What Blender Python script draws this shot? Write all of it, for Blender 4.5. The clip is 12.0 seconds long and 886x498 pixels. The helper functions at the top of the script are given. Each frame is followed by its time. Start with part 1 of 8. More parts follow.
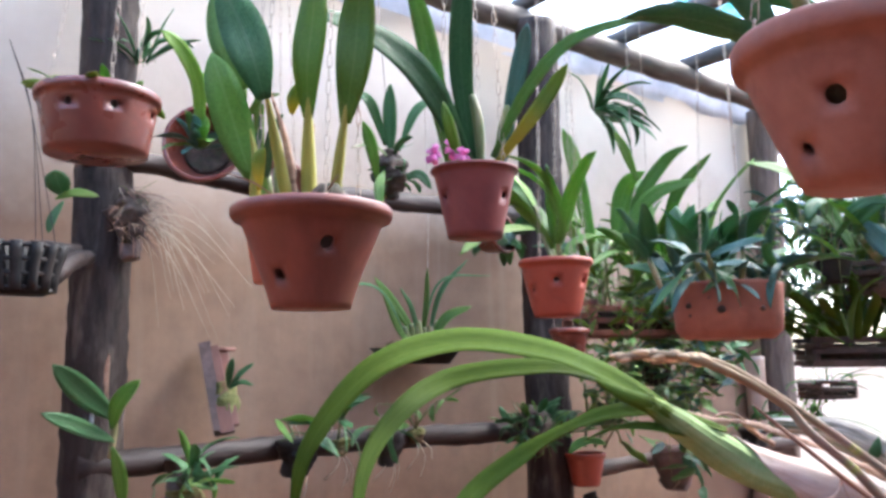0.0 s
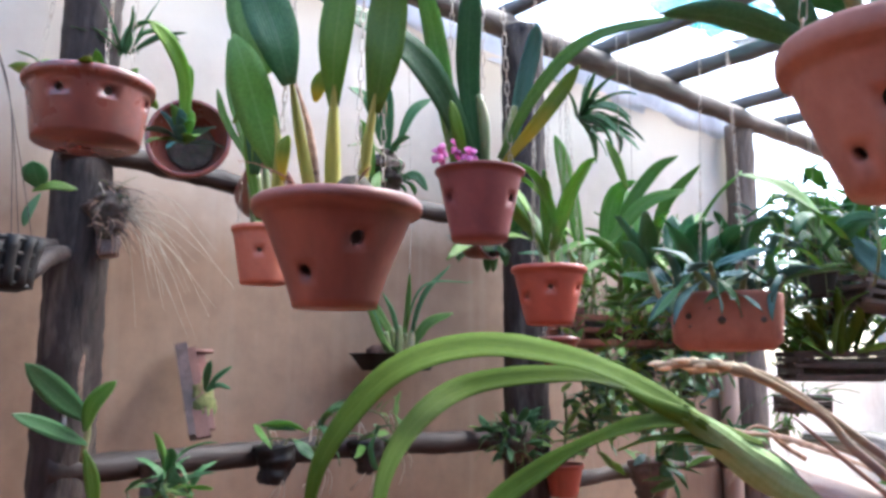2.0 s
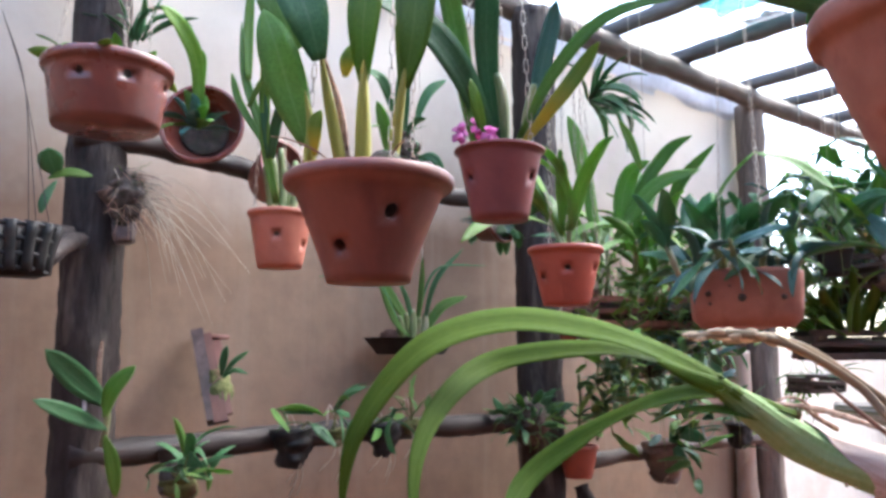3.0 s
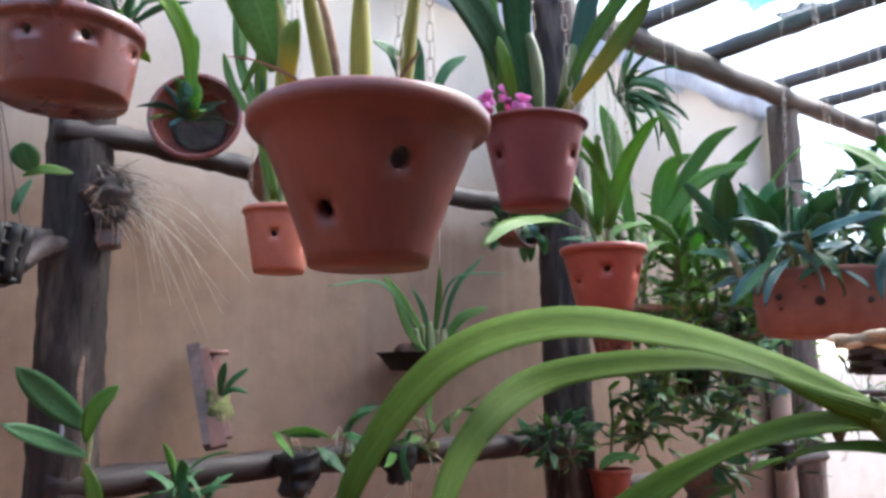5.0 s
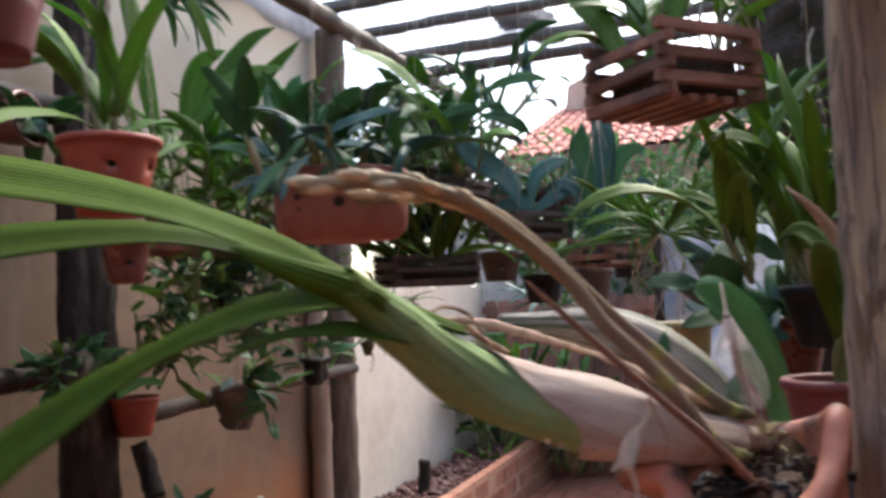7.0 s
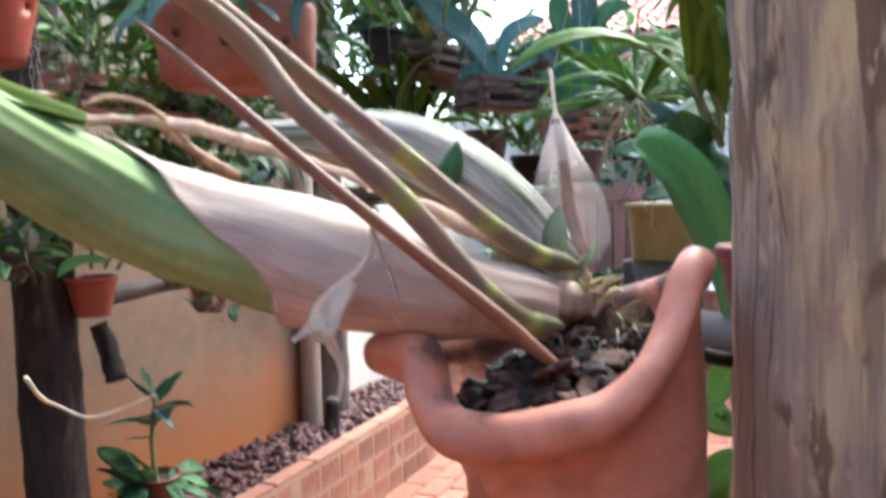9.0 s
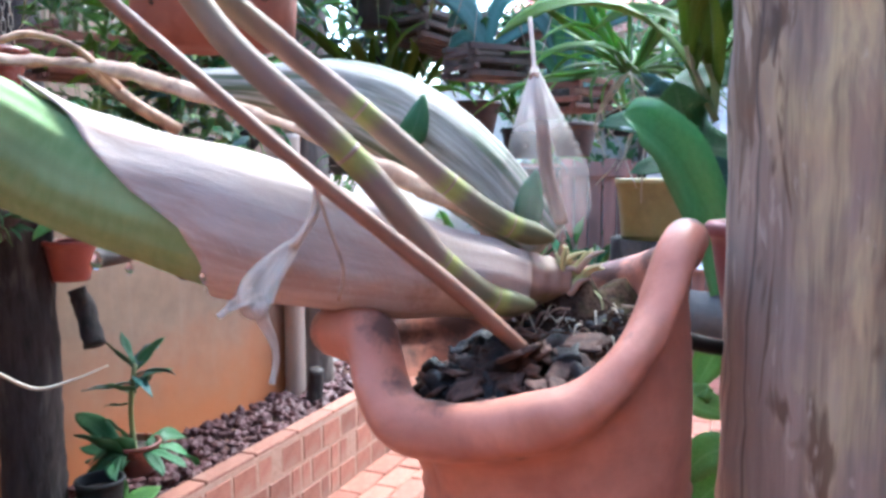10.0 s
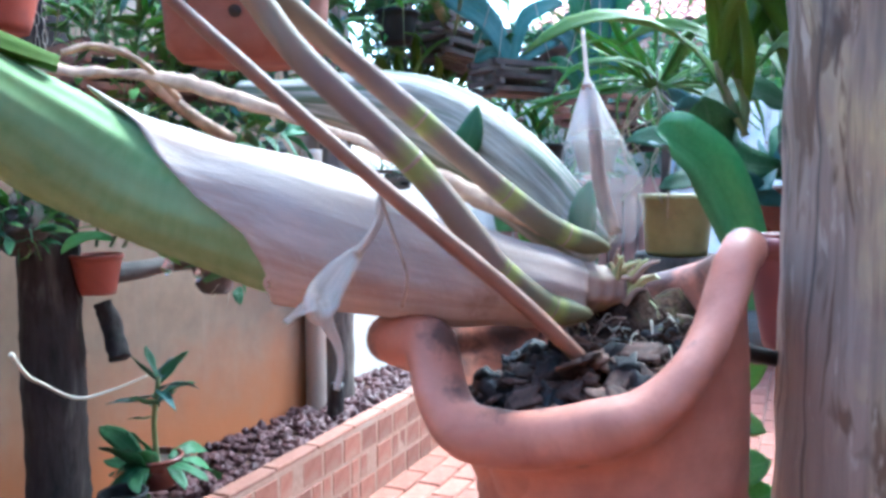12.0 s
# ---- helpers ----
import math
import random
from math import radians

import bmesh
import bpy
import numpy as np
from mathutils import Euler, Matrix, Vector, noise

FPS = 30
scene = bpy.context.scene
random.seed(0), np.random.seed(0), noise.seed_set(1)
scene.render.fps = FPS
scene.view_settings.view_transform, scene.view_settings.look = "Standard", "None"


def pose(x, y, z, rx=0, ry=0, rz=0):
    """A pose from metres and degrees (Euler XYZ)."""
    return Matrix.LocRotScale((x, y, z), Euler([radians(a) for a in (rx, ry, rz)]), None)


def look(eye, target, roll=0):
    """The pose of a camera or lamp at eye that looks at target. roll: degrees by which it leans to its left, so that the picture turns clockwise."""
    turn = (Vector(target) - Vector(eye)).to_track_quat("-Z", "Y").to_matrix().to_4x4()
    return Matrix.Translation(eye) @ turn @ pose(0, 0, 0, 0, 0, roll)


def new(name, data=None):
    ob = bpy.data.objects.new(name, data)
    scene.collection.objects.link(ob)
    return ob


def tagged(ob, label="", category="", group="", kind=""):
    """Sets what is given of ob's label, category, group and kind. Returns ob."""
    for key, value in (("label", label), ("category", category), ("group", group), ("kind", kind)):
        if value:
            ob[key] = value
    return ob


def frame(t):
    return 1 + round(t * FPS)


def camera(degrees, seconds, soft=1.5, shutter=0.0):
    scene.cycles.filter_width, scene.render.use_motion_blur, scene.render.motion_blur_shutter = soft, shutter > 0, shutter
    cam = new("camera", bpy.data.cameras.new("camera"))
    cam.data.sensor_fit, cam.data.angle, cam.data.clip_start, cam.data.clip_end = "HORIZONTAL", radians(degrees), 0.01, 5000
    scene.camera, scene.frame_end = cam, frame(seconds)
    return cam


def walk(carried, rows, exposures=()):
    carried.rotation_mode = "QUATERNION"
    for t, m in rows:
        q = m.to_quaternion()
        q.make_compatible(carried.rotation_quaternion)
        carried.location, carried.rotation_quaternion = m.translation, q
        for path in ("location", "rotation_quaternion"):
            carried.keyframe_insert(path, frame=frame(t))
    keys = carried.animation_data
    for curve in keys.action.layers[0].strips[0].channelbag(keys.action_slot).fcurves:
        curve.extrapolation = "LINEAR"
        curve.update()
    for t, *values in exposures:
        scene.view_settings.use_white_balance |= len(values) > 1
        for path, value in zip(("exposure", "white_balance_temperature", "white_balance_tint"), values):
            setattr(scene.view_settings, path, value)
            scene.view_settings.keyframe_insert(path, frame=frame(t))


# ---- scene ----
# Camera and its walk
cam = camera(55.83, 12.0, soft=3.2, shutter=0.5)
PATH = [
    (0.0, pose(0.0001, -0.0003, 1.1871, 98.108, 0.798, -38.280)),
    (0.5, pose(-0.0011, 0.0057, 1.1875, 98.297, 0.989, -38.254)),
    (1.0, pose(-0.0007, 0.0297, 1.1836, 98.474, 1.032, -39.214)),
    (1.5, pose(-0.0076, 0.0469, 1.1856, 98.487, 0.414, -39.762)),
    (2.0, pose(-0.0170, 0.0586, 1.1855, 98.609, -0.273, -40.775)),
    (2.5, pose(-0.0250, 0.0705, 1.1822, 98.468, 0.271, -39.955)),
    (3.0, pose(-0.0316, 0.0731, 1.1755, 97.728, 0.345, -40.290)),
    (5.0, pose(0.0868, 0.2264, 1.1770, 98.831, 0.630, -39.163)),
    (5.5, pose(0.1213, 0.2402, 1.1780, 97.374, -0.213, -48.251)),
    (6.0, pose(0.1290, 0.2855, 1.1740, 97.850, 1.720, -56.516)),
    (6.5, pose(0.1704, 0.3040, 1.1626, 95.973, 1.772, -68.216)),
    (6.8, pose(0.2050, 0.2900, 1.1561, 94.439, 2.343, -68.934)),
    (7.0, pose(0.2447, 0.2726, 1.1509, 93.175, 2.322, -68.820)),
    (7.2, pose(0.2817, 0.2532, 1.1490, 93.198, 1.574, -70.169)),
    (8.8, pose(0.4169, 0.2162, 1.1170, 87.852, 2.454, -66.936)),
    (9.0, pose(0.4288, 0.2160, 1.1105, 85.873, 1.717, -67.422)),
    (9.5, pose(0.4571, 0.2183, 1.1044, 83.492, 0.857, -67.464)),
    (10.0, pose(0.4608, 0.2196, 1.1064, 83.997, 0.285, -68.010)),
    (10.5, pose(0.4576, 0.2187, 1.1063, 83.548, 0.033, -69.099)),
    (11.0, pose(0.4589, 0.2216, 1.0995, 82.802, 0.359, -68.381)),
    (11.5, pose(0.4621, 0.2229, 1.1027, 83.640, 0.192, -67.338)),
    (12.0, pose(0.4548, 0.2291, 1.1045, 85.101, 0.198, -66.731)),
]
EXPOSURES = ((0.0, 3.38, 5700, 9), (1.0, 3.38, 5550, 8), (3.2, 3.26, 5700, 8), (5.0, 3.08, 5600, 7), (6.0, 2.5, 5500, 7), (6.5, 2.0, 5850, 7), (7.0, 2.36, 6300, 8), (8.8, 3.34, 5850, 1), (9.5, 3.5, 5350, 0), (10.0, 3.64, 5000, 0), (10.5, 3.66, 4950, -4), (12, 3.66, 4520, -7))
SKY, SUN = 0.15, 0.6

walk(cam, PATH, exposures=EXPOSURES)

# World, sun
world = bpy.data.worlds.new("sky")
scene.world = world
world.use_nodes = True
_nt = world.node_tree
_sky = _nt.nodes.new("ShaderNodeTexSky")
_sky.sky_type = "NISHITA"
_sky.sun_disc = False
_sky.sun_elevation = radians(52)
_sky.sun_rotation = radians(105)
_sky.air_density, _sky.dust_density, _sky.ozone_density = 1.0, 4.0, 1.0
_nt.links.new(_sky.outputs[0], _nt.nodes["Background"].inputs[0])
_nt.nodes["Background"].inputs[1].default_value = SKY
_sun = new("sun", bpy.data.lights.new("sun", "SUN"))
_sun.data.energy, _sun.data.angle, _sun.data.color = SUN, radians(14), (1.0, 0.95, 0.87)
_sun.matrix_world = look((6, -1.6, 8), (0, 0, 0))

# ---------------------------------------------------------------- materials


def ramp(nt, fac, stops):
    r = nt.nodes.new("ShaderNodeValToRGB")
    e = r.color_ramp.elements
    while len(e) < len(stops):
        e.new(0.5)
    for el, (p, c) in zip(e, stops):
        el.position, el.color = p, (*c, 1)
    nt.links.new(fac, r.inputs[0])
    return r.outputs[0]


def noise_node(nt, vec, scale, detail=4, rough=0.6, dist=0.0):
    n = nt.nodes.new("ShaderNodeTexNoise")
    n.inputs["Scale"].default_value, n.inputs["Detail"].default_value = scale, detail
    n.inputs["Roughness"].default_value, n.inputs["Distortion"].default_value = rough, dist
    nt.links.new(vec, n.inputs["Vector"])
    return n.outputs[0]


def mixc(nt, fac, a, b, kind="MIX"):
    m = nt.nodes.new("ShaderNodeMix")
    m.data_type, m.blend_type = "RGBA", kind
    for sock, v in ((m.inputs[0], fac), (m.inputs[6], a), (m.inputs[7], b)):
        if isinstance(v, (int, float)):
            sock.default_value = v
        elif isinstance(v, tuple):
            sock.default_value = (*v, 1)
        else:
            nt.links.new(v, sock)
    return m.outputs[2]


def math_node(nt, op, a, b=0.0):
    m = nt.nodes.new("ShaderNodeMath")
    m.operation = op
    for sock, v in zip(m.inputs, (a, b)):
        if isinstance(v, (int, float)):
            sock.default_value = v
        else:
            nt.links.new(v, sock)
    return m.outputs[0]


def mat(name, c1, c2, c3=None, scale=30.0, stretch=(1, 1, 1), rough=(0.5, 0.8), bump=0.25, big=4.0,
        stain=(0.5, 0.68), vary=0.18, metal=0.0, coord="Object", through_light=0.0, depth=0.004, spec=0.5):
    """Two-scale procedural surface: grain c1..c2, blotches of c3, bump, random brightness per object."""
    m = bpy.data.materials.new(name)
    m.use_nodes = True
    nt = m.node_tree
    b = nt.nodes["Principled BSDF"]
    tc = nt.nodes.new("ShaderNodeTexCoord")
    mp = nt.nodes.new("ShaderNodeMapping")
    mp.inputs["Scale"].default_value = stretch
    nt.links.new(tc.outputs[coord], mp.inputs["Vector"])
    v = mp.outputs[0]
    n1 = noise_node(nt, v, scale, 6, 0.65)
    n2 = noise_node(nt, v, big, 4, 0.6, 0.4)
    col = ramp(nt, n1, [(0.28, c1), (0.72, c2)])
    if c3:
        f = ramp(nt, n2, [(stain[0], (0, 0, 0)), (stain[1], (1, 1, 1))])
        col = mixc(nt, f, col, c3)
    oi = nt.nodes.new("ShaderNodeObjectInfo")
    val = math_node(nt, "MULTIPLY_ADD", oi.outputs["Random"], 2 * vary)
    val.node.inputs[2].default_value = 1 - vary
    hsv = nt.nodes.new("ShaderNodeHueSaturation")
    nt.links.new(val, hsv.inputs["Value"])
    nt.links.new(col, hsv.inputs["Color"])
    nt.links.new(hsv.outputs[0], b.inputs["Base Color"])
    rr = math_node(nt, "MULTIPLY_ADD", n2, rough[1] - rough[0])
    rr.node.inputs[2].default_value = rough[0]
    nt.links.new(rr, b.inputs["Roughness"])
    b.inputs["Metallic"].default_value = metal
    b.inputs["Specular IOR Level"].default_value = spec
    if bump:
        bp = nt.nodes.new("ShaderNodeBump")
        bp.inputs["Strength"].default_value, bp.inputs["Distance"].default_value = bump, depth
        nt.links.new(n1, bp.inputs["Height"])
        nt.links.new(bp.outputs[0], b.inputs["Normal"])
    if through_light:
        tr = nt.nodes.new("ShaderNodeBsdfTranslucent")
        nt.links.new(hsv.outputs[0], tr.inputs[0])
        mx = nt.nodes.new("ShaderNodeMixShader")
        mx.inputs[0].default_value = through_light
        nt.links.new(b.outputs[0], mx.inputs[1])
        nt.links.new(tr.outputs[0], mx.inputs[2])
        nt.links.new(mx.outputs[0], nt.nodes["Material Output"].inputs[0])
    return m


def leaf_mat(name, dark, light, rib, rough=0.3, through_light=0.3, tip=None, spec=0.35, veins=0.16):
    """Leaf blade: parallel veins across u, paler midrib, mottling, random tone per leaf."""
    m = mat(name, dark, light, None, scale=9, rough=(rough, rough + 0.2), bump=0, vary=0.28, through_light=through_light, coord="UV", stretch=(1.2, 4, 1), spec=spec)
    nt = m.node_tree
    b = nt.nodes["Principled BSDF"]
    hsv = next(n for n in nt.nodes if n.type == "HUE_SAT")
    src = hsv.inputs["Color"].links[0].from_socket
    uv = nt.nodes.new("ShaderNodeTexCoord")
    sep = nt.nodes.new("ShaderNodeSeparateXYZ")
    nt.links.new(uv.outputs["UV"], sep.inputs[0])
    d = math_node(nt, "ABSOLUTE", math_node(nt, "SUBTRACT", sep.outputs[0], 0.5))
    mid = ramp(nt, d, [(0.0, (1, 1, 1)), (0.05, (0, 0, 0))])
    w = nt.nodes.new("ShaderNodeTexWave")
    w.bands_direction = "X"
    w.inputs["Scale"].default_value, w.inputs["Distortion"].default_value = 5.0, 0.6
    nt.links.new(uv.outputs["UV"], w.inputs[0])
    c = mixc(nt, math_node(nt, "MULTIPLY", w.outputs[1], veins), src, rib)
    c = mixc(nt, math_node(nt, "MULTIPLY", mid, 0.4), c, rib)
    if tip:
        k = (1, 0) if tip[1] < tip[2] else (0, 1)
        f = ramp(nt, sep.outputs[1], [(min(tip[1:]), (k[0],) * 3), (max(tip[1:]), (k[1],) * 3)])
        c = mixc(nt, f, c, tip[0])
    nt.links.new(c, hsv.inputs["Color"])
    bp = nt.nodes.new("ShaderNodeBump")
    bp.inputs["Strength"].default_value, bp.inputs["Distance"].default_value = min(0.3, 2 * veins), 0.002
    nt.links.new(w.outputs[1], bp.inputs["Height"])
    nt.links.new(bp.outputs[0], b.inputs["Normal"])
    return m


def thin_mat(name, colour, clear, rough=0.4, scale=60, streak=(1, 1, 1), closed=None):
    """Papery or plastic film: part of the light goes straight through."""
    m = mat(name, tuple(0.7 * c for c in colour), colour, None, scale=scale, rough=(rough, rough + 0.2), bump=0.3, through_light=0.45, stretch=streak)
    nt = m.node_tree
    out = nt.nodes["Material Output"]
    src = out.inputs[0].links[0].from_socket
    tp = nt.nodes.new("ShaderNodeBsdfTransparent")
    mx = nt.nodes.new("ShaderNodeMixShader")
    tc = nt.nodes.new("ShaderNodeTexCoord")
    n = noise_node(nt, tc.outputs["Object"], scale * 0.25, 5, 0.6, 0.5)
    f = ramp(nt, n, [(0.3, (clear[0],) * 3), (0.7, (clear[1],) * 3)])
    if closed:
        sep = nt.nodes.new("ShaderNodeSeparateXYZ")
        nt.links.new(tc.outputs["UV"], sep.inputs[0])
        f = mixc(nt, ramp(nt, sep.outputs[1], [(closed[0], (0, 0, 0)), (closed[1], (1, 1, 1))]), f, (0.12, 0.12, 0.12))
    nt.links.new(f, mx.inputs[0])
    nt.links.new(src, mx.inputs[1])
    nt.links.new(tp.outputs[0], mx.inputs[2])
    nt.links.new(mx.outputs[0], out.inputs[0])
    return m


def plaster_mat():
    m = mat("plaster", (0.2, 0.129, 0.081), (0.263, 0.172, 0.109), (0.152, 0.092, 0.057), scale=14, rough=(0.75, 0.95), bump=0.35, big=1.1, stain=(0.46, 0.72), vary=0.0)
    nt = m.node_tree
    hsv = next(n for n in nt.nodes if n.type == "HUE_SAT")
    src = hsv.inputs["Color"].links[0].from_socket
    tc = nt.nodes.new("ShaderNodeTexCoord")
    sep = nt.nodes.new("ShaderNodeSeparateXYZ")
    nt.links.new(tc.outputs["Object"], sep.inputs[0])
    # rain streaks
    mp = nt.nodes.new("ShaderNodeMapping")
    mp.inputs["Scale"].default_value = (9, 1, 0.5)
    nt.links.new(tc.outputs["Object"], mp.inputs[0])
    st = noise_node(nt, mp.outputs[0], 1.6, 5, 0.7)
    c = mixc(nt, ramp(nt, st, [(0.52, (0, 0, 0)), (0.75, (0.3, 0.3, 0.3))]), src, (0.29, 0.23, 0.175))
    # red soil splashed up the foot of the wall
    w = noise_node(nt, tc.outputs["Object"], 2.3, 5, 0.65)
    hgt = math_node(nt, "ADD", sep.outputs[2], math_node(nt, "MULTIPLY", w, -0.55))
    low = ramp(nt, math_node(nt, "ADD", hgt, 0.5), [(0.44, (1, 1, 1)), (0.8, (0, 0, 0))])
    c = mixc(nt, math_node(nt, "MULTIPLY", low, 0.95), c, (0.36, 0.108, 0.025))
    # paler mix paints in the brighter light near the wall's top
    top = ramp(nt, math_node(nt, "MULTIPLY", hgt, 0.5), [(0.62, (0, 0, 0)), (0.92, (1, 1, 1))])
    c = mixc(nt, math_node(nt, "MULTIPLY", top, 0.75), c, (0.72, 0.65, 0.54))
    nt.links.new(c, hsv.inputs["Color"])
    return m


def weathered_mat():
    """Old grey post wood: fibres, dark drying cracks, knots and rubbed tan patches."""
    m = mat("old_wood", (0.17, 0.12, 0.092), (0.35, 0.265, 0.2), None, scale=120, stretch=(1, 1, 0.07), rough=(0.6, 0.9), bump=0.7, depth=0.002, vary=0.0)
    nt = m.node_tree
    hsv = next(n for n in nt.nodes if n.type == "HUE_SAT")
    src = hsv.inputs["Color"].links[0].from_socket
    tc = nt.nodes.new("ShaderNodeTexCoord")

    def layer(c, sc, scale, detail, rough, dist, lo, hi, most, colour):
        mp = nt.nodes.new("ShaderNodeMapping")
        mp.inputs["Scale"].default_value = sc
        nt.links.new(tc.outputs["Object"], mp.inputs[0])
        n = noise_node(nt, mp.outputs[0], scale, detail, rough, dist)
        return mixc(nt, ramp(nt, n, [(lo, (0, 0, 0)), (hi, (most,) * 3)]), c, colour)
    c = layer(src, (1, 1, 0.3), 15, 5, 0.65, 0.8, 0.46, 0.58, 0.85, (0.47, 0.365, 0.19))
    c = layer(c, (1, 1, 0.4), 30, 5, 0.65, 0.6, 0.5, 0.6, 0.7, (0.23, 0.155, 0.12))
    c = layer(c, (1, 1, 0.06), 75, 4, 0.7, 0.0, 0.5, 0.62, 0.75, (0.13, 0.09, 0.068))
    c = layer(c, (1, 1, 0.28), 70, 3, 0.6, 0.5, 0.57, 0.62, 0.85, (0.11, 0.062, 0.032))
    c = layer(c, (1, 1, 0.3), 170, 3, 0.6, 0.5, 0.61, 0.69, 0.5, (0.5, 0.42, 0.33))
    mp = nt.nodes.new("ShaderNodeMapping")
    mp.inputs["Scale"].default_value = (1, 1, 0.03)
    nt.links.new(tc.outputs["Object"], mp.inputs[0])
    crack = noise_node(nt, mp.outputs[0], 24, 2, 0.5)
    c = mixc(nt, ramp(nt, math_node(nt, "ABSOLUTE", math_node(nt, "SUBTRACT", crack, 0.5)), [(0.0, (0.8, 0.8, 0.8)), (0.012, (0, 0, 0))]), c, (0.04, 0.028, 0.022))
    nt.links.new(c, hsv.inputs["Color"])
    return m


M = {}
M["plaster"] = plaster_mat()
M["white_wall"] = mat("white_wall", (0.52, 0.45, 0.38), (0.63, 0.56, 0.48), (0.4, 0.285, 0.215), scale=10, big=1.5, stain=(0.58, 0.85), rough=(0.8, 0.95), vary=0)
M["grey_wall"] = mat("grey_wall", (0.32, 0.29, 0.25), (0.45, 0.41, 0.36), (0.2, 0.18, 0.15), scale=8, big=1.2, rough=(0.8, 0.95), vary=0)
M["wet_wood"] = mat("wet_wood", (0.011, 0.008, 0.007), (0.05, 0.037, 0.031), (0.105, 0.085, 0.07), scale=42, stretch=(1, 1, 0.22), big=15, stain=(0.52, 0.68), spec=0.2, rough=(0.55, 0.9), bump=0.9, depth=0.008)
M["old_wood"] = weathered_mat()
M["grey_post"] = mat("grey_post", (0.06, 0.045, 0.036), (0.19, 0.145, 0.115), (0.27, 0.21, 0.165), scale=42, stretch=(1, 1, 0.16), big=11, stain=(0.52, 0.78), spec=0.2, rough=(0.6, 0.95), bump=0.8, depth=0.006)
M["pole"] = mat("pole", (0.04, 0.034, 0.03), (0.13, 0.11, 0.093), (0.09, 0.082, 0.064), scale=30, stretch=(1, 0.2, 1), big=6, rough=(0.55, 0.85), bump=0.7, depth=0.006)
M["pole_along"] = mat("pole_along", (0.045, 0.034, 0.027), (0.15, 0.112, 0.085), (0.075, 0.055, 0.04), scale=30, stretch=(0.2, 1, 1), big=6, rough=(0.5, 0.85), bump=0.7, depth=0.006)
M["wet_pole"] = mat("wet_pole", (0.012, 0.009, 0.008), (0.05, 0.034, 0.028), (0.075, 0.06, 0.052), scale=30, stretch=(0.2, 1, 1), big=6, spec=0.25, rough=(0.45, 0.75), bump=0.7, depth=0.006)
M["clay"] = mat("clay", (0.14, 0.038, 0.024), (0.2, 0.06, 0.039), (0.095, 0.026, 0.018), scale=30, stretch=(1, 1, 0.45), big=14, stain=(0.46, 0.7), rough=(0.28, 0.6), spec=0.42, bump=0.25, depth=0.002, vary=0.06)
M["clay_wet"] = mat("clay_wet", (0.125, 0.033, 0.022), (0.18, 0.052, 0.035), (0.07, 0.021, 0.016), scale=24, big=9, stain=(0.46, 0.68), rough=(0.16, 0.42), bump=0.25, depth=0.002, vary=0.08, spec=0.5)
M["clay_purple"] = mat("clay_purple", (0.125, 0.031, 0.029), (0.17, 0.046, 0.042), (0.085, 0.022, 0.02), scale=24, big=9, stain=(0.5, 0.72), rough=(0.35, 0.65), bump=0.25, depth=0.002, vary=0.05, spec=0.35)
M["clay_pale"] = mat("clay_pale", (0.25, 0.088, 0.055), (0.33, 0.13, 0.085), (0.2, 0.065, 0.042), scale=34, big=16, stain=(0.5, 0.7), rough=(0.5, 0.8), bump=0.3, depth=0.002, vary=0.06)
M["clay_orange"] = mat("clay_orange", (0.3, 0.085, 0.047), (0.38, 0.125, 0.073), (0.22, 0.06, 0.036), scale=28, big=10, rough=(0.4, 0.7), bump=0.2, depth=0.002, vary=0.06)
M["clay_red"] = mat("clay_red", (0.25, 0.043, 0.022), (0.31, 0.062, 0.033), (0.16, 0.03, 0.02), scale=28, big=10, rough=(0.35, 0.6), bump=0.2, depth=0.002, vary=0.06)
M["clay_near"] = mat("clay_near", (0.42, 0.15, 0.088), (0.52, 0.205, 0.13), (0.34, 0.12, 0.075), scale=110, big=38, stain=(0.5, 0.7), spec=0.4, rough=(0.35, 0.7), bump=0.35, depth=0.0012, vary=0.0)
M["leaf"] = leaf_mat("leaf", (0.09, 0.2, 0.035), (0.17, 0.33, 0.07), (0.27, 0.4, 0.15), through_light=0.5)
M["leaf_smooth"] = leaf_mat("leaf_smooth", (0.085, 0.215, 0.07), (0.125, 0.28, 0.1), (0.075, 0.18, 0.05), rough=0.24, through_light=0.4, veins=0.03, spec=0.6)
M["leaf_dark"] = leaf_mat("leaf_dark", (0.035, 0.115, 0.04), (0.085, 0.21, 0.075), (0.15, 0.25, 0.13), rough=0.3, through_light=0.4)
M["leaf_blue"] = leaf_mat("leaf_blue", (0.03, 0.1, 0.078), (0.065, 0.17, 0.135), (0.13, 0.21, 0.18), rough=0.28, through_light=0.22, spec=0.5)
M["leaf_bright"] = leaf_mat("leaf_bright", (0.1, 0.2, 0.02), (0.16, 0.29, 0.035), (0.26, 0.37, 0.09), through_light=0.4)
M["leaf_olive"] = leaf_mat("leaf_olive", (0.048, 0.092, 0.008), (0.078, 0.127, 0.013), (0.125, 0.175, 0.032), rough=0.5, through_light=0.3, spec=0.08, veins=0.35)
M["leaf_yellow"] = leaf_mat("leaf_yellow", (0.16, 0.26, 0.03), (0.22, 0.33, 0.05), (0.34, 0.4, 0.1), through_light=0.4, tip=((0.52, 0.42, 0.04), 0.2, 0.55))
M["sheath_green"] = leaf_mat("sheath_green", (0.24, 0.37, 0.135), (0.33, 0.46, 0.2), (0.46, 0.56, 0.3), rough=0.55, through_light=0.1, spec=0.1, veins=0.1, tip=((0.12, 0.19, 0.016), 1.0, 0.9))
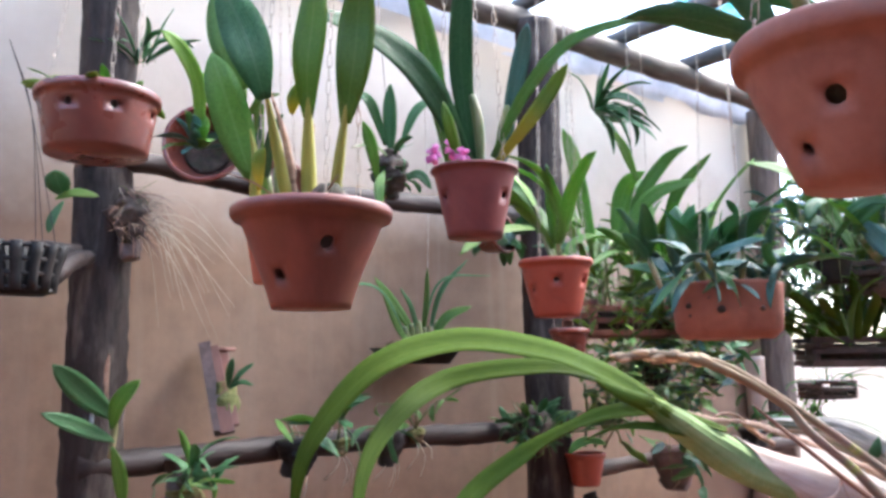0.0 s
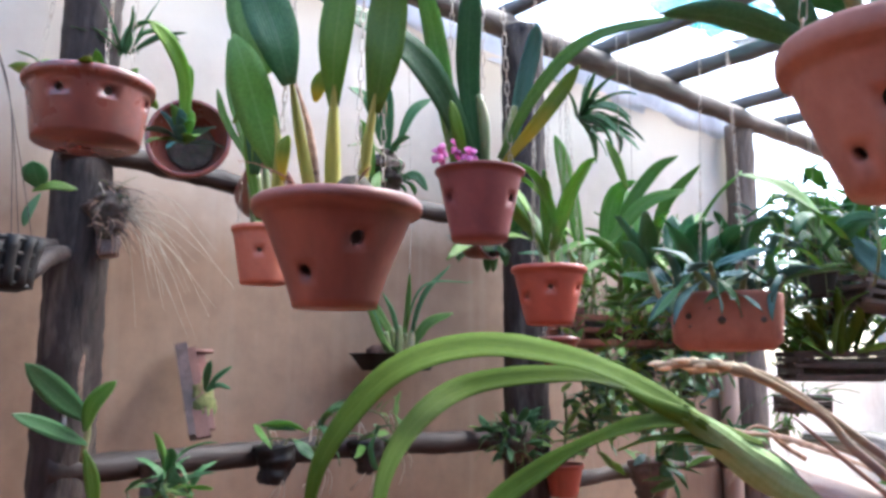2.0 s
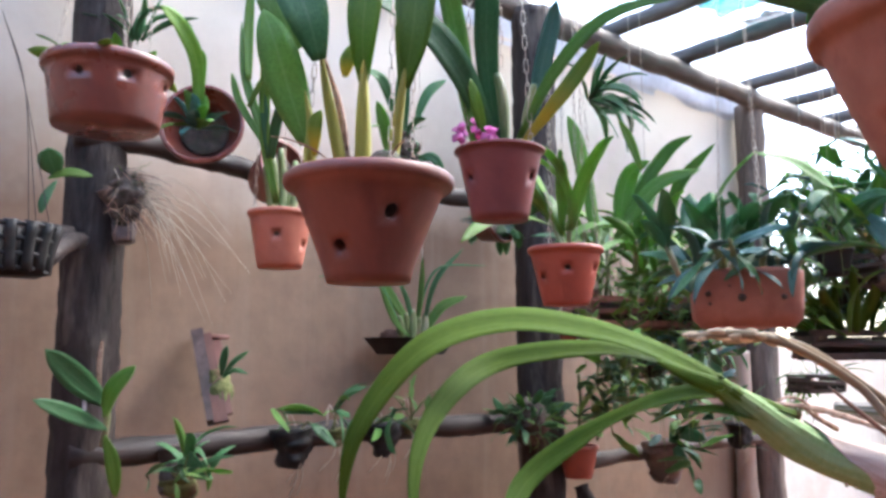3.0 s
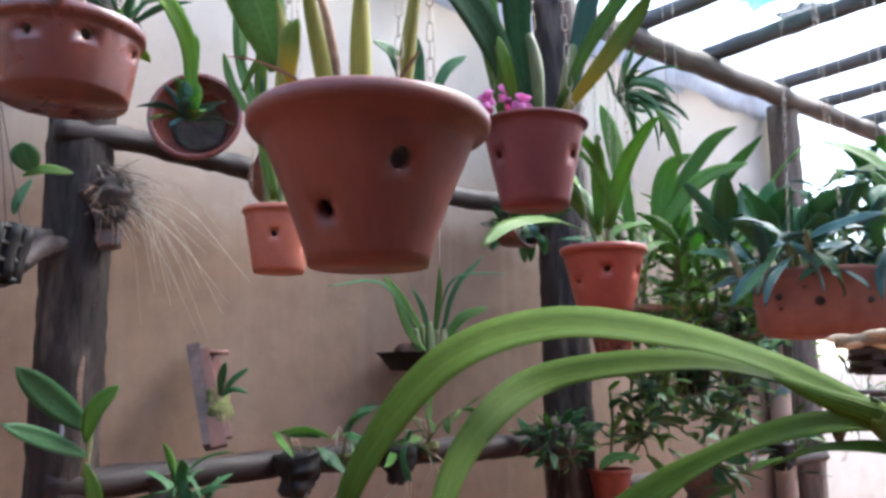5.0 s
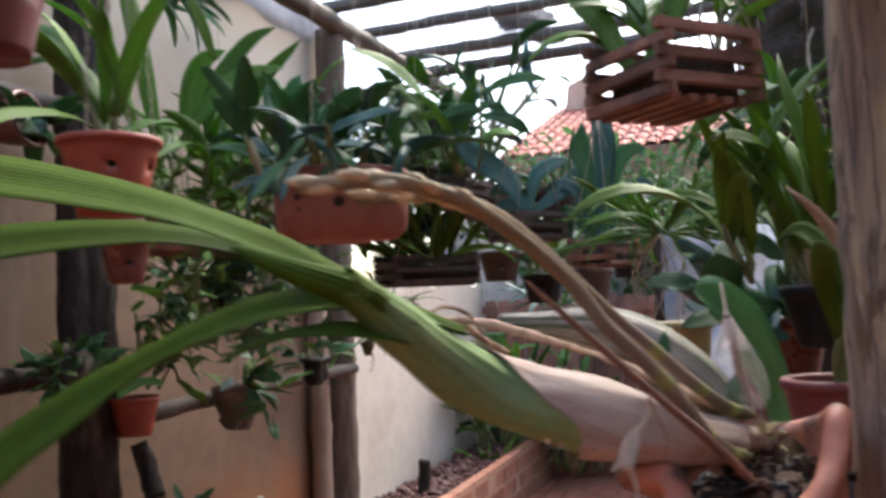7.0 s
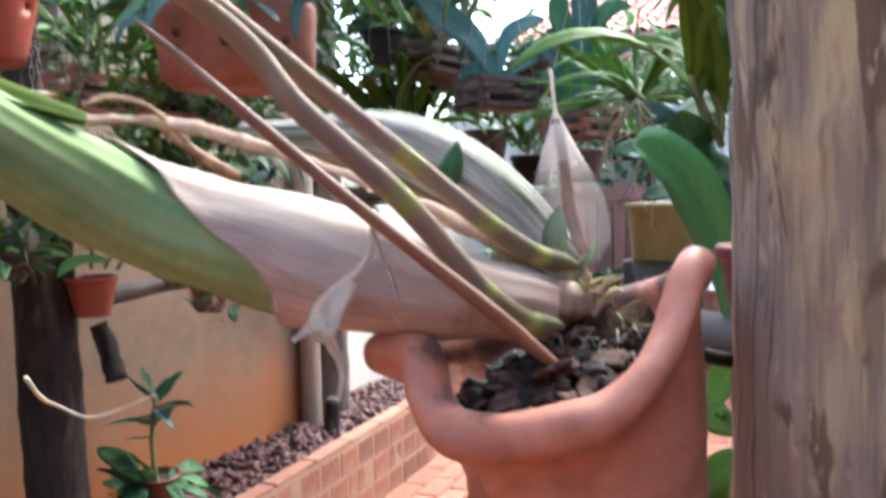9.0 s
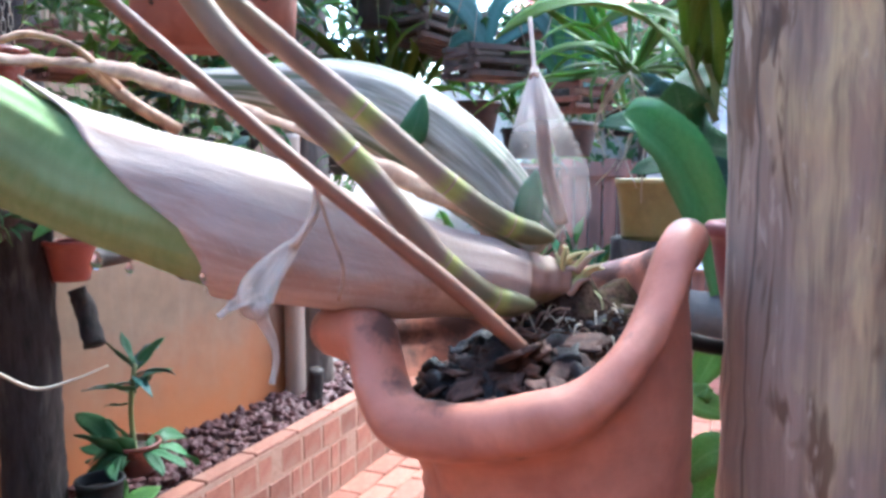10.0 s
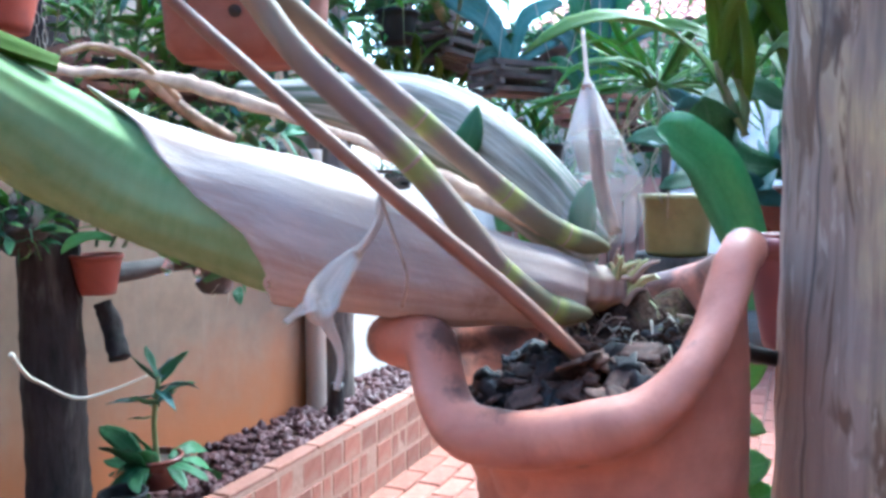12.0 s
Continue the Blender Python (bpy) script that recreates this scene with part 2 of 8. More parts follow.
M["bulb"] = mat("bulb", (0.09, 0.13, 0.035), (0.18, 0.2, 0.075), (0.32, 0.27, 0.17), scale=40, stretch=(1, 1, 0.3), big=20, rough=(0.35, 0.6), bump=0.3, depth=0.002)
M["paper_flap"] = mat("paper_flap", (0.58, 0.44, 0.33), (0.76, 0.6, 0.47), (0.48, 0.33, 0.21), scale=4, stretch=(4, 1, 1), big=1.3, stain=(0.5, 0.75), rough=(0.5, 0.8), bump=0.6, depth=0.0012, coord="UV", through_light=0.12, vary=0.05)
M["paper"] = mat("paper", (0.4, 0.315, 0.27), (0.56, 0.455, 0.395), (0.4, 0.285, 0.225), scale=6, stretch=(0.9, 6, 1), big=2.6, stain=(0.46, 0.6), spec=0.2, rough=(0.55, 0.8), bump=0.3, depth=0.0016, coord="UV", through_light=0.08, vary=0.05)
M["paper_grey"] = mat("paper_grey", (0.1, 0.09, 0.06), (0.6, 0.54, 0.46), (0.12, 0.14, 0.075), scale=5, stretch=(7, 0.7, 1), big=1.8, stain=(0.5, 0.58), rough=(0.4, 0.7), bump=0.6, depth=0.0016, coord="UV", through_light=0.25, vary=0.05)
M["paper_film"] = thin_mat("paper_film", (0.72, 0.66, 0.62), (0.78, 0.97), scale=120, streak=(1, 1, 0.1), closed=(0.45, 0.72))
M["bulb_old"] = mat("bulb_old", (0.2, 0.115, 0.075), (0.4, 0.26, 0.19), (0.16, 0.16, 0.06), scale=60, big=45, rough=(0.5, 0.8), bump=0.5, depth=0.0012, vary=0.05)
M["dry"] = mat("dry", (0.26, 0.145, 0.088), (0.5, 0.33, 0.225), (0.15, 0.08, 0.05), scale=160, stretch=(1, 1, 1), big=70, stain=(0.55, 0.68), rough=(0.6, 0.9), bump=0.8, depth=0.001)
M["root_tip"] = mat("root_tip", (0.3, 0.3, 0.09), (0.55, 0.52, 0.24), (0.4, 0.28, 0.16), scale=120, big=60, rough=(0.3, 0.6), bump=0.2, depth=0.0005)
M["stem_brown"] = mat("stem_brown", (0.17, 0.075, 0.045), (0.27, 0.135, 0.088), (0.14, 0.06, 0.035), scale=50, big=18, rough=(0.4, 0.7), bump=0.3, depth=0.001, vary=0.05)
M["stem_node"] = mat("stem_node", (0.2, 0.12, 0.08), (0.32, 0.2, 0.14), None, scale=60, rough=(0.35, 0.6), bump=0.2, depth=0.001)
M["cane"] = mat("cane", (0.27, 0.25, 0.035), (0.42, 0.38, 0.07), (0.2, 0.27, 0.05), scale=40, stretch=(1, 1, 0.3), big=20, rough=(0.4, 0.65), bump=0.3, depth=0.001, through_light=0.15)
M["bud"] = mat("bud", (0.52, 0.38, 0.2), (0.72, 0.56, 0.34), (0.5, 0.42, 0.14), scale=50, big=30, rough=(0.5, 0.8), bump=0.3, depth=0.001)


def water_mat():
    m = bpy.data.materials.new("water")
    m.use_nodes = True
    b = m.node_tree.nodes["Principled BSDF"]
    b.inputs["Transmission Weight"].default_value, b.inputs["Roughness"].default_value, b.inputs["IOR"].default_value = 1.0, 0.02, 1.33
    return m


def stalk_mat(name, nodes):
    """Flower stalk: yellow-green just under each joint, olive below it and mauve-brown above."""
    m = mat(name, (0.17, 0.115, 0.082), (0.25, 0.185, 0.132), (0.21, 0.13, 0.11), scale=30, big=22, stain=(0.42, 0.62), rough=(0.5, 0.75), bump=0.2, depth=0.001, vary=0.05, spec=0.25)
    nt = m.node_tree
    hsv = next(n for n in nt.nodes if n.type == "HUE_SAT")
    src = hsv.inputs["Color"].links[0].from_socket
    tc = nt.nodes.new("ShaderNodeTexCoord")
    sep = nt.nodes.new("ShaderNodeSeparateXYZ")
    nt.links.new(tc.outputs["UV"], sep.inputs[0])
    wob = math_node(nt, "MULTIPLY_ADD", noise_node(nt, tc.outputs["UV"], 14, 3, 0.6), 0.03)
    wob.node.inputs[2].default_value = -0.015
    v = math_node(nt, "ADD", sep.outputs[1], wob)
    olive = ramp(nt, v, [(nodes[0], (1, 1, 1)), (nodes[1] + 0.05, (0, 0, 0))])
    c = mixc(nt, math_node(nt, "MULTIPLY", olive, 0.85), src, (0.105, 0.105, 0.04))
    tan = ramp(nt, v, [(nodes[2] + 0.1, (0, 0, 0)), (nodes[2] + 0.3, (1, 1, 1))])
    c = mixc(nt, math_node(nt, "MULTIPLY", tan, 0.8), c, (0.3, 0.22, 0.115))
    for k in nodes:
        near_node = ramp(nt, math_node(nt, "ABSOLUTE", math_node(nt, "SUBTRACT", v, k - 0.008)), [(0.008, (1, 1, 1)), (0.03, (0, 0, 0))])
        c = mixc(nt, math_node(nt, "MULTIPLY", near_node, 0.85), c, (0.25, 0.26, 0.065))
    nt.links.new(c, hsv.inputs["Color"])
    return m


M["stalk_a"] = stalk_mat("stalk_a", (0.11, 0.225, 0.445))
M["stalk_b"] = stalk_mat("stalk_b", (0.14, 0.285, 0.43))
M["bark"] = mat("bark", (0.03, 0.018, 0.014), (0.15, 0.078, 0.056), (0.06, 0.036, 0.028), scale=160, big=40, rough=(0.6, 0.95), bump=0.8, depth=0.0015, vary=0.5, spec=0.2)
M["charcoal"] = mat("charcoal", (0.008, 0.007, 0.007), (0.04, 0.034, 0.032), (0.075, 0.046, 0.036), scale=200, big=60, rough=(0.4, 0.8), bump=0.7, depth=0.001, vary=0.3, spec=0.16)
M["moss"] = mat("moss", (0.05, 0.06, 0.012), (0.16, 0.16, 0.05), (0.1, 0.05, 0.03), scale=60, big=14, rough=(0.8, 1), bump=1, depth=0.004)
M["root"] = mat("root", (0.3, 0.24, 0.16), (0.5, 0.43, 0.32), None, scale=50, rough=(0.6, 0.9), bump=0.3, depth=0.001)
M["soil"] = mat("soil", (0.02, 0.014, 0.01), (0.1, 0.065, 0.045), (0.04, 0.05, 0.02), scale=60, big=20, rough=(0.6, 0.95), bump=1, depth=0.006)
M["root_humus"] = mat("root_humus", (0.008, 0.005, 0.004), (0.075, 0.038, 0.024), (0.045, 0.042, 0.014), scale=300, big=110, stain=(0.55, 0.7), rough=(0.8, 1.0), bump=1, depth=0.004, vary=0, spec=0.08)
M["plastic"] = mat("plastic", (0.006, 0.006, 0.006), (0.018, 0.017, 0.016), (0.03, 0.025, 0.022), scale=40, big=12, rough=(0.45, 0.7), bump=0.15, depth=0.001, spec=0.2)
M["slat"] = mat("slat", (0.14, 0.06, 0.04), (0.3, 0.135, 0.09), (0.08, 0.045, 0.035), scale=30, big=10, rough=(0.5, 0.85), bump=0.6, depth=0.003, vary=0.3)
M["slat_dark"] = mat("slat_dark", (0.045, 0.03, 0.026), (0.14, 0.09, 0.075), (0.06, 0.05, 0.04), scale=30, big=10, rough=(0.4, 0.8), bump=0.6, depth=0.003, vary=0.3)
M["plank"] = mat("plank", (0.15, 0.065, 0.045), (0.27, 0.13, 0.092), (0.15, 0.08, 0.065), scale=24, stretch=(1, 1, 0.15), big=8, rough=(0.5, 0.8), bump=0.6, depth=0.003)
M["chain"] = mat("chain", (0.32, 0.27, 0.2), (0.5, 0.45, 0.37), (0.26, 0.15, 0.085), scale=200, big=50, rough=(0.35, 0.6), bump=0, metal=0.4)
M["gravel"] = mat("gravel", (0.04, 0.014, 0.014), (0.13, 0.054, 0.052), (0.22, 0.135, 0.135), scale=14, big=24, stain=(0.57, 0.78), spec=0.25, rough=(0.45, 0.8), bump=0.5, depth=0.003)
M["brick"] = mat("brick", (0.2, 0.07, 0.04), (0.27, 0.108, 0.064), (0.27, 0.155, 0.105), scale=40, big=6, rough=(0.6, 0.9), bump=0.5, depth=0.003, vary=0.26)
M["paver"] = mat("paver", (0.2, 0.073, 0.048), (0.27, 0.112, 0.075), (0.26, 0.135, 0.095), scale=40, big=6, rough=(0.65, 0.95), spec=0.15, bump=0.4, depth=0.002, vary=0.16)
M["mortar"] = mat("mortar", (0.26, 0.145, 0.096), (0.35, 0.215, 0.15), (0.32, 0.22, 0.16), scale=50, big=5, rough=(0.8, 1), bump=0.6, depth=0.003, vary=0)
M["ground"] = mat("ground", (0.13, 0.07, 0.045), (0.26, 0.15, 0.1), (0.1, 0.09, 0.05), scale=12, big=1.2, rough=(0.8, 1), bump=0.7, depth=0.01, vary=0)
M["tile"] = mat("tile", (0.3, 0.075, 0.052), (0.42, 0.14, 0.1), (0.28, 0.12, 0.095), scale=8, big=2.5, rough=(0.7, 0.95), bump=0.3, vary=0.25)
M["stone"] = mat("stone", (0.36, 0.23, 0.165), (0.5, 0.36, 0.27), (0.26, 0.17, 0.125), scale=5, big=1.4, rough=(0.8, 1), bump=0.6, depth=0.02, vary=0)
M["fence"] = mat("fence", (0.2, 0.085, 0.06), (0.36, 0.17, 0.12), (0.14, 0.07, 0.05), scale=14, stretch=(1, 1, 0.15), big=4, rough=(0.6, 0.9), bump=0.5, vary=0.25)
M["yellow"] = mat("yellow", (0.21, 0.165, 0.05), (0.31, 0.245, 0.085), (0.16, 0.115, 0.045), scale=20, big=8, rough=(0.4, 0.7), bump=0.1, vary=0)
M["sack"] = mat("sack", (0.42, 0.45, 0.49), (0.6, 0.62, 0.66), (0.28, 0.37, 0.52), scale=24, big=6, rough=(0.5, 0.8), bump=0.4)
M["pvc"] = mat("pvc", (0.32, 0.23, 0.17), (0.41, 0.3, 0.225), (0.24, 0.16, 0.12), scale=12, stretch=(1, 1, 0.3), big=5, rough=(0.35, 0.6), bump=0.1, vary=0)
M["hedge"] = mat("hedge", (0.035, 0.09, 0.03), (0.1, 0.2, 0.06), (0.025, 0.07, 0.03), scale=9, big=3, rough=(0.4, 0.7), bump=0, through_light=0.4, vary=0)
M["water"] = water_mat()
M["petal"] = leaf_mat("petal", (0.6, 0.1, 0.36), (0.78, 0.25, 0.55), (0.85, 0.5, 0.7), through_light=0.4)
M["film"] = thin_mat("film", (0.72, 0.72, 0.72), (0.6, 0.97), scale=9, rough=0.3)
M["skirt"] = mat("skirt", (0.42, 0.43, 0.45), (0.58, 0.59, 0.62), (0.36, 0.36, 0.36), scale=12, big=4, stain=(0.5, 0.75), rough=(0.4, 0.7), bump=0.3, through_light=0.2, vary=0)
M["litter"] = mat("litter", (0.1, 0.1, 0.11), (0.24, 0.24, 0.26), None, scale=20, rough=(0.7, 0.95), through_light=0.4)
M["dust"] = thin_mat("dust", (0.42, 0.41, 0.41), (0.1, 0.75), scale=16, rough=0.7)
M["net"] = thin_mat("net", (0.02, 0.5, 0.52), (0.05, 0.25), scale=300, rough=0.5)

# ---------------------------------------------------------------- builders

BASE = {}


def part(name, bm, material, parent=None, label="", smooth=True):
    """Links a bmesh, given in world coordinates, as one mesh object under a thing or part."""
    me = bpy.data.meshes.new(name)
    off = BASE.get(parent.name, Vector()) if parent else Vector()
    if off.length:
        bmesh.ops.translate(bm, vec=-off, verts=bm.verts)
    if smooth:
        for f in bm.faces:
            f.smooth = True
    bm.to_mesh(me)
    bm.free()
    me.materials.append(M[material])
    ob = new(name, me)
    if parent:
        ob.parent = parent
        BASE[ob.name] = off
    if label:
        ob["label"] = label
    return ob


def thing(name, loc, label, category, group="", kind=""):
    ob = new(name)
    ob.location = loc
    ob.empty_display_size = 0.05
    BASE[ob.name] = Vector(loc)
    return tagged(ob, label, category, group, kind)


def box_bm(x0, x1, y0, y1, z0, z1, bevel=0.0, rough=0.0, rnd=None):
    bm = bmesh.new()
    bmesh.ops.create_cube(bm, size=1)
    for v in bm.verts:
        v.co = Vector(((x0 + x1) / 2 + v.co.x * (x1 - x0), (y0 + y1) / 2 + v.co.y * (y1 - y0), (z0 + z1) / 2 + v.co.z * (z1 - z0)))
        if rough:
            v.co += Vector([rnd.uniform(-rough, rough) for _ in range(3)])
    if bevel:
        bmesh.ops.bevel(bm, geom=bm.edges[:], offset=bevel, segments=2, affect="EDGES")
    return bm


def plank_bm(p0, p1, wide, thick, face, bevel=0.0015):
    """Flat board from p0 to p1."""
    p0, p1 = Vector(p0), Vector(p1)
    z = (p1 - p0).normalized()
    y = (Vector(face) - z * z.dot(Vector(face))).normalized()
    bm = box_bm(-wide / 2, wide / 2, -thick / 2, thick / 2, 0, (p1 - p0).length, bevel)
    m = Matrix((y.cross(z), y, z)).transposed().to_4x4()
    bmesh.ops.transform(bm, matrix=Matrix.Translation(p0) @ m, verts=bm.verts)
    return bm


def curve_points(pts, n):
    """Catmull-Rom through the points."""
    p = [Vector(q) for q in pts]
    p = [2 * p[0] - p[1]] + p + [2 * p[-1] - p[-2]]
    out = []
    for i in range(n + 1):
        u = i / n * (len(p) - 3)
        k = min(int(u), len(p) - 4)
        t = u - k
        a, b, c, d = p[k:k + 4]
        out.append(0.5 * (2 * b + (c - a) * t + (2 * a - 5 * b + 4 * c - d) * t * t + (3 * b - a - 3 * c + d) * t ** 3))
    return out


def tube_bm(pts, radius, n=24, seg=14, wob=0.0, wscale=20.0, caps=True, bm=None, squash=1.0, turn=None):
    """Tube along a smooth curve; radius is a number, or a function of s and angle; ends closed."""
    bm = bm or bmesh.new()
    uvl = bm.loops.layers.uv.verify()
    line = curve_points(pts, n)
    rings = []
    side = None
    for i, p in enumerate(line):
        tan = (line[min(i + 1, n)] - line[max(i - 1, 0)]).normalized()
        if side is None:
            side = tan.orthogonal().normalized() if turn is None else (Vector(turn) - tan * tan.dot(Vector(turn))).normalized()
        side = (side - tan * side.dot(tan)).normalized()
        up = tan.cross(side)
        ring = []
        for j in range(seg):
            a = 2 * math.pi * j / seg
            r = radius(i / n, a) if callable(radius) else radius
            q = p + (side * math.cos(a) + up * math.sin(a) * squash) * r
            if wob:
                q += (q - p).normalized() * wob * (noise.noise(q * wscale) + 0.5 * noise.noise(q * wscale * 2.7))
            ring.append(bm.verts.new(q))
        rings.append(ring)
    for i in range(n):
        for j in range(seg):
            k = (j + 1) % seg
            f = bm.faces.new((rings[i][j], rings[i][k], rings[i + 1][k], rings[i + 1][j]))
            for lp, uv in zip(f.loops, ((j / seg, i / n), ((j + 1) / seg, i / n), ((j + 1) / seg, (i + 1) / n), (j / seg, (i + 1) / n))):
                lp[uvl].uv = uv
    if caps:
        bm.faces.new(rings[0][::-1])
        bm.faces.new(rings[-1])
    return bm


def leaf_bm(pts, width, face, fold=0.18, n=14, base=0.35, wide=0.45, tip=0.7, thick=0.0012, wave=0.0, bm=None, seed=0.0, hug=0.0):
    """Leaf blade along a curve: folded along its midrib, tapering to base and tip, with a little thickness."""
    bm = bm or bmesh.new()
    uvl = bm.loops.layers.uv.verify()
    line = curve_points(pts, n)
    face = Vector(face).normalized()
    cols = (-1, -0.5, 0, 0.5, 1)
    top, bot = [], []
    for i, p in enumerate(line):
        s = i / n
        tan = (line[min(i + 1, n)] - line[max(i - 1, 0)]).normalized()
        nor = face - tan * face.dot(tan)
        if nor.length < 1e-3:
            nor = tan.orthogonal()
        nor.normalize()
        side = tan.cross(nor)
        if s < wide:
            w = base + (1 - base) * math.sin(0.5 * math.pi * s / wide)
        else:
            u = (s - wide) / (1 - wide)
            w = max(1 - u ** (1.2 + 2.2 * tip), 0) ** 0.75
        w = max(w * width / 2, 0.0008)
        rt, rb = [], []
        for c in cols:
            fd = fold + hug * max(0.0, 1 - s / 0.25)
            lift = fd * w * abs(c) - fd * w * 0.4
            lift += wave * w * math.sin(9 * s + seed + 1.7 * c)
            q = p + side * (c * w) + nor * lift
            th = thick * (1.25 - abs(c))
            rt.append(bm.verts.new(q + nor * th))
            rb.append(bm.verts.new(q - nor * th))
        top.append(rt)
        bot.append(rb)

    def quad(a, b, c, d, uv):
        f = bm.faces.new((a, b, c, d))
        for lp, w_ in zip(f.loops, uv):
            lp[uvl].uv = w_
    for i in range(n):
        for j in range(4):
            u0, u1, v0, v1 = j / 4, (j + 1) / 4, i / n, (i + 1) / n
            quad(top[i][j], top[i + 1][j], top[i + 1][j + 1], top[i][j + 1], ((u0, v0), (u0, v1), (u1, v1), (u1, v0)))
            quad(bot[i][j + 1], bot[i + 1][j + 1], bot[i + 1][j], bot[i][j], ((u1, v0), (u1, v1), (u0, v1), (u0, v0)))
        for j, fl in ((0, 1), (4, 0)):
            vs = (top[i][j], bot[i][j], bot[i + 1][j], top[i + 1][j])
            quad(*(vs if fl else vs[::-1]), ((0, 0),) * 4)
    bm.faces.new(top[0] + bot[0][::-1])
    bm.faces.new((top[-1] + bot[-1][::-1])[::-1])
    return bm


LEAVES = {}


def leaf_mesh(kind, k, material):
    """One of four shapes of a kind of leaf, a metre long, growing from the origin and arching towards +x."""
    key = (kind, k, material)
    if key not in LEAVES:
        w, arch, tip, fold = {"strap": (0.11, (0.4, 0.9, 1.4, 2.1), 0.35, 0.35), "broad": (0.17, (0.2, 0.7, 1.2, 1.9), 0.3, 0.32), "oval": (0.32, (0.2, 0.6, 1.0, 1.4), 0.55, 0.25),
                              "grass": (0.05, (0.6, 1.0, 1.6, 2.2), 0.2, 0.3), "pinna": (0.3, (0.1, 0.3, 0.4, 0.6), 0.5, 0.15)}[kind]
        pts, p, m = [], Vector(), 6
        for i in range(m + 1):
            pts.append(p.copy())
            a = arch[k] * (i / m) ** 1.2
            p += Vector((math.sin(a), (-0.5, 0.35, -0.2, 0.6)[k] * (i / m) ** 1.5 + 0.06 * math.sin(2.1 * i + k), math.cos(a))) / m
        bm = leaf_bm(pts, w, (-1, 0.15 * (k - 1.5), 0.25), fold=fold, n=9, tip=tip, thick=0.006, wave=0.16, seed=k * 2.0, base=0.3 if kind != "strap" else 0.6)
        me = bpy.data.meshes.new("leaf")
        for f in bm.faces:
            f.smooth = True
        bm.to_mesh(me)
        bm.free()
        me.materials.append(M[material])
        LEAVES[key] = me
    return LEAVES[key]


def put_leaf(parent, at, azimuth, lean, length, kind, material, rnd, name="leaf", roll=0.0):
    ob = new(name, leaf_mesh(kind, rnd.randrange(4), material))
    ob.parent = parent
    ob.matrix_local = Matrix.Translation(Vector(at) - BASE[parent.name]) @ Matrix.Rotation(azimuth, 4, "Z") @ Matrix.Rotation(lean, 4, "Y") @ Matrix.Rotation(roll, 4, "Z") @ Matrix.Diagonal((length,) * 3 + (1,))
    return ob


def bulb_bm(p0, p1, r, n=8, seg=10):
    p0, p1 = Vector(p0), Vector(p1)
    mid = (p0 + p1) / 2 + Vector((0.05, 0.03, 0)) * (p1 - p0).length
    return tube_bm((p0, mid, p1), lambda s, a: r * (0.45 + 0.55 * math.sin(math.pi * min(1, 0.12 + 0.8 * s))) * (1 + 0.05 * math.sin(3 * a)), n=n, seg=seg)


def orchid(loc, label, n, kind, material, length, lean, seed, spread=0.03, bulbs=0.0, tone=None, group="", name="orchid_plant", toward=None, category="orchid"):
    """A clump: leaning canes with leaves along their upper half, or leaves straight from the base."""
    rnd = random.Random(seed)
    root = thing(name, loc, label, category, group)
    canes, holder = [], root
    for i in range(max(3, n // 4) if bulbs else 0):
        az, le = rnd.uniform(0, 2 * math.pi), rnd.uniform(0.05, 0.75) * min(1.0, lean[1])
        d = spread * math.sqrt(rnd.random())
        p = Vector(loc) + Vector((d * math.cos(az), d * math.sin(az), 0))
        h = bulbs * rnd.uniform(0.8, 2.6)
        q = p + Vector((math.cos(az) * math.sin(le), math.sin(az) * math.sin(le), math.cos(le))) * h
        mid = (p + q) / 2 + Vector((rnd.uniform(-0.1, 0.1), rnd.uniform(-0.1, 0.1), 0.06)) * h
        r = 0.0035 + 0.035 * bulbs * rnd.uniform(0.6, 1.2)
        ob = part("pseudobulb", tube_bm((p, mid, q), lambda s, a, r=r: r * (0.5 + 0.6 * math.sin(2.9 * min(1, s + 0.12))), n=7, seg=7), "bulb", root)
        canes.append((curve_points((p, mid, q), 8), az, ob))
    for i in range(n):
        az = rnd.uniform(0, 2 * math.pi) if toward is None else toward + rnd.gauss(0, 0.9)
        le = rnd.uniform(*lean)
        L = rnd.uniform(*length) * rnd.choice((0.6, 0.85, 1.0, 1.0, 1.08))
        mt = tone if tone and rnd.random() < 0.35 else material
        if canes:
            line, ca, holder = canes[i % len(canes)]
            p = line[rnd.randrange(4, 9)]
            if rnd.random() < 0.6:
                az = ca + rnd.gauss(0, 0.9)
        else:
            d = spread * math.sqrt(rnd.random())
            p = Vector(loc) + Vector((d * math.cos(az), d * math.sin(az), 0))
        put_leaf(holder, p, az, le, L, kind, mt, rnd, roll=rnd.uniform(-1.1, 1.1))
    return root


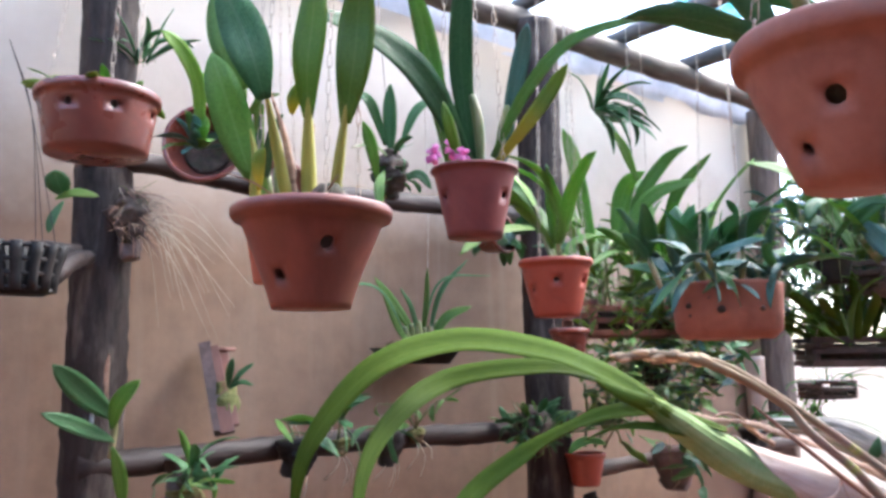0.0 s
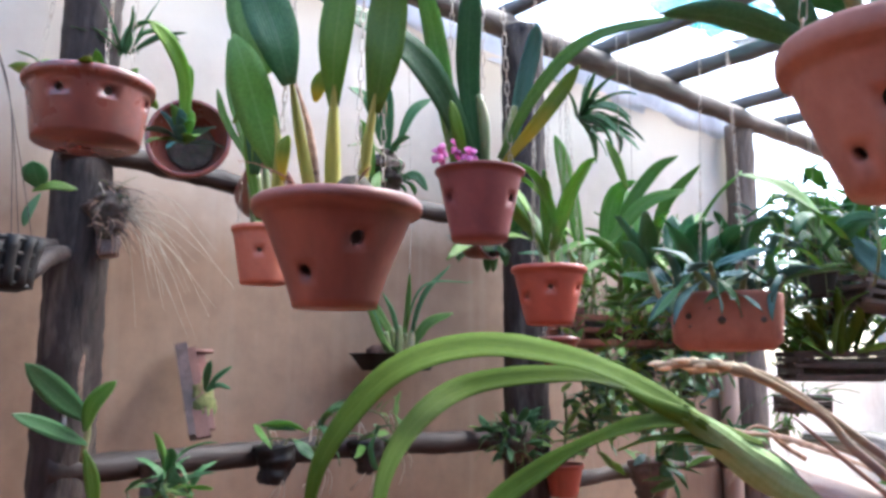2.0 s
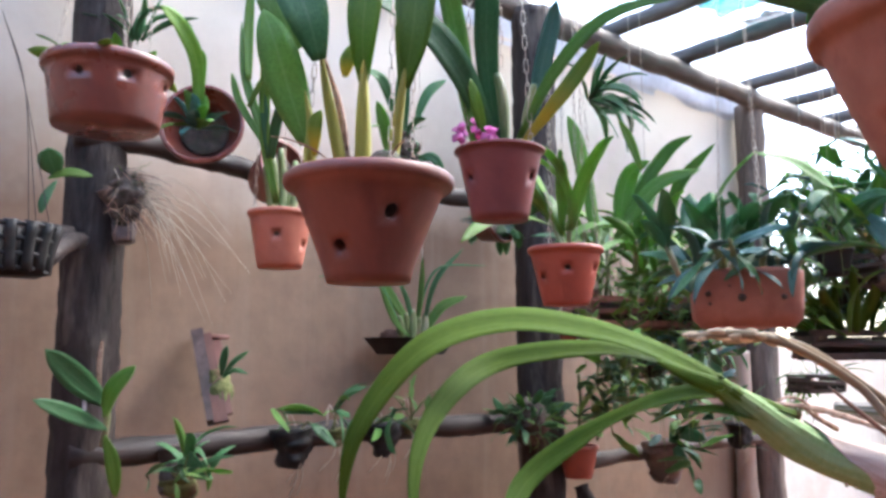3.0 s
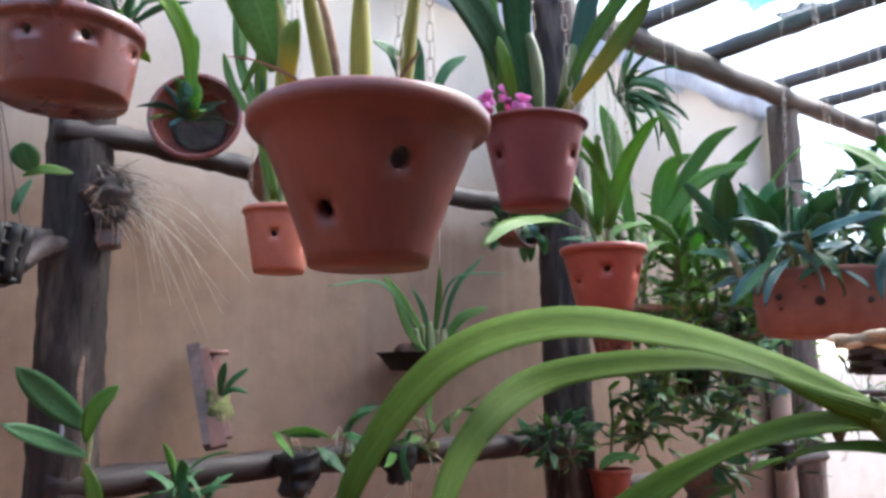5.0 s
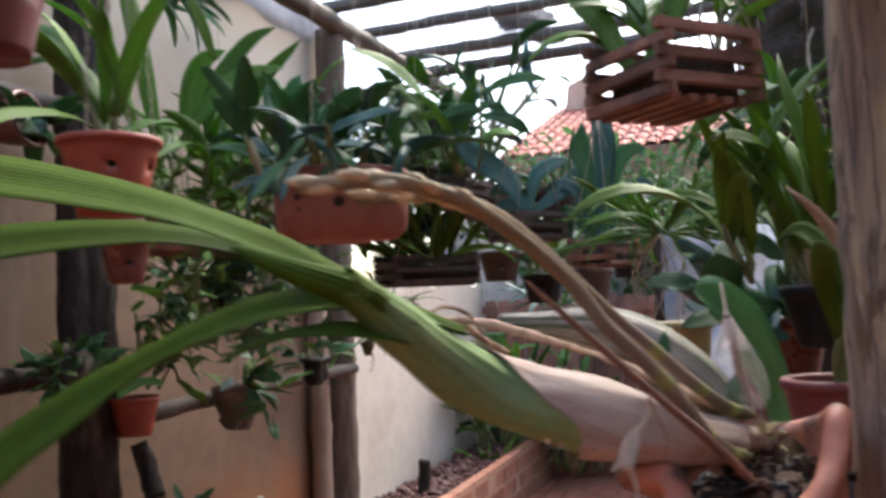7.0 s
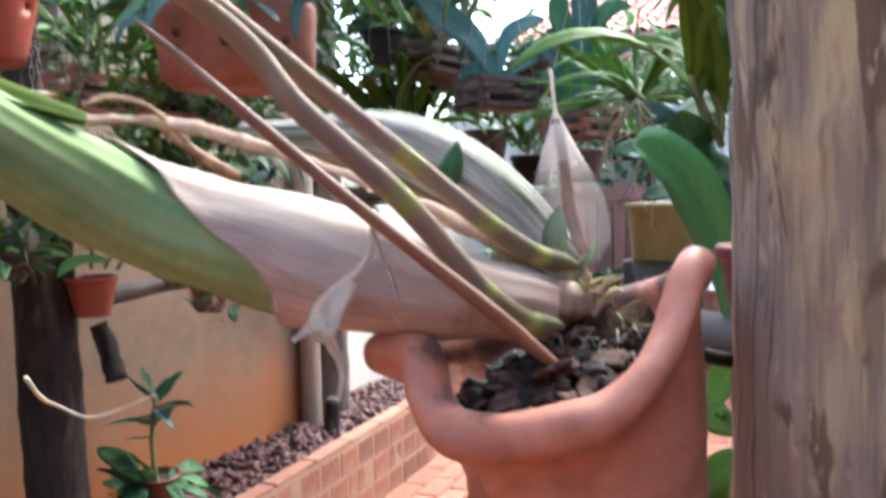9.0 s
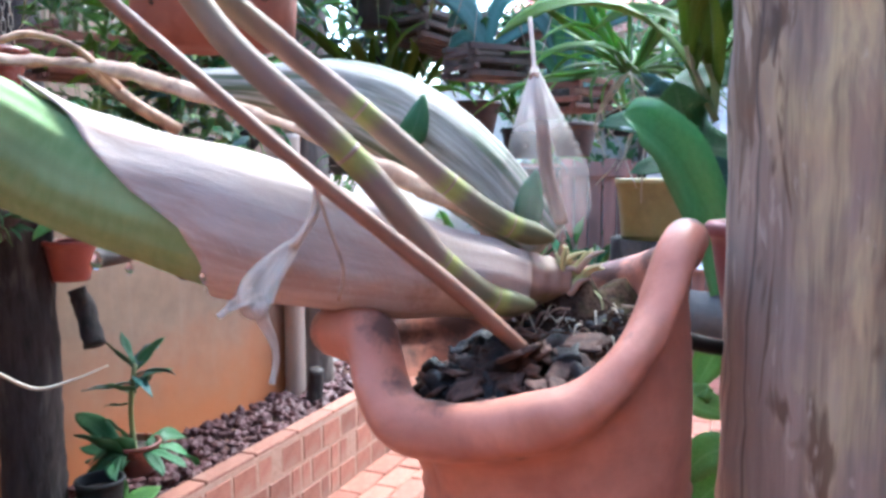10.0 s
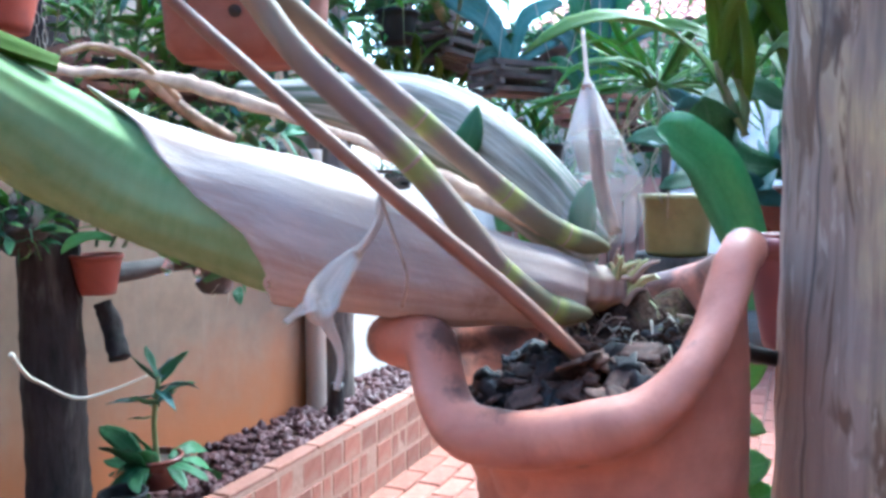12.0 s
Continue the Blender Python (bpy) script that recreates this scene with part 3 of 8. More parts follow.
def trailing(loc, label, stems, reach, drop, size, kinds, materials, seed, rise=0.05, leaves=12, spread=0.06, hung=True):
    """Thin stems that arch out and hang down, with small leaves all along them."""
    rnd = random.Random(seed)
    root = thing("trailing_plant", loc, label, "trailing plant")
    if hung:
        bm = pot_bm(0.03, 0.046, 0.07, 0.004, 0.01, 0.003, seg=24, rows=6)
        bmesh.ops.translate(bm, vec=Vector(loc) + Vector((0, 0, -0.07)), verts=bm.verts)
        part("pot", bm, "plastic", root, "small black plastic pot")
        p = Vector(loc)
        part("wire", tube_bm((p, p.lerp(Vector((p.x, p.y, 2.46)), 0.5), Vector((p.x, p.y, 2.46))), 0.0009, n=4, seg=5), "chain", root, "thin hanging wire")
    for i in range(stems):
        az = rnd.uniform(0, 6.28)
        p = Vector(loc) + Vector((rnd.gauss(0, spread), rnd.gauss(0, spread), rnd.uniform(-0.02, 0.03)))
        out = Vector((math.cos(az), math.sin(az), 0)) * reach * rnd.uniform(0.3, 1)
        up, dn = rise * rnd.uniform(0.2, 1.6), drop * rnd.uniform(0.2, 1)
        pts = (p, p + out * 0.45 + Vector((0, 0, up)), p + out * 0.85 + Vector((0, 0, up * 0.4 - dn * 0.4)), p + out + Vector((0, 0, -dn)))
        stem = part("stem", tube_bm(pts, lambda s, a: 0.0014 * (1.1 - 0.6 * s), n=12, seg=5), "bulb", root)
        line = curve_points(pts, leaves)
        for k in range(1, leaves + 1):
            put_leaf(stem, line[k], az + (1.4 if k % 2 else -1.4) + rnd.gauss(0, 0.5), rnd.uniform(0.5, 1.9), rnd.uniform(*size), kinds[k % len(kinds)], materials[rnd.randrange(len(materials))], rnd, roll=rnd.uniform(-0.8, 0.8))
    return root


def pot_bm(r0, r1, h, wall=0.006, rim=0.016, lip=0.006, holes=(), seg=48, rows=12, groove=0.0, curve=0.9):
    """Turned clay pot, base at the origin, with open drain holes (angle, height share, radius)."""
    bm = bmesh.new()
    zt = h - rim
    bt = wall * 1.4

    def outer(k):
        u = k / rows
        return r0 + (r1 - r0) * (u ** curve) + groove * math.sin(14 * u), zt * u

    def inner(k):
        r, z = outer(k)
        return r - wall, bt + (zt - bt) * k / rows

    def at(r, a, z):
        r *= 1 + 0.006 * math.sin(2 * a + 1) + 0.004 * math.sin(3 * a + z * 40)
        return Vector((r * math.cos(a), r * math.sin(a), z))
    O = [[bm.verts.new(at(outer(k)[0], 2 * math.pi * j / seg, outer(k)[1])) for j in range(seg)] for k in range(rows + 1)]
    I = [[bm.verts.new(at(inner(k)[0], 2 * math.pi * j / seg, inner(k)[1])) for j in range(seg)] for k in range(rows + 1)]
    skip = set()
    for ang, hz, rad in holes:
        jc, kc = round(ang / 360 * seg), max(2, min(rows - 2, round(hz * rows)))
        ring = [(-2 + i, -2) for i in range(4)] + [(2, -2 + i) for i in range(4)] + [(2 - i, 2) for i in range(4)] + [(-2, 2 - i) for i in range(4)]
        for dj in range(-2, 2):
            for dk in range(-2, 2):
                skip.add(((jc + dj) % seg, kc + dk))
        loops = []
        for grid, prof in ((O, outer), (I, inner)):
            rc, zc = prof(kc)
            edge = [grid[kc + dk][(jc + dj) % seg] for dj, dk in ring]
            circ = []
            for i in range(16):
                a = -0.75 * math.pi + 2 * math.pi * i / 16
                du, dz = rad * math.cos(a), rad * math.sin(a)
                slope = (prof(kc + 1)[0] - prof(kc - 1)[0]) / (prof(kc + 1)[1] - prof(kc - 1)[1])
                circ.append(bm.verts.new(at(rc + slope * dz, 2 * math.pi * jc / seg + du / rc, zc + dz)))
            loops.append((edge, circ))
        for i in range(16):
            k = (i + 1) % 16
            (eo, co), (ei, ci) = loops
            bm.faces.new((eo[i], eo[k], co[k], co[i]))
            bm.faces.new((ei[k], ei[i], ci[i], ci[k]))
            bm.faces.new((co[i], co[k], ci[k], ci[i]))
    for k in range(rows):
        for j in range(seg):
            if (j, k) in skip:
                continue
            n = (j + 1) % seg
            bm.faces.new((O[k][j], O[k][n], O[k + 1][n], O[k + 1][j]))
            bm.faces.new((I[k][n], I[k][j], I[k + 1][j], I[k + 1][n]))
    rt = outer(rows)[0]
    prof = [(lip * 0.75, 0.06), (lip, 0.3), (lip, 0.72), (lip * 0.6, 0.95), (-wall * 0.3, 1.0), (-wall * 0.85, 0.92), (-wall, 0.6)]
    prev = O[rows]
    for dr, dz in prof:
        cur = [bm.verts.new(at(rt + dr, 2 * math.pi * j / seg, zt + dz * rim)) for j in range(seg)]
        for j in range(seg):
            n = (j + 1) % seg
            bm.faces.new((prev[j], prev[n], cur[n], cur[j]))
        prev = cur
    for j in range(seg):
        n = (j + 1) % seg
        bm.faces.new((prev[j], prev[n], I[rows][n], I[rows][j]))
    bm.faces.new(O[0][::-1])
    bm.faces.new(I[0])
    return bm


def soil_bm(r, z, seed=0, low=None):
    """Uneven round top of the filling; low: radius and height of its foot, where it is seen through the holes."""
    bm = bmesh.new()
    c = bm.verts.new((0, 0, z + 0.006))
    prev = None
    for i in range(1, 7):
        ring = []
        for j in range(24):
            a = 2 * math.pi * j / 24
            q = Vector((r * i / 6 * math.cos(a), r * i / 6 * math.sin(a), z))
            q.z += 0.006 * noise.noise(q * 60 + Vector((seed, 0, 0))) * (i < 6)
            ring.append(bm.verts.new(q))
        for j in range(24):
            k = (j + 1) % 24
            if prev:
                bm.faces.new((prev[j], ring[j], ring[k], prev[k]))
            else:
                bm.faces.new((c, ring[j], ring[k]))
        prev = ring
    if low:
        ring = [bm.verts.new((low[0] * math.cos(2 * math.pi * j / 24), low[0] * math.sin(2 * math.pi * j / 24), low[1])) for j in range(24)]
        for j in range(24):
            bm.faces.new((prev[j], ring[j], ring[(j + 1) % 24], prev[(j + 1) % 24]))
        bm.faces.new(ring[::-1])
    return bm


def chain_bm(p0, p1, link=0.02):
    """Chain of wire links from p0 up to p1."""
    p0, p1 = Vector(p0), Vector(p1)
    wire, wide = 0.03 * link, 0.15 * link
    d = p1 - p0
    n = max(2, int(d.length / (link * 0.86)))
    tan = d.normalized()
    s0 = tan.orthogonal().normalized()
    s1 = tan.cross(s0)
    bm = bmesh.new()
    for i in range(n):
        c = p0 + d * (i + 0.5) / n
        sd, nr = (s0, s1) if i % 2 else (s1, s0)
        loop = []
        half = link / 2 - wide
        for j in range(10):
            a = 2 * math.pi * j / 10
            loop.append((c + sd * (wide * math.cos(a)) + tan * (wide * math.sin(a) + (half if math.sin(a) > 0.01 else -half)), (sd * math.cos(a) + tan * math.sin(a)).normalized()))
        rings = []
        for q, out in loop:
            rings.append([bm.verts.new(q + (out * math.cos(b) + nr * math.sin(b)) * wire) for b in (0, 1.571, 3.1416, 4.712)])
        for j in range(10):
            k = (j + 1) % 10
            for b in range(4):
                e = (b + 1) % 4
                bm.faces.new((rings[j][b], rings[k][b], rings[k][e], rings[j][e]))
    return bm


RAFTER_Z = 2.41


def hang(root, top, r, zr, n=3, a0=0.3, link=0.02, split=0.0):
    """Chains from the pot's rim to one hook on the pole above."""
    hook = Vector(top)
    if split:
        knot = Vector((root.location.x, root.location.y, zr + split))
        part("wire", tube_bm((knot, knot.lerp(hook, 0.5), hook + Vector((0, 0, 0.02))), 0.0009, n=4, seg=5), "chain", root, "thin hanging wire")
        hook = knot
    for i in range(n):
        a = a0 + 2 * math.pi * i / n
        part("chain", chain_bm(Vector((root.location.x + r * math.cos(a), root.location.y + r * math.sin(a), zr)), hook + Vector((0.006 * math.cos(a), 0.006 * math.sin(a), 0)), link), "chain", root, "thin wire-link chain")
    part("hook", tube_bm([hook + Vector(q) for q in ((0.004, 0, -0.012), (-0.01, 0, 0.004), (0, 0, 0.03), (0.012, 0, 0.05))], 0.0014, n=10, seg=6), "chain", root, "bent wire hook")


def pot(loc, r0, r1, h, material, label, holes=(), top=None, spin=0.0, axis=None, name="hanging_pot", group="hanging clay pots", lip=0.006, rim=0.016, wall=0.006, groove=0.0, soil=0.8, a0=0.3, link=0.02, split=0.0, curve=0.9):
    root = thing(name, loc, label, "pot", group)
    turn = Matrix.Translation(loc)
    if axis:
        turn = turn @ Vector((0, 0, 1)).rotation_difference(Vector(axis)).to_matrix().to_4x4()
    turn = turn @ Matrix.Rotation(radians(spin), 4, "Z")
    bm = pot_bm(r0, r1, h, wall, rim, lip, holes, groove=groove, curve=curve)
    bmesh.ops.transform(bm, matrix=turn, verts=bm.verts)
    part("body", bm, material, root)
    bm = soil_bm(r0 + (r1 - r0) * soil ** curve - wall - 0.002, h * soil, seed=loc[0] * 9, low=(r0 - wall - 0.002, wall * 1.6))
    bmesh.ops.transform(bm, matrix=turn, verts=bm.verts)
    part("growing_medium", bm, "soil", root, "dark bark and soil mix")
    if top:
        hang(root, top, r1 - wall, loc[2] + h - rim * 0.7, a0=a0, link=link, split=split)
    return root


def slat_basket(loc, size, rows, material, label, spin=0.0, top=None, seed=1, group="slatted wooden baskets", t=0.012, roll=0.0):
    """Log-cabin basket of square slats, crossing at the corners."""
    rnd = random.Random(seed)
    root = thing("slatted_basket", loc, label, "basket", group)
    sx, sy, h = size
    turn = Matrix.Translation(loc) @ Matrix.Rotation(radians(spin), 4, "Z") @ Matrix.Rotation(radians(roll), 4, "Y")
    step = h / rows
    for k in range(rows):
        for s in (-1, 1):
            if k % 2 == 0:
                b = box_bm(-sx / 2 - t, sx / 2 + t, s * sy / 2 - t / 2, s * sy / 2 + t / 2, k * step, k * step + step * 0.92, 0.0016, 0.0012, rnd)
            else:
                b = box_bm(s * sx / 2 - t / 2, s * sx / 2 + t / 2, -sy / 2 - t, sy / 2 + t, k * step, k * step + step * 0.92, 0.0016, 0.0012, rnd)
            bmesh.ops.transform(b, matrix=turn, verts=b.verts)
            part("slat", b, material, root, smooth=False)
    for i in range(5):
        y = (i - 2) * sy / 5.2
        b = box_bm(-sx / 2, sx / 2, y - t * 0.6, y + t * 0.6, -0.004, 0.005, 0.001, 0.001, rnd)
        bmesh.ops.transform(b, matrix=turn, verts=b.verts)
        part("slat", b, material, root, smooth=False)
    b = box_bm(-sx / 2 + t, sx / 2 - t, -sy / 2 + t, sy / 2 - t, 0.006, h * 0.62, 0.004, 0.003, rnd)
    bmesh.ops.transform(b, matrix=turn, verts=b.verts)
    part("growing_medium", b, "soil", root, "dark bark and fibre filling")
    if top:
        tv = Vector(top)
        for a, c in ((-1, -1), (1, -1), (1, 1), (-1, 1)):
            q = turn @ Vector((a * sx / 2, c * sy / 2, h))
            knot = Vector((loc[0], loc[1], loc[2] + h + 0.26))
            part("wire", tube_bm((q, q.lerp(knot, 0.5) + Vector((0.004, 0, 0)), knot), 0.0009, n=4, seg=5), "chain", root, "thin hanging wire")
        part("wire", tube_bm((knot, knot.lerp(tv, 0.5), tv + Vector((0, 0, 0.02))), 0.0009, n=4, seg=5), "chain", root, "thin hanging wire")
    return root


def log_thing(name, p0, p1, r0, r1, material, label, category="pole", group="", seg=18, n=30, wob=0.006, bow=0.01, wscale=9.0):
    p0, p1 = Vector(p0), Vector(p1)
    mid = (p0 + p1) / 2 + Vector((bow, bow * 0.6, bow if abs(p1.z - p0.z) < 0.5 else 0))
    bm = tube_bm((p0, mid, p1), lambda s, a: r0 + (r1 - r0) * s, n=n, seg=seg, wob=wob, wscale=wscale)
    ob = part(name, bm, material)
    return tagged(ob, label, category, group)

# ---------------------------------------------------------------- structure
FLOOR = -0.1


def wall_piece(name, x0, x1, y0, y1, z0, z1, material, jag=0.0, seed=3, step=0.08):
    """A thick wall with a slightly uneven face and top."""
    rnd = random.Random(seed)
    bm = bmesh.new()
    along_x = (x1 - x0) >= (y1 - y0)
    n = max(2, int(((x1 - x0) if along_x else (y1 - y0)) / step))
    rows = max(2, int((z1 - z0) / (step * 1.5)))
    grid = {}
    for i in range(n + 1):
        dz = jag * rnd.uniform(-1, 1)
        for k in range(rows + 1):
            for s in (0, 1):
                u = i / n
                z = z0 + (z1 - z0) * k / rows + (dz if k == rows else 0)
                q = Vector((x0 + (x1 - x0) * u, y1 if s else y0, z)) if along_x else Vector((x1 if s else x0, y0 + (y1 - y0) * u, z))
                w = 0.006 * noise.noise(q * 1.7) + 0.0015 * noise.noise(q * 9)
                q += Vector((0, w, 0)) if along_x else Vector((w, 0, 0))
                grid[i, k, s] = bm.verts.new(q)
    for i in range(n):
        for k in range(rows):
            bm.faces.new((grid[i, k, 0], grid[i + 1, k, 0], grid[i + 1, k + 1, 0], grid[i, k + 1, 0]))
            bm.faces.new((grid[i + 1, k, 1], grid[i, k, 1], grid[i, k + 1, 1], grid[i + 1, k + 1, 1]))
        bm.faces.new((grid[i, rows, 0], grid[i + 1, rows, 0], grid[i + 1, rows, 1], grid[i, rows, 1]))
        bm.faces.new((grid[i, 0, 1], grid[i + 1, 0, 1], grid[i + 1, 0, 0], grid[i, 0, 0]))
    for i in (0, n):
        for k in range(rows):
            vs = (grid[i, k, 1], grid[i, k, 0], grid[i, k + 1, 0], grid[i, k + 1, 1])
            bm.faces.new(vs if i == 0 else vs[::-1])
    bmesh.ops.recalc_face_normals(bm, faces=bm.faces[:])
    return tagged(part(name, bm, material, smooth=False), kind="structure")


def ground_sheet():
    bm = bmesh.new()
    xs = [-60, -20, -8, -4, 0, 4, 8, 14, 30, 60, 120]
    vs = [[bm.verts.new((x, y, FLOOR - 0.02)) for y in (-80, -30, -10, -4, 0, 4, 10, 30, 80)] for x in xs]
    for i in range(len(xs) - 1):
        for j in range(8):
            bm.faces.new((vs[i][j], vs[i + 1][j], vs[i + 1][j + 1], vs[i][j + 1]))
    return tagged(part("ground", bm, "ground"), kind="structure")


ground_sheet()
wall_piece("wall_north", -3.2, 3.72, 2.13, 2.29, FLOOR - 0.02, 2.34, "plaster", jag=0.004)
wall_piece("wall_north_low", 3.72, 6.0, 2.2, 2.34, FLOOR - 0.02, 1.22, "white_wall", jag=0.02, seed=5)
# unseen west and south walls, raised to cut light on the plastered wall
wall_piece("wall_west", -3.35, -3.2, -2.9, 2.29, FLOOR - 0.02, 2.46, "plaster")
wall_piece("wall_south", -3.2, 4.4, -3.05, -2.9, FLOOR - 0.02, 2.46, "grey_wall")
wall_piece("wall_east", 6.3, 6.5, -4.5, 2.6, FLOOR - 0.02, 1.72, "grey_wall", jag=0.015, seed=8)

# mortar capping along the top of the plastered wall
tagged(part("coping", tube_bm(((-3.2, 2.19, 2.335), (0.5, 2.19, 2.332), (3.72, 2.19, 2.335)), lambda s, a: 0.055, n=60, seg=10, wob=0.006, wscale=6, squash=0.5), "white_wall"), kind="structure")

# posts
P_LABEL = "dark wet round log post, standing by the plastered wall"
log_thing("log_post", (0.55, 1.96, 0.05), (0.56, 1.97, 2.36), 0.068, 0.062, "wet_wood", "dark wet log post with peeling bark and mounted orchids", "post", "roof posts", seg=36, n=110, wob=0.006, bow=0.008, wscale=26)
log_thing("log_post", (1.965, 1.945, 0.05), (1.965, 1.95, 2.36), 0.076, 0.07, "wet_wood", P_LABEL, "post", "roof posts", seg=32, n=90, wob=0.006, bow=0.006, wscale=26)
log_thing("log_post", (3.525, 2.045, 0.05), (3.545, 2.05, 2.36), 0.072, 0.066, "grey_post", "grey-brown log post at the end of the plastered wall", "post", "roof posts", seg=24, n=50, wob=0.006, bow=0.004, wscale=12)
log_thing("log_post", (0.735, 0.164, FLOOR), (0.727, 0.168, 2.44), 0.069, 0.066, "old_wood", "weathered grey-brown round post with drying cracks", "post", "roof posts", seg=96, n=260, wob=0.0022, bow=0.003, wscale=38)
log_thing("log_post", (2.36, 0.144, -0.1), (2.36, 0.144, 2.44), 0.075, 0.068, "wet_wood", "dark log post hung with dry roots", "post", "roof posts", seg=24, n=50, wob=0.008, bow=0.006, wscale=12)
tagged(part("drain_pipe", tube_bm(((3.40, 2.075, 0.08), (3.41, 2.08, 0.6), (3.40, 2.08, 1.22)), lambda s, a: 0.043 + (0.004 if abs(s - 0.5) < 0.02 else 0), n=60, seg=20), "pvc"), "pale grey drain pipe standing beside the end post", "pipe")

# poles of the roof
log_thing("roof_beam", (-3.2, 2.0, 2.385), (5.35, 2.0, 2.375), 0.048, 0.042, "pole_along", "long round wall-plate pole resting on the posts", "beam", "", seg=20, n=220, wob=0.008, bow=0.0, wscale=13)
for _i, _x in enumerate((-2.4, -1.9, -1.4, -0.9, -0.4, 0.04, 0.38, 0.74, 1.17, 1.56, 1.96, 2.48, 2.94, 3.5, 3.9, 4.36, 4.72)):
    _dy = 0.05 * math.sin(_i * 2.3)
    log_thing("rafter", (_x + 0.008, 2.09, 2.452), (_x + _dy, -2.95, 2.50), 0.032 + 0.004 * math.sin(_i * 1.7), 0.028, "pole", "round grey rafter pole carrying the clear roof", "rafter", "roof rafters", seg=14, n=70, wob=0.006, bow=0.008 * math.sin(_i), wscale=13)
log_thing("roof_beam", (-3.2, -2.8, 2.44), (5.2, -2.8, 2.44), 0.048, 0.045, "pole_along", "long round pole under the lower rafter ends", "beam", "", seg=12, n=40, bow=0.0)
log_thing("log_post", (-2.9, -2.8, FLOOR), (-2.9, -2.8, 2.42), 0.07, 0.06, "wet_wood", P_LABEL, "post", "roof posts")
log_thing("log_post", (4.9, -2.8, FLOOR), (4.9, -2.8, 2.42), 0.07, 0.06, "wet_wood", P_LABEL, "post", "roof posts")

# clear sheeting on the rafters, with a green shade-net scrap and blown litter on it
_bm = bmesh.new()
_vs = [[_bm.verts.new((-2.6 + 7.6 * i / 60, -1.6 + 3.8 * j / 12, 2.492 + 0.034 * (1 - j / 12) + 0.006 * math.sin(i * 1.9))) for j in range(13)] for i in range(61)]
for _i in range(60):
    for _j in range(12):
        _bm.faces.new((_vs[_i][_j], _vs[_i + 1][_j], _vs[_i + 1][_j + 1], _vs[_i][_j + 1]))
tagged(part("roof_sheet", _bm, "film"), "clear plastic roof sheeting, dusty and wet", "roof")

_bm = bmesh.new()
_vs = [[_bm.verts.new((-1.2 + 4.95 * i / 110, 2.112 - 0.01 * math.sin(j * 0.8) + 0.012 * noise.noise(Vector((i * 0.21, j * 0.4, 0))) + 0.01 * j / 6, 2.50 - 0.195 * j / 6 + 0.005 * noise.noise(Vector((i * 0.13, 3, 0))) * (j == 6))) for j in range(7)] for i in range(111)]
for _i in range(110):
    for _j in range(6):
        _bm.faces.new((_vs[_i][_j], _vs[_i + 1][_j], _vs[_i + 1][_j + 1], _vs[_i][_j + 1]))
tagged(part("roof_skirt", _bm, "skirt"), "grey plastic sheet edge folded down over the wall top", "plastic sheet")

# unseen solid covers, added to hold back light from west and south
tagged(part("ceiling", box_bm(-3.35, -2.5, -3.05, 2.3, 2.55, 2.6), "grey_wall", smooth=False), kind="structure")
tagged(part("ceiling", box_bm(-2.5, 5.2, -3.05, -0.9, 2.56, 2.61), "grey_wall", smooth=False), kind="structure")


def roof_scrap(name, c, sx, sy, material, label, category, seed):
    rnd = random.Random(seed)
    bm = bmesh.new()
    g = [[bm.verts.new((c[0] + (i / 10 - 0.5) * sx + rnd.uniform(-0.02, 0.02), c[1] + (j / 6 - 0.5) * sy + rnd.uniform(-0.02, 0.02), c[2] + rnd.uniform(0, 0.012))) for j in range(7)] for i in range(11)]
    for i in range(10):
        for j in range(6):
            bm.faces.new((g[i][j], g[i + 1][j], g[i + 1][j + 1], g[i][j + 1]))
    bmesh.ops.solidify(bm, geom=bm.faces[:], thickness=0.002)
    tagged(part(name, bm, material), label, category)


roof_scrap("shade_net", (2.708, 1.651, 2.56), 0.5, 0.32, "net", "scrap of turquoise shade net lying on the roof sheet", "net", 4)
roof_scrap("dirt_patch", (4.45, 1.66, 2.575), 0.95, 0.36, "dust", "pale film of dust and dry leaves on the roof sheet", "litter", 9)
roof_scrap("dirt_patch", (3.175, 1.71, 2.57), 0.22, 0.16, "litter", "grey heap of damp litter on the roof sheet", "litter", 5)
roof_scrap("dirt_patch", (4.404, 1.41, 2.57), 0.34, 0.2, "litter", "grey heap of damp litter on the roof sheet", "litter", 6)
roof_scrap("dirt_patch", (4.422, 1.382, 2.57), 0.3, 0.3, "litter", "grey heap of damp litter on the roof sheet", "litter", 7)
roof_scrap("dirt_patch", (4.84, 1.332, 2.57), 0.25, 0.16, "litter", "grey heap of damp litter on the roof sheet", "litter", 8)

# rails between the posts
log_thing("rail", (0.5, 1.925, 1.672), (1.0, 1.94, 1.645), 0.026, 0.026, "wet_pole", "dark wet branch rail fixed between two posts", "rail", "branch rails", wob=0.006, wscale=16)
log_thing("rail", (0.98, 1.94, 1.648), (1.93, 1.93, 1.672), 0.026, 0.028, "wet_pole", "dark wet branch rail fixed between two posts", "rail", "branch rails", wob=0.006, wscale=16)
log_thing("rail", (0.52, 1.93, 0.985), (1.93, 1.93, 0.99), 0.03, 0.03, "wet_pole", "dark wet branch rail carrying small mounted plants", "rail", "branch rails", wob=0.006, wscale=14, n=50)
log_thing("rail", (2.0, 1.93, 0.845), (3.5, 1.96, 0.85), 0.026, 0.024, "pole_along", "brown branch rail carrying small pots", "rail", "branch rails", wob=0.006, wscale=14, n=50)
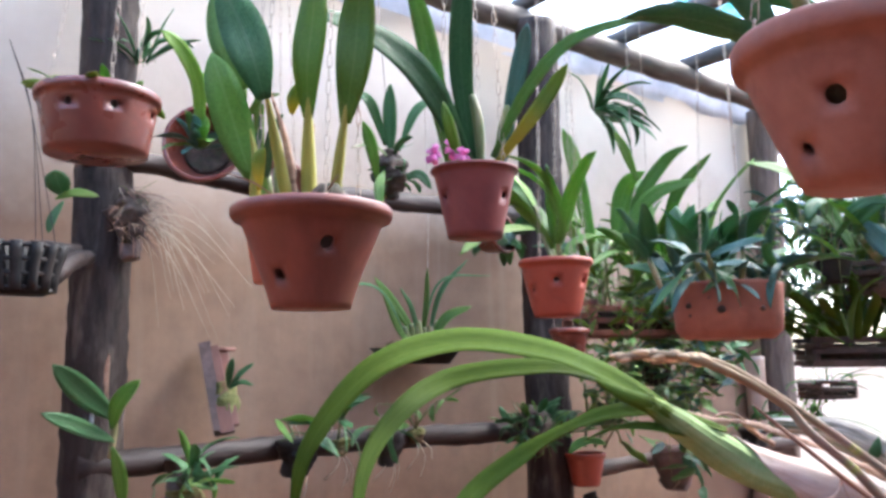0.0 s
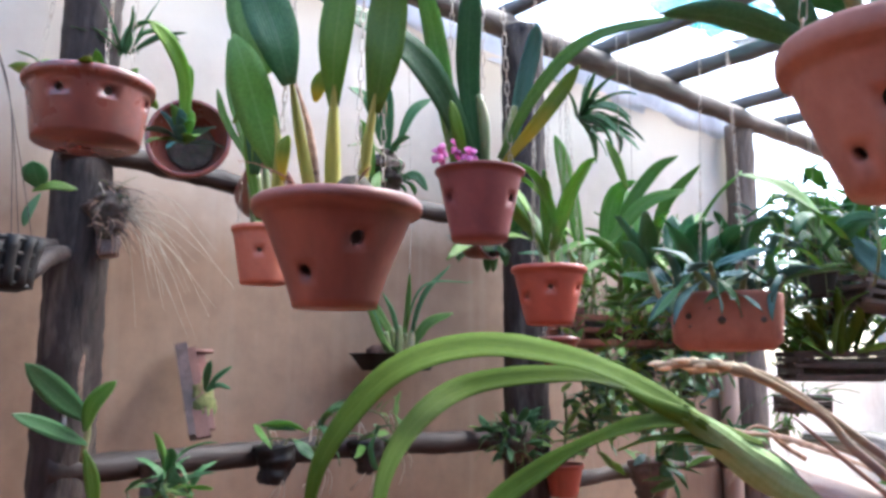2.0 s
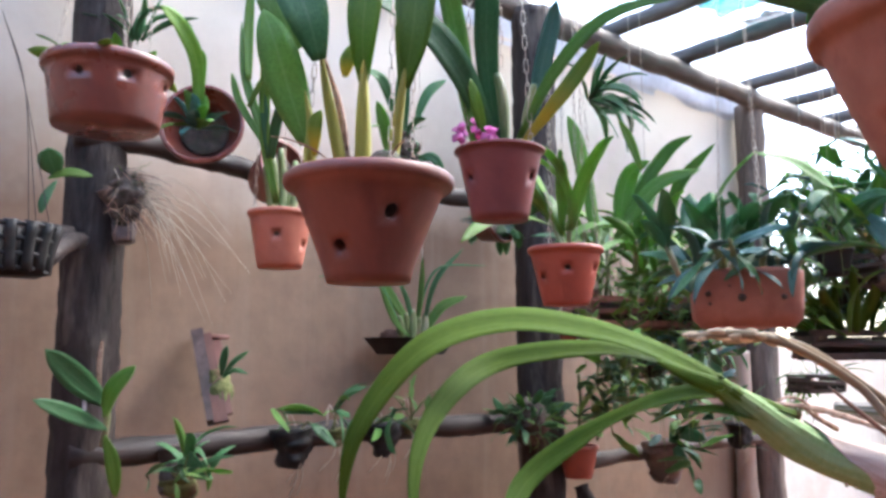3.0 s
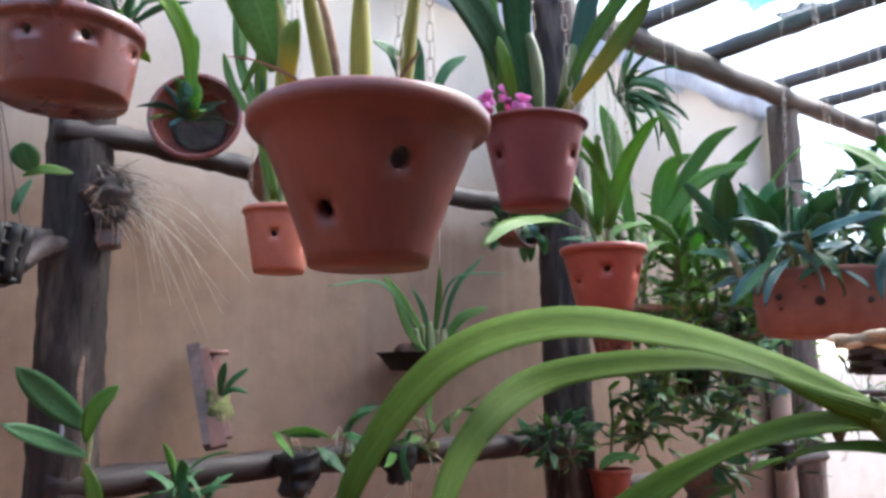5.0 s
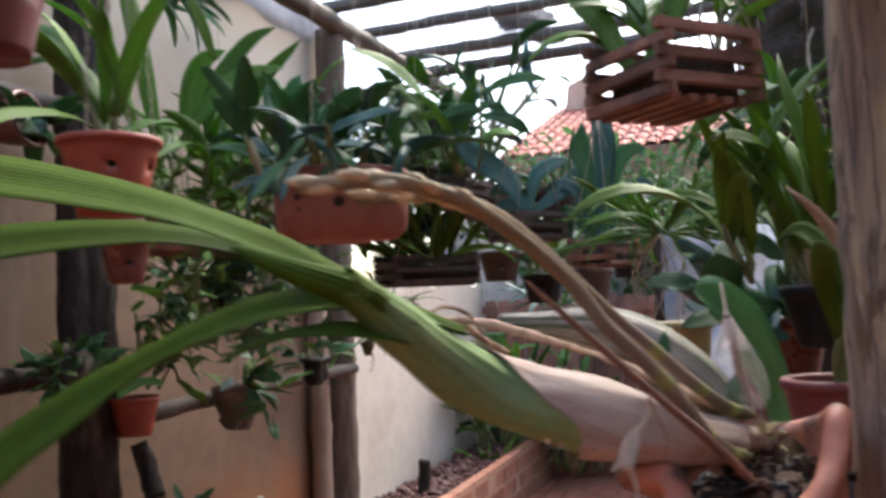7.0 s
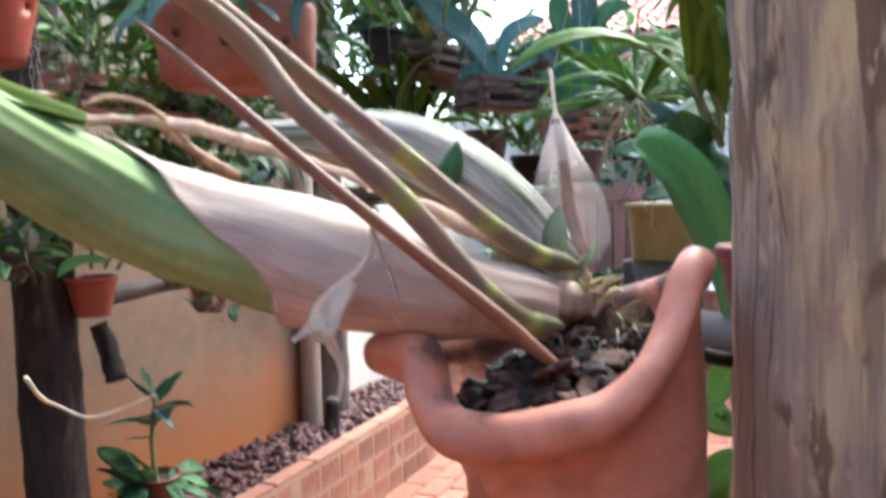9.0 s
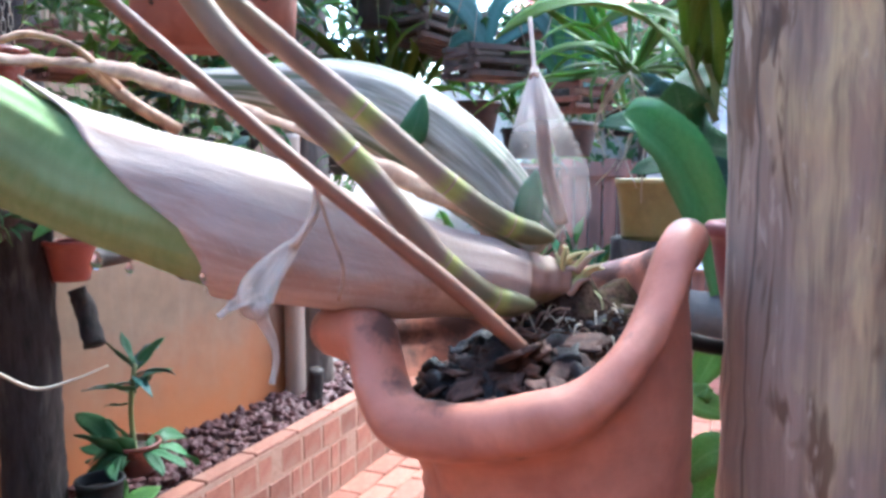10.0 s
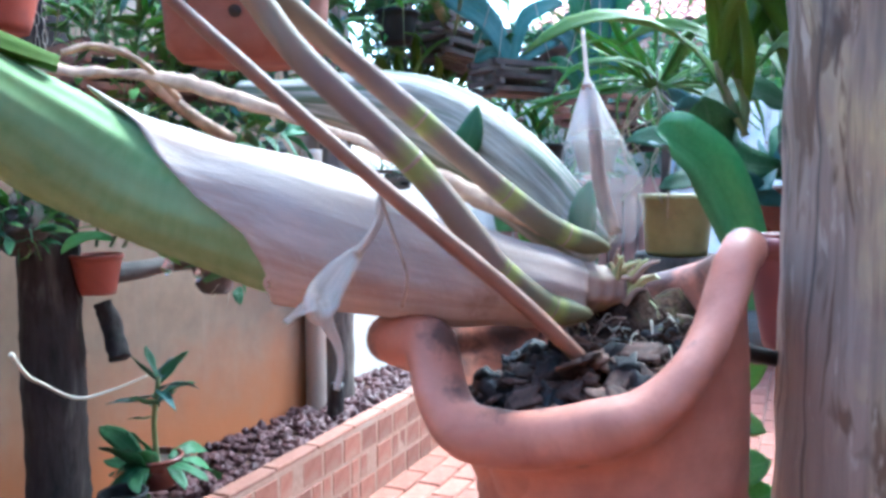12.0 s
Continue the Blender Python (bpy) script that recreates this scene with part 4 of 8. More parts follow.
log_thing("rail", (0.5, 1.9, 1.44), (-0.6, 1.94, 1.40), 0.026, 0.026, "wet_pole", "dark wet branch rail fixed between two posts", "rail", "branch rails", wob=0.006, wscale=16)

# distance: tiled roof and stone gable of the next house, wooden fence
house = thing("neighbour_house", (10, 2.2, FLOOR), "house with a red tiled roof and stone gable", "house")
part("wall", box_bm(9.35, 13, -3.0, 2.75, FLOOR, 2.62), "grey_wall", house, "grey rendered house wall", smooth=False)
_bm = bmesh.new()
for _r in range(11):
    for _c in range(43):
        y0 = -3.2 + _c * 0.145
        x0, z0 = 8.9 + _r * 0.32, 2.59 + _r * 0.115
        ring = []
        for _e, (dx, dz, w) in enumerate(((0, 0.0, 0.075), (0.36, 0.105, 0.066))):
            ring.append([_bm.verts.new((x0 + dx, y0 + w * math.cos(a), z0 + dz + 0.055 * math.sin(a))) for a in (0, 0.8, 1.57, 2.34, 3.1416)])
        for _k in range(4):
            _bm.faces.new((ring[0][_k], ring[1][_k], ring[1][_k + 1], ring[0][_k + 1]))
_d = box_bm(8.88, 12.5, -3.25, 2.93, 2.56, 2.585)
for _v in _d.verts:
    _v.co.z += (_v.co.x - 8.9) * 0.359
part("roof_deck", _d, "fence", house, "brown boards under the tiles", smooth=False)
part("fascia", box_bm(8.9, 8.96, -3.25, 2.93, 2.36, 2.565), "fence", house, "brown eaves board", smooth=False)
part("roof", _bm, "tile", house, "rows of red clay roof tiles")
_bm = bmesh.new()
_out = [(3.0, 3.3), (2.9, 3.5), (2.84, 3.66), (2.78, 4.08), (2.5, 4.2), (2.29, 3.9), (2.22, 3.62), (1.9, 3.3)]
_f = [_bm.verts.new((12.0, y, z)) for y, z in _out]
_b = [_bm.verts.new((12.3, y, z)) for y, z in _out]
_bm.faces.new(_f)
_bm.faces.new(_b[::-1])
for _i in range(8):
    _bm.faces.new((_f[_i], _b[_i], _b[(_i + 1) % 8], _f[(_i + 1) % 8]))
bmesh.ops.recalc_face_normals(_bm, faces=_bm.faces[:])
part("gable", _bm, "stone", house, "worn stone gable end", smooth=False)

fence = thing("wooden_fence", (5.94, 1.0, FLOOR), "reddish brown fence of upright boards with a top rail", "fence")
_rnd = random.Random(12)
for _i in range(27):
    _y = -0.4 + _i * 0.095
    part("board", box_bm(5.93, 5.95, _y, _y + 0.085, FLOOR, 1.1 + _rnd.uniform(-0.015, 0.02), 0.003, 0.002, _rnd), "fence", fence, smooth=False)
part("rail", box_bm(5.9, 5.928, -0.42, 2.17, 1.0, 1.06, 0.003), "fence", fence, smooth=False)
part("rail", box_bm(5.9, 5.928, -0.42, 2.17, 0.4, 0.45, 0.003), "fence", fence, smooth=False)


def hedge_mesh():
    """Thicket of small folded leaves along the far side of the yard."""
    rnd = random.Random(64)
    V, F = [], []
    for i in range(4600):
        top = 2.1 + 0.45 * noise.noise(Vector((i * 0.37, 0, 0)))
        c = Vector((rnd.uniform(6.0, 6.28), rnd.uniform(-2.4, 2.0), 0.9 + (top - 0.9) * rnd.random() ** 0.7))
        m = Euler((rnd.uniform(0, 6.3), rnd.uniform(-1.2, 1.2), rnd.uniform(0, 6.3))).to_matrix()
        L, w = rnd.uniform(0.05, 0.14), rnd.uniform(0.014, 0.032)
        k = len(V)
        for q in ((0, 0, 0), (L * 0.45, w, w * 0.4), (L, 0, -0.2 * L), (L * 0.45, -w, w * 0.4), (L * 0.5, 0, 0)):
            V.append(c + m @ Vector(q))
        F += [(k, k + 4, k + 1), (k + 1, k + 4, k + 2), (k, k + 3, k + 4), (k + 4, k + 3, k + 2)]
    me = bpy.data.meshes.new("hedge")
    me.from_pydata([tuple(v) for v in V], [], F)
    me.materials.append(M["hedge"])
    return me


tagged(new("hedge", hedge_mesh()), "thicket of green leaves at the far side of the yard", "hedge", kind="stuff")

# ---------------------------------------------------------------- hanging pots near the path
# the large pot and its orchid
MAIN = (0.330, 0.5855, 1.235)
pot(MAIN, 0.0315, 0.0575, 0.082, "clay", "large wet terracotta pot on chains, with round drain holes", holes=((256, 0.66, 0.0058), (204, 0.34, 0.0054), (340, 0.4, 0.0054), (120, 0.5, 0.0055)), top=(0.38, 0.6, RAFTER_Z), lip=0.0075, rim=0.0125, soil=0.8, a0=0.2, link=0.013, curve=1.15)
plant = thing("orchid_plant", (0.325, 0.578, 1.318), "tall orchid with yellowing canes and broad green leaves", "orchid")
for _pts, _w, _m in (
        (((0.287, 0.607, 1.339), (0.276, 0.61, 1.372), (0.264, 0.613, 1.41), (0.258, 0.624, 1.443)), 0.031, "leaf"),
        (((0.294, 0.601, 1.405), (0.284, 0.603, 1.439), (0.277, 0.616, 1.474), (0.266, 0.631, 1.509)), 0.037, "leaf_dark"),
        (((0.332, 0.597, 1.395), (0.328, 0.592, 1.439), (0.333, 0.592, 1.483), (0.337, 0.593, 1.528)), 0.027, "leaf_bright"),
        (((0.351, 0.569, 1.387), (0.352, 0.559, 1.431), (0.357, 0.559, 1.479), (0.356, 0.551, 1.518)), 0.031, "leaf_bright"),
        (((0.3, 0.645, 1.428), (0.283, 0.651, 1.469), (0.28, 0.669, 1.524)), 0.031, "leaf"),
        (((0.288, 0.595, 1.328), (0.286, 0.593, 1.349), (0.288, 0.588, 1.361)), 0.0108, "leaf_yellow"),
        (((0.326, 0.614, 1.402), (0.327, 0.611, 1.416), (0.331, 0.605, 1.429)), 0.0126, "leaf_yellow")):
    part("leaf", leaf_bm(_pts, _w, (-0.6, -0.75, 0.15), fold=0.22, base=0.3, wide=0.5, tip=0.5, wave=0.08), _m, plant)
for _pts, _r, _m in ((((0.291, 0.607, 1.324), (0.289, 0.603, 1.351), (0.283, 0.603, 1.379)), 0.0038, "cane"), (((0.319, 0.608, 1.328), (0.307, 0.608, 1.378), (0.293, 0.6, 1.418)), 0.0042, "cane"),
                     (((0.338, 0.605, 1.331), (0.334, 0.6, 1.373), (0.33, 0.593, 1.425)), 0.0054, "cane"), (((0.349, 0.582, 1.329), (0.35, 0.574, 1.37), (0.351, 0.562, 1.422)), 0.004, "cane"),
                     (((0.328, 0.613, 1.331), (0.32, 0.612, 1.375), (0.305, 0.615, 1.421)), 0.0028, "dry"), (((0.346, 0.624, 1.335), (0.345, 0.616, 1.378), (0.346, 0.611, 1.396)), 0.0028, "dry")):
    _foot = Vector(_pts[0]).lerp(Vector((0.33, 0.5855, 1.325)), 0.25)
    part("pseudobulb", tube_bm(((_foot.x, _foot.y, 1.299),) + _pts, lambda s, a, r=_r: r * (0.75 + 0.5 * math.sin(3.0 * s + 0.2)) * (1 - 0.85 * s ** 5), n=18, seg=9), _m, plant)
_rnd = random.Random(41)
for _i in range(7):
    put_leaf(plant, (0.325 + _rnd.uniform(-0.035, 0.035), 0.578 + _rnd.uniform(-0.035, 0.035), 1.32), _rnd.uniform(0, 6.28), _rnd.uniform(0.7, 1.5), _rnd.uniform(0.03, 0.06), "grass", "dry", _rnd, name="dry_leaf")
_bm = bmesh.new()
bmesh.ops.create_icosphere(_bm, subdivisions=3, radius=1)
for _v in _bm.verts:
    _v.co = Vector((_v.co.x * 0.018, _v.co.y * 0.018, _v.co.z * 0.022)) * (1 + 0.15 * noise.noise(_v.co * 3))
bmesh.ops.translate(_bm, vec=(0.345, 0.585, 1.317), verts=_bm.verts)
tagged(part("moss_clump", _bm, "soil"), "dark mossy clump of roots standing out of the clay pot", "moss")

# the pot with the arching dark leaves
POT_B = (0.752, 0.875, 1.366)
pot(POT_B, 0.038, 0.058, 0.098, "clay_purple", "dark red wet terracotta pot, plain and tapered, hanging on chains", holes=((172, 0.6, 0.0055), (282, 0.55, 0.0055), (40, 0.6, 0.005)), top=(0.745, 0.87, RAFTER_Z), lip=0.0045, rim=0.006, a0=0.7, curve=1.05)
plant = thing("orchid_plant", (0.752, 0.875, 1.455), "orchid with long arching dark leaves in a hanging pot", "orchid")
for _pts, _w, _m in (
        (((0.753, 0.889, 1.476), (0.682, 0.88, 1.567), (0.609, 0.88, 1.615), (0.483, 0.878, 1.636)), 0.043, "leaf_dark"),
        (((0.765, 0.892, 1.478), (0.744, 0.889, 1.592), (0.731, 0.873, 1.674), (0.722, 0.853, 1.754)), 0.035, "leaf_dark"),
        (((0.721, 0.891, 1.471), (0.693, 0.884, 1.57), (0.666, 0.878, 1.657), (0.633, 0.869, 1.715)), 0.03, "leaf"),
        (((0.778, 0.855, 1.473), (0.794, 0.806, 1.524), (0.809, 0.773, 1.566), (0.808, 0.742, 1.592)), 0.0216, "leaf_yellow"),
        (((0.791, 0.857, 1.475), (0.788, 0.831, 1.561), (0.787, 0.807, 1.626), (0.782, 0.791, 1.66)), 0.0245, "leaf_blue"),
        (((0.761, 0.845, 1.477), (0.769, 0.783, 1.557), (0.786, 0.706, 1.611), (0.828, 0.59, 1.617)), 0.0187, "leaf"),
        (((0.719, 0.867, 1.465), (0.693, 0.855, 1.508), (0.683, 0.857, 1.545)), 0.0158, "leaf_bright")):
    part("leaf", leaf_bm(_pts, _w, (-0.6, -0.75, 0.25), fold=0.3, base=0.4, wide=0.5, tip=0.65), _m, plant)
for _pts, _r in ((((0.74, 0.889, 1.468), (0.719, 0.883, 1.52), (0.702, 0.88, 1.547)), 0.006), (((0.774, 0.885, 1.473), (0.766, 0.881, 1.537), (0.756, 0.882, 1.576)), 0.007), (((0.785, 0.863, 1.47), (0.78, 0.846, 1.515), (0.783, 0.837, 1.554)), 0.006)):
    part("pseudobulb", tube_bm(_pts, lambda s, a, r=_r: r * (0.6 + 0.6 * math.sin(2.8 * s + 0.2)), n=10, seg=9), "bulb", plant)
for _k, _c in enumerate(((0.679, 0.873, 1.473), (0.709, 0.871, 1.487), (0.709, 0.848, 1.471))):
    _c = Vector(_c)
    flower = thing("orchid_flower", tuple(_c), "pink orchid flower with open petals over the pot rim", "flower", "pink orchid flowers")
    for _i in range(5):
        _a = _i * 1.257 + _k
        _d = Vector((0.55 * math.cos(_a), -0.5 * math.cos(_a), math.sin(_a)))
        part("petal", leaf_bm((_c, _c + _d * 0.009 + Vector((-0.004, -0.004, 0)), _c + _d * (0.014 + 0.003 * (_i % 2))), 0.0095, (-0.65, -0.7, 0.2), n=6, base=0.3, wide=0.6, tip=0.9, thick=0.0005, wave=0.15), "petal", flower)
    part("lip", tube_bm((_c, _c + Vector((-0.004, -0.005, -0.004)), _c + Vector((-0.006, -0.007, -0.01))), lambda s, a: 0.0025 + 0.002 * s, n=6, seg=8), "petal", flower, "tubular darker pink lip")

# the wide bowl
BOWL = (0.329, 1.194, 1.489)
pot(BOWL, 0.068, 0.079, 0.088, "clay_wet", "wide shallow terracotta bowl hanging on chains, wet and shiny", holes=((222, 0.78, 0.0062), (268, 0.78, 0.0062), (320, 0.78, 0.006), (175, 0.78, 0.006)), top=(0.385, BOWL[1], RAFTER_Z), lip=0.006, rim=0.015, soil=0.8, a0=0.45)
orchid((BOWL[0], BOWL[1], BOWL[2] + 0.075), "low fleshy green orchid leaves peeping over the bowl rim", 12, "oval", "leaf", (0.03, 0.06), (0.5, 1.2), 51, spread=0.05, tone="leaf_yellow")
orchid((0.613, 1.911, 1.907), "dark narrow-leaved plant growing against the post", 16, "strap", "leaf_dark", (0.09, 0.17), (0.2, 1.2), 52, spread=0.02)

# pots on the wall side
T_AX = Vector((-0.5, -0.84, 0.1)).normalized()
T_POT = Vector((0.722, 1.78, 1.702)) - T_AX * 0.09
pot(tuple(T_POT), 0.05, 0.088, 0.09, "clay_wet", "shallow terracotta pot fixed to the rail, tipped forward", axis=T_AX, name="wall_pot", group="clay pots on the wall", lip=0.005, rim=0.01, soil=0.3)
plant = thing("orchid_plant", (0.705, 1.76, 1.679), "orchid with one long curved leaf in a tipped pot", "orchid")
for _pts, _w, _m in ((((0.698, 1.75, 1.682), (0.683, 1.72, 1.803), (0.64, 1.7, 1.868), (0.582, 1.68, 1.9)), 0.034, "leaf_bright"), (((0.7, 1.75, 1.695), (0.699, 1.74, 1.774), (0.698, 1.73, 1.848)), 0.022, "leaf_bright")):
    part("leaf", leaf_bm(_pts, _w, (-0.5, -0.8, 0.3), fold=0.5, base=0.5, wide=0.7, tip=0.9, thick=0.003), _m, plant)
_rnd = random.Random(61)
for _i in range(13):
    put_leaf(plant, (0.703, 1.755, 1.678), _rnd.uniform(2.6, 6.6), _rnd.uniform(0.5, 1.9), _rnd.uniform(0.07, 0.11), "oval", "leaf_blue" if _i % 3 else "leaf", _rnd)
pot((0.934, 1.9, 1.608), 0.045, 0.085, 0.09, "clay", "terracotta pot fixed sideways to the rail", axis=(0.3, -0.9, 0.25), name="wall_pot", group="clay pots on the wall", lip=0.005, rim=0.01, soil=0.7)
S_POT = (0.744, 1.46, 1.353)
pot(S_POT, 0.041, 0.058, 0.107, "clay_orange", "small bright orange terracotta pot hanging on a chain", holes=((232, 0.62, 0.0055), (300, 0.4, 0.0055), (160, 0.5, 0.005)), top=(0.735, S_POT[1], RAFTER_Z), lip=0.004, rim=0.01, a0=0.9)
plant = thing("orchid_plant", (S_POT[0], S_POT[1], S_POT[2] + 0.09), "upright green orchid canes with thick narrow leaves in a small pot", "orchid")
for _pts, _w, _m in (
        (((0.719, 1.435, 1.47), (0.692, 1.447, 1.608), (0.671, 1.473, 1.709), (0.665, 1.484, 1.823)), 0.0176, "leaf"), (((0.721, 1.434, 1.47), (0.696, 1.436, 1.574), (0.685, 1.422, 1.709), (0.677, 1.412, 1.802)), 0.0192, "leaf_bright"),
        (((0.696, 1.436, 1.574), (0.654, 1.458, 1.652), (0.637, 1.462, 1.709)), 0.0144, "leaf"), (((0.666, 1.449, 1.647), (0.676, 1.406, 1.692), (0.691, 1.353, 1.693)), 0.0128, "leaf_bright"),
        (((0.671, 1.461, 1.705), (0.677, 1.478, 1.801), (0.682, 1.48, 1.917)), 0.0192, "leaf_bright"), (((0.702, 1.435, 1.553), (0.689, 1.431, 1.636), (0.681, 1.43, 1.683)), 0.0160, "leaf_dark"), (((0.706, 1.432, 1.553), (0.7, 1.399, 1.62), (0.699, 1.353, 1.656)), 0.0208, "leaf_dark")):
    part("leaf", leaf_bm(_pts, _w, (-0.5, -0.8, 0.2), fold=0.5, base=0.6, wide=0.5, tip=0.8, thick=0.002), _m, plant)
for _i in range(5):
    part("pseudobulb", bulb_bm((S_POT[0] - 0.02 + 0.01 * _i, S_POT[1] + 0.01 * (_i % 2), S_POT[2] + 0.08), (S_POT[0] - 0.035 + 0.016 * _i, S_POT[1], S_POT[2] + 0.19 + 0.02 * (_i % 3)), 0.008), "bulb", plant)

# little orchid on a hanging clump before the wall
plant = thing("orchid_plant", (0.834, 1.2, 1.53), "small dark orchid on a hanging ball of roots", "orchid")
part("root_ball", tube_bm(((0.833, 1.2, 1.575), (0.836, 1.203, 1.53), (0.833, 1.2, 1.485)), lambda s, a: 0.008 + 0.022 * math.sin(math.pi * s), n=24, seg=20, wob=0.014, wscale=70), "soil", plant, "dark ball of roots and moss")
for _pts, _w, _m in (
        (((0.833, 1.195, 1.56), (0.826, 1.19, 1.627), (0.824, 1.185, 1.693)), 0.026, "leaf_dark"), (((0.82, 1.195, 1.58), (0.779, 1.18, 1.645), (0.733, 1.17, 1.658)), 0.02, "leaf_dark"), (((0.85, 1.195, 1.575), (0.874, 1.18, 1.646), (0.91, 1.17, 1.678)), 0.018, "leaf_dark"),
        (((0.8, 1.19, 1.51), (0.773, 1.17, 1.567), (0.75, 1.16, 1.604)), 0.022, "leaf"), (((0.833, 1.195, 1.555), (0.785, 1.18, 1.572), (0.727, 1.16, 1.555)), 0.008, "bulb"), (((0.81, 1.185, 1.53), (0.79, 1.17, 1.5), (0.785, 1.16, 1.455)), 0.018, "leaf"), (((0.85, 1.19, 1.52), (0.875, 1.17, 1.53), (0.895, 1.16, 1.505)), 0.018, "leaf_dark")):
    part("leaf", leaf_bm(_pts, _w, (-0.5, -0.8, 0.2), fold=0.35, base=0.2, wide=0.55, tip=0.4), _m, plant)
_rnd = random.Random(63)
for _i in range(16):
    put_leaf(plant, (0.834 + _rnd.gauss(0, 0.014), 1.19, 1.53 + _rnd.gauss(0, 0.022)), _rnd.uniform(2.6, 6.6), _rnd.uniform(0.4, 2.2), _rnd.uniform(0.03, 0.06), "oval" if _i % 2 else "strap", "leaf_dark", _rnd)
part("wire", tube_bm(((0.833, 1.2, 1.57), (0.8, 1.2, 1.95), (0.748, 1.2, 2.45)), 0.0009, n=6, seg=5), "chain", plant, "thin hanging wire")

# the two red pots
R_POT = (1.19, 1.145, 1.283)
pot(R_POT, 0.044, 0.068, 0.112, "clay_red", "bright red-orange terracotta pot hanging on a chain", holes=((228, 0.66, 0.006), (285, 0.66, 0.0055), (170, 0.5, 0.0055)), top=(1.172, 1.14, RAFTER_Z), lip=0.006, rim=0.012, a0=1.3)
orchid((1.19, 1.145, 1.385), "narrow-leaved young orchid rising from a red pot", 9, "strap", "leaf_bright", (0.16, 0.34), (0.15, 0.6), 71, spread=0.03, bulbs=0.05, tone="leaf")
pot((1.335, 1.25, 1.19), 0.026, 0.04, 0.078, "clay_wet", "dark red terracotta pot hanging lower behind the red one", holes=((230, 0.5, 0.005),), top=(1.345, 1.24, 2.43), lip=0.005, rim=0.012, a0=0.5)

# the oblong planter
OB = Vector((1.222, 0.79, 1.228))


def oblong_bm():
    bm = bmesh.new()
    n = 56

    def ring(k, inset, z):
        L, B = 0.082 + 0.006 * k - inset, 0.058 + 0.008 * k - inset
        out = []
        for j in range(n):
            a = 2 * math.pi * j / n
            c, s = math.cos(a), math.sin(a)
            e = 2 / 3.4
            out.append(bm.verts.new((L * math.copysign(abs(c) ** e, c), B * math.copysign(abs(s) ** e, s), z + 0.002 * math.sin(3 * a))))
        return out
    seq = [ring(0.0, 0.012, 0.0), ring(0.3, 0.0, 0.014), ring(0.6, 0, 0.04), ring(0.9, 0, 0.07), ring(1.0, 0, 0.084), ring(1.0, 0.001, 0.09), ring(1.0, 0.007, 0.09), ring(0.9, 0.008, 0.07), ring(0.6, 0.008, 0.03)]
    for a, b in zip(seq, seq[1:]):
        for j in range(n):
            k = (j + 1) % n
            bm.faces.new((a[j], a[k], b[k], b[j]))
    bm.faces.new(seq[0][::-1])
    bm.faces.new(seq[-1])
    return bm


OBT = Matrix.Translation(OB) @ Matrix.Rotation(radians(-54), 4, "Z")
planter = thing("oblong_planter", tuple(OB), "oblong terracotta planter with drain holes hanging on three chains", "planter")
_bm = oblong_bm()
bmesh.ops.transform(_bm, matrix=OBT, verts=_bm.verts)
part("body", _bm, "clay_pale", planter)
for _x, _z, _r in ((-0.012, 0.045, 0.0065), (-0.062, 0.052, 0.0045), (-0.012, 0.072, 0.0022), (-0.03, 0.064, 0.002), (-0.06, 0.036, 0.0024), (0.05, 0.045, 0.0045)):
    # solid plugs for the drain holes, coloured dark for the shade inside
    _b = tube_bm((OBT @ Vector((_x, -0.0642, _z)), OBT @ Vector((_x, -0.056, _z)), OBT @ Vector((_x, -0.05, _z))), _r, n=2, seg=14)
    part("drain_hole", _b, "soil", planter, "dark round drain hole")
for _q in ((-0.04, -0.02), (0.035, 0.03), (0.03, -0.035)):
    _s = OBT @ Vector((_q[0], _q[1], 0.085))
    part("chain", chain_bm(_s, (1.216, 0.785, 2.41), 0.014), "chain", planter, "thin wire-link chain")
orchid(tuple(OB + Vector((0, 0, 0.08))), "dense clump of dark blue-green orchid leaves spilling over its planter", 64, "broad", "leaf_blue", (0.07, 0.125), (0.5, 2.5), 81, spread=0.085, bulbs=0.03, tone="leaf_dark")
orchid(tuple(OB + Vector((-0.02, 0.03, 0.08))), "upright dark green orchid leaves in the oblong planter", 24, "oval", "leaf_dark", (0.09, 0.135), (0.0, 0.7), 82, spread=0.07, bulbs=0.035, tone="leaf_dark")

# the high pot overhead
H_POT = (0.635, 0.29, 1.318)
pot(H_POT, 0.04, 0.08, 0.12, "clay_pale", "large orange terracotta pot hung high, holes in its side", holes=((192, 0.55, 0.0075), (165, 0.28, 0.006), (240, 0.5, 0.008)), top=(0.735, H_POT[1], 2.42), lip=0.009, rim=0.024, soil=0.8)
orchid((H_POT[0], H_POT[1], H_POT[2] + 0.1), "dark broad orchid leaves over a high clay pot", 12, "broad", "leaf_dark", (0.14, 0.24), (0.2, 1.3), 91, spread=0.05, bulbs=0.05)

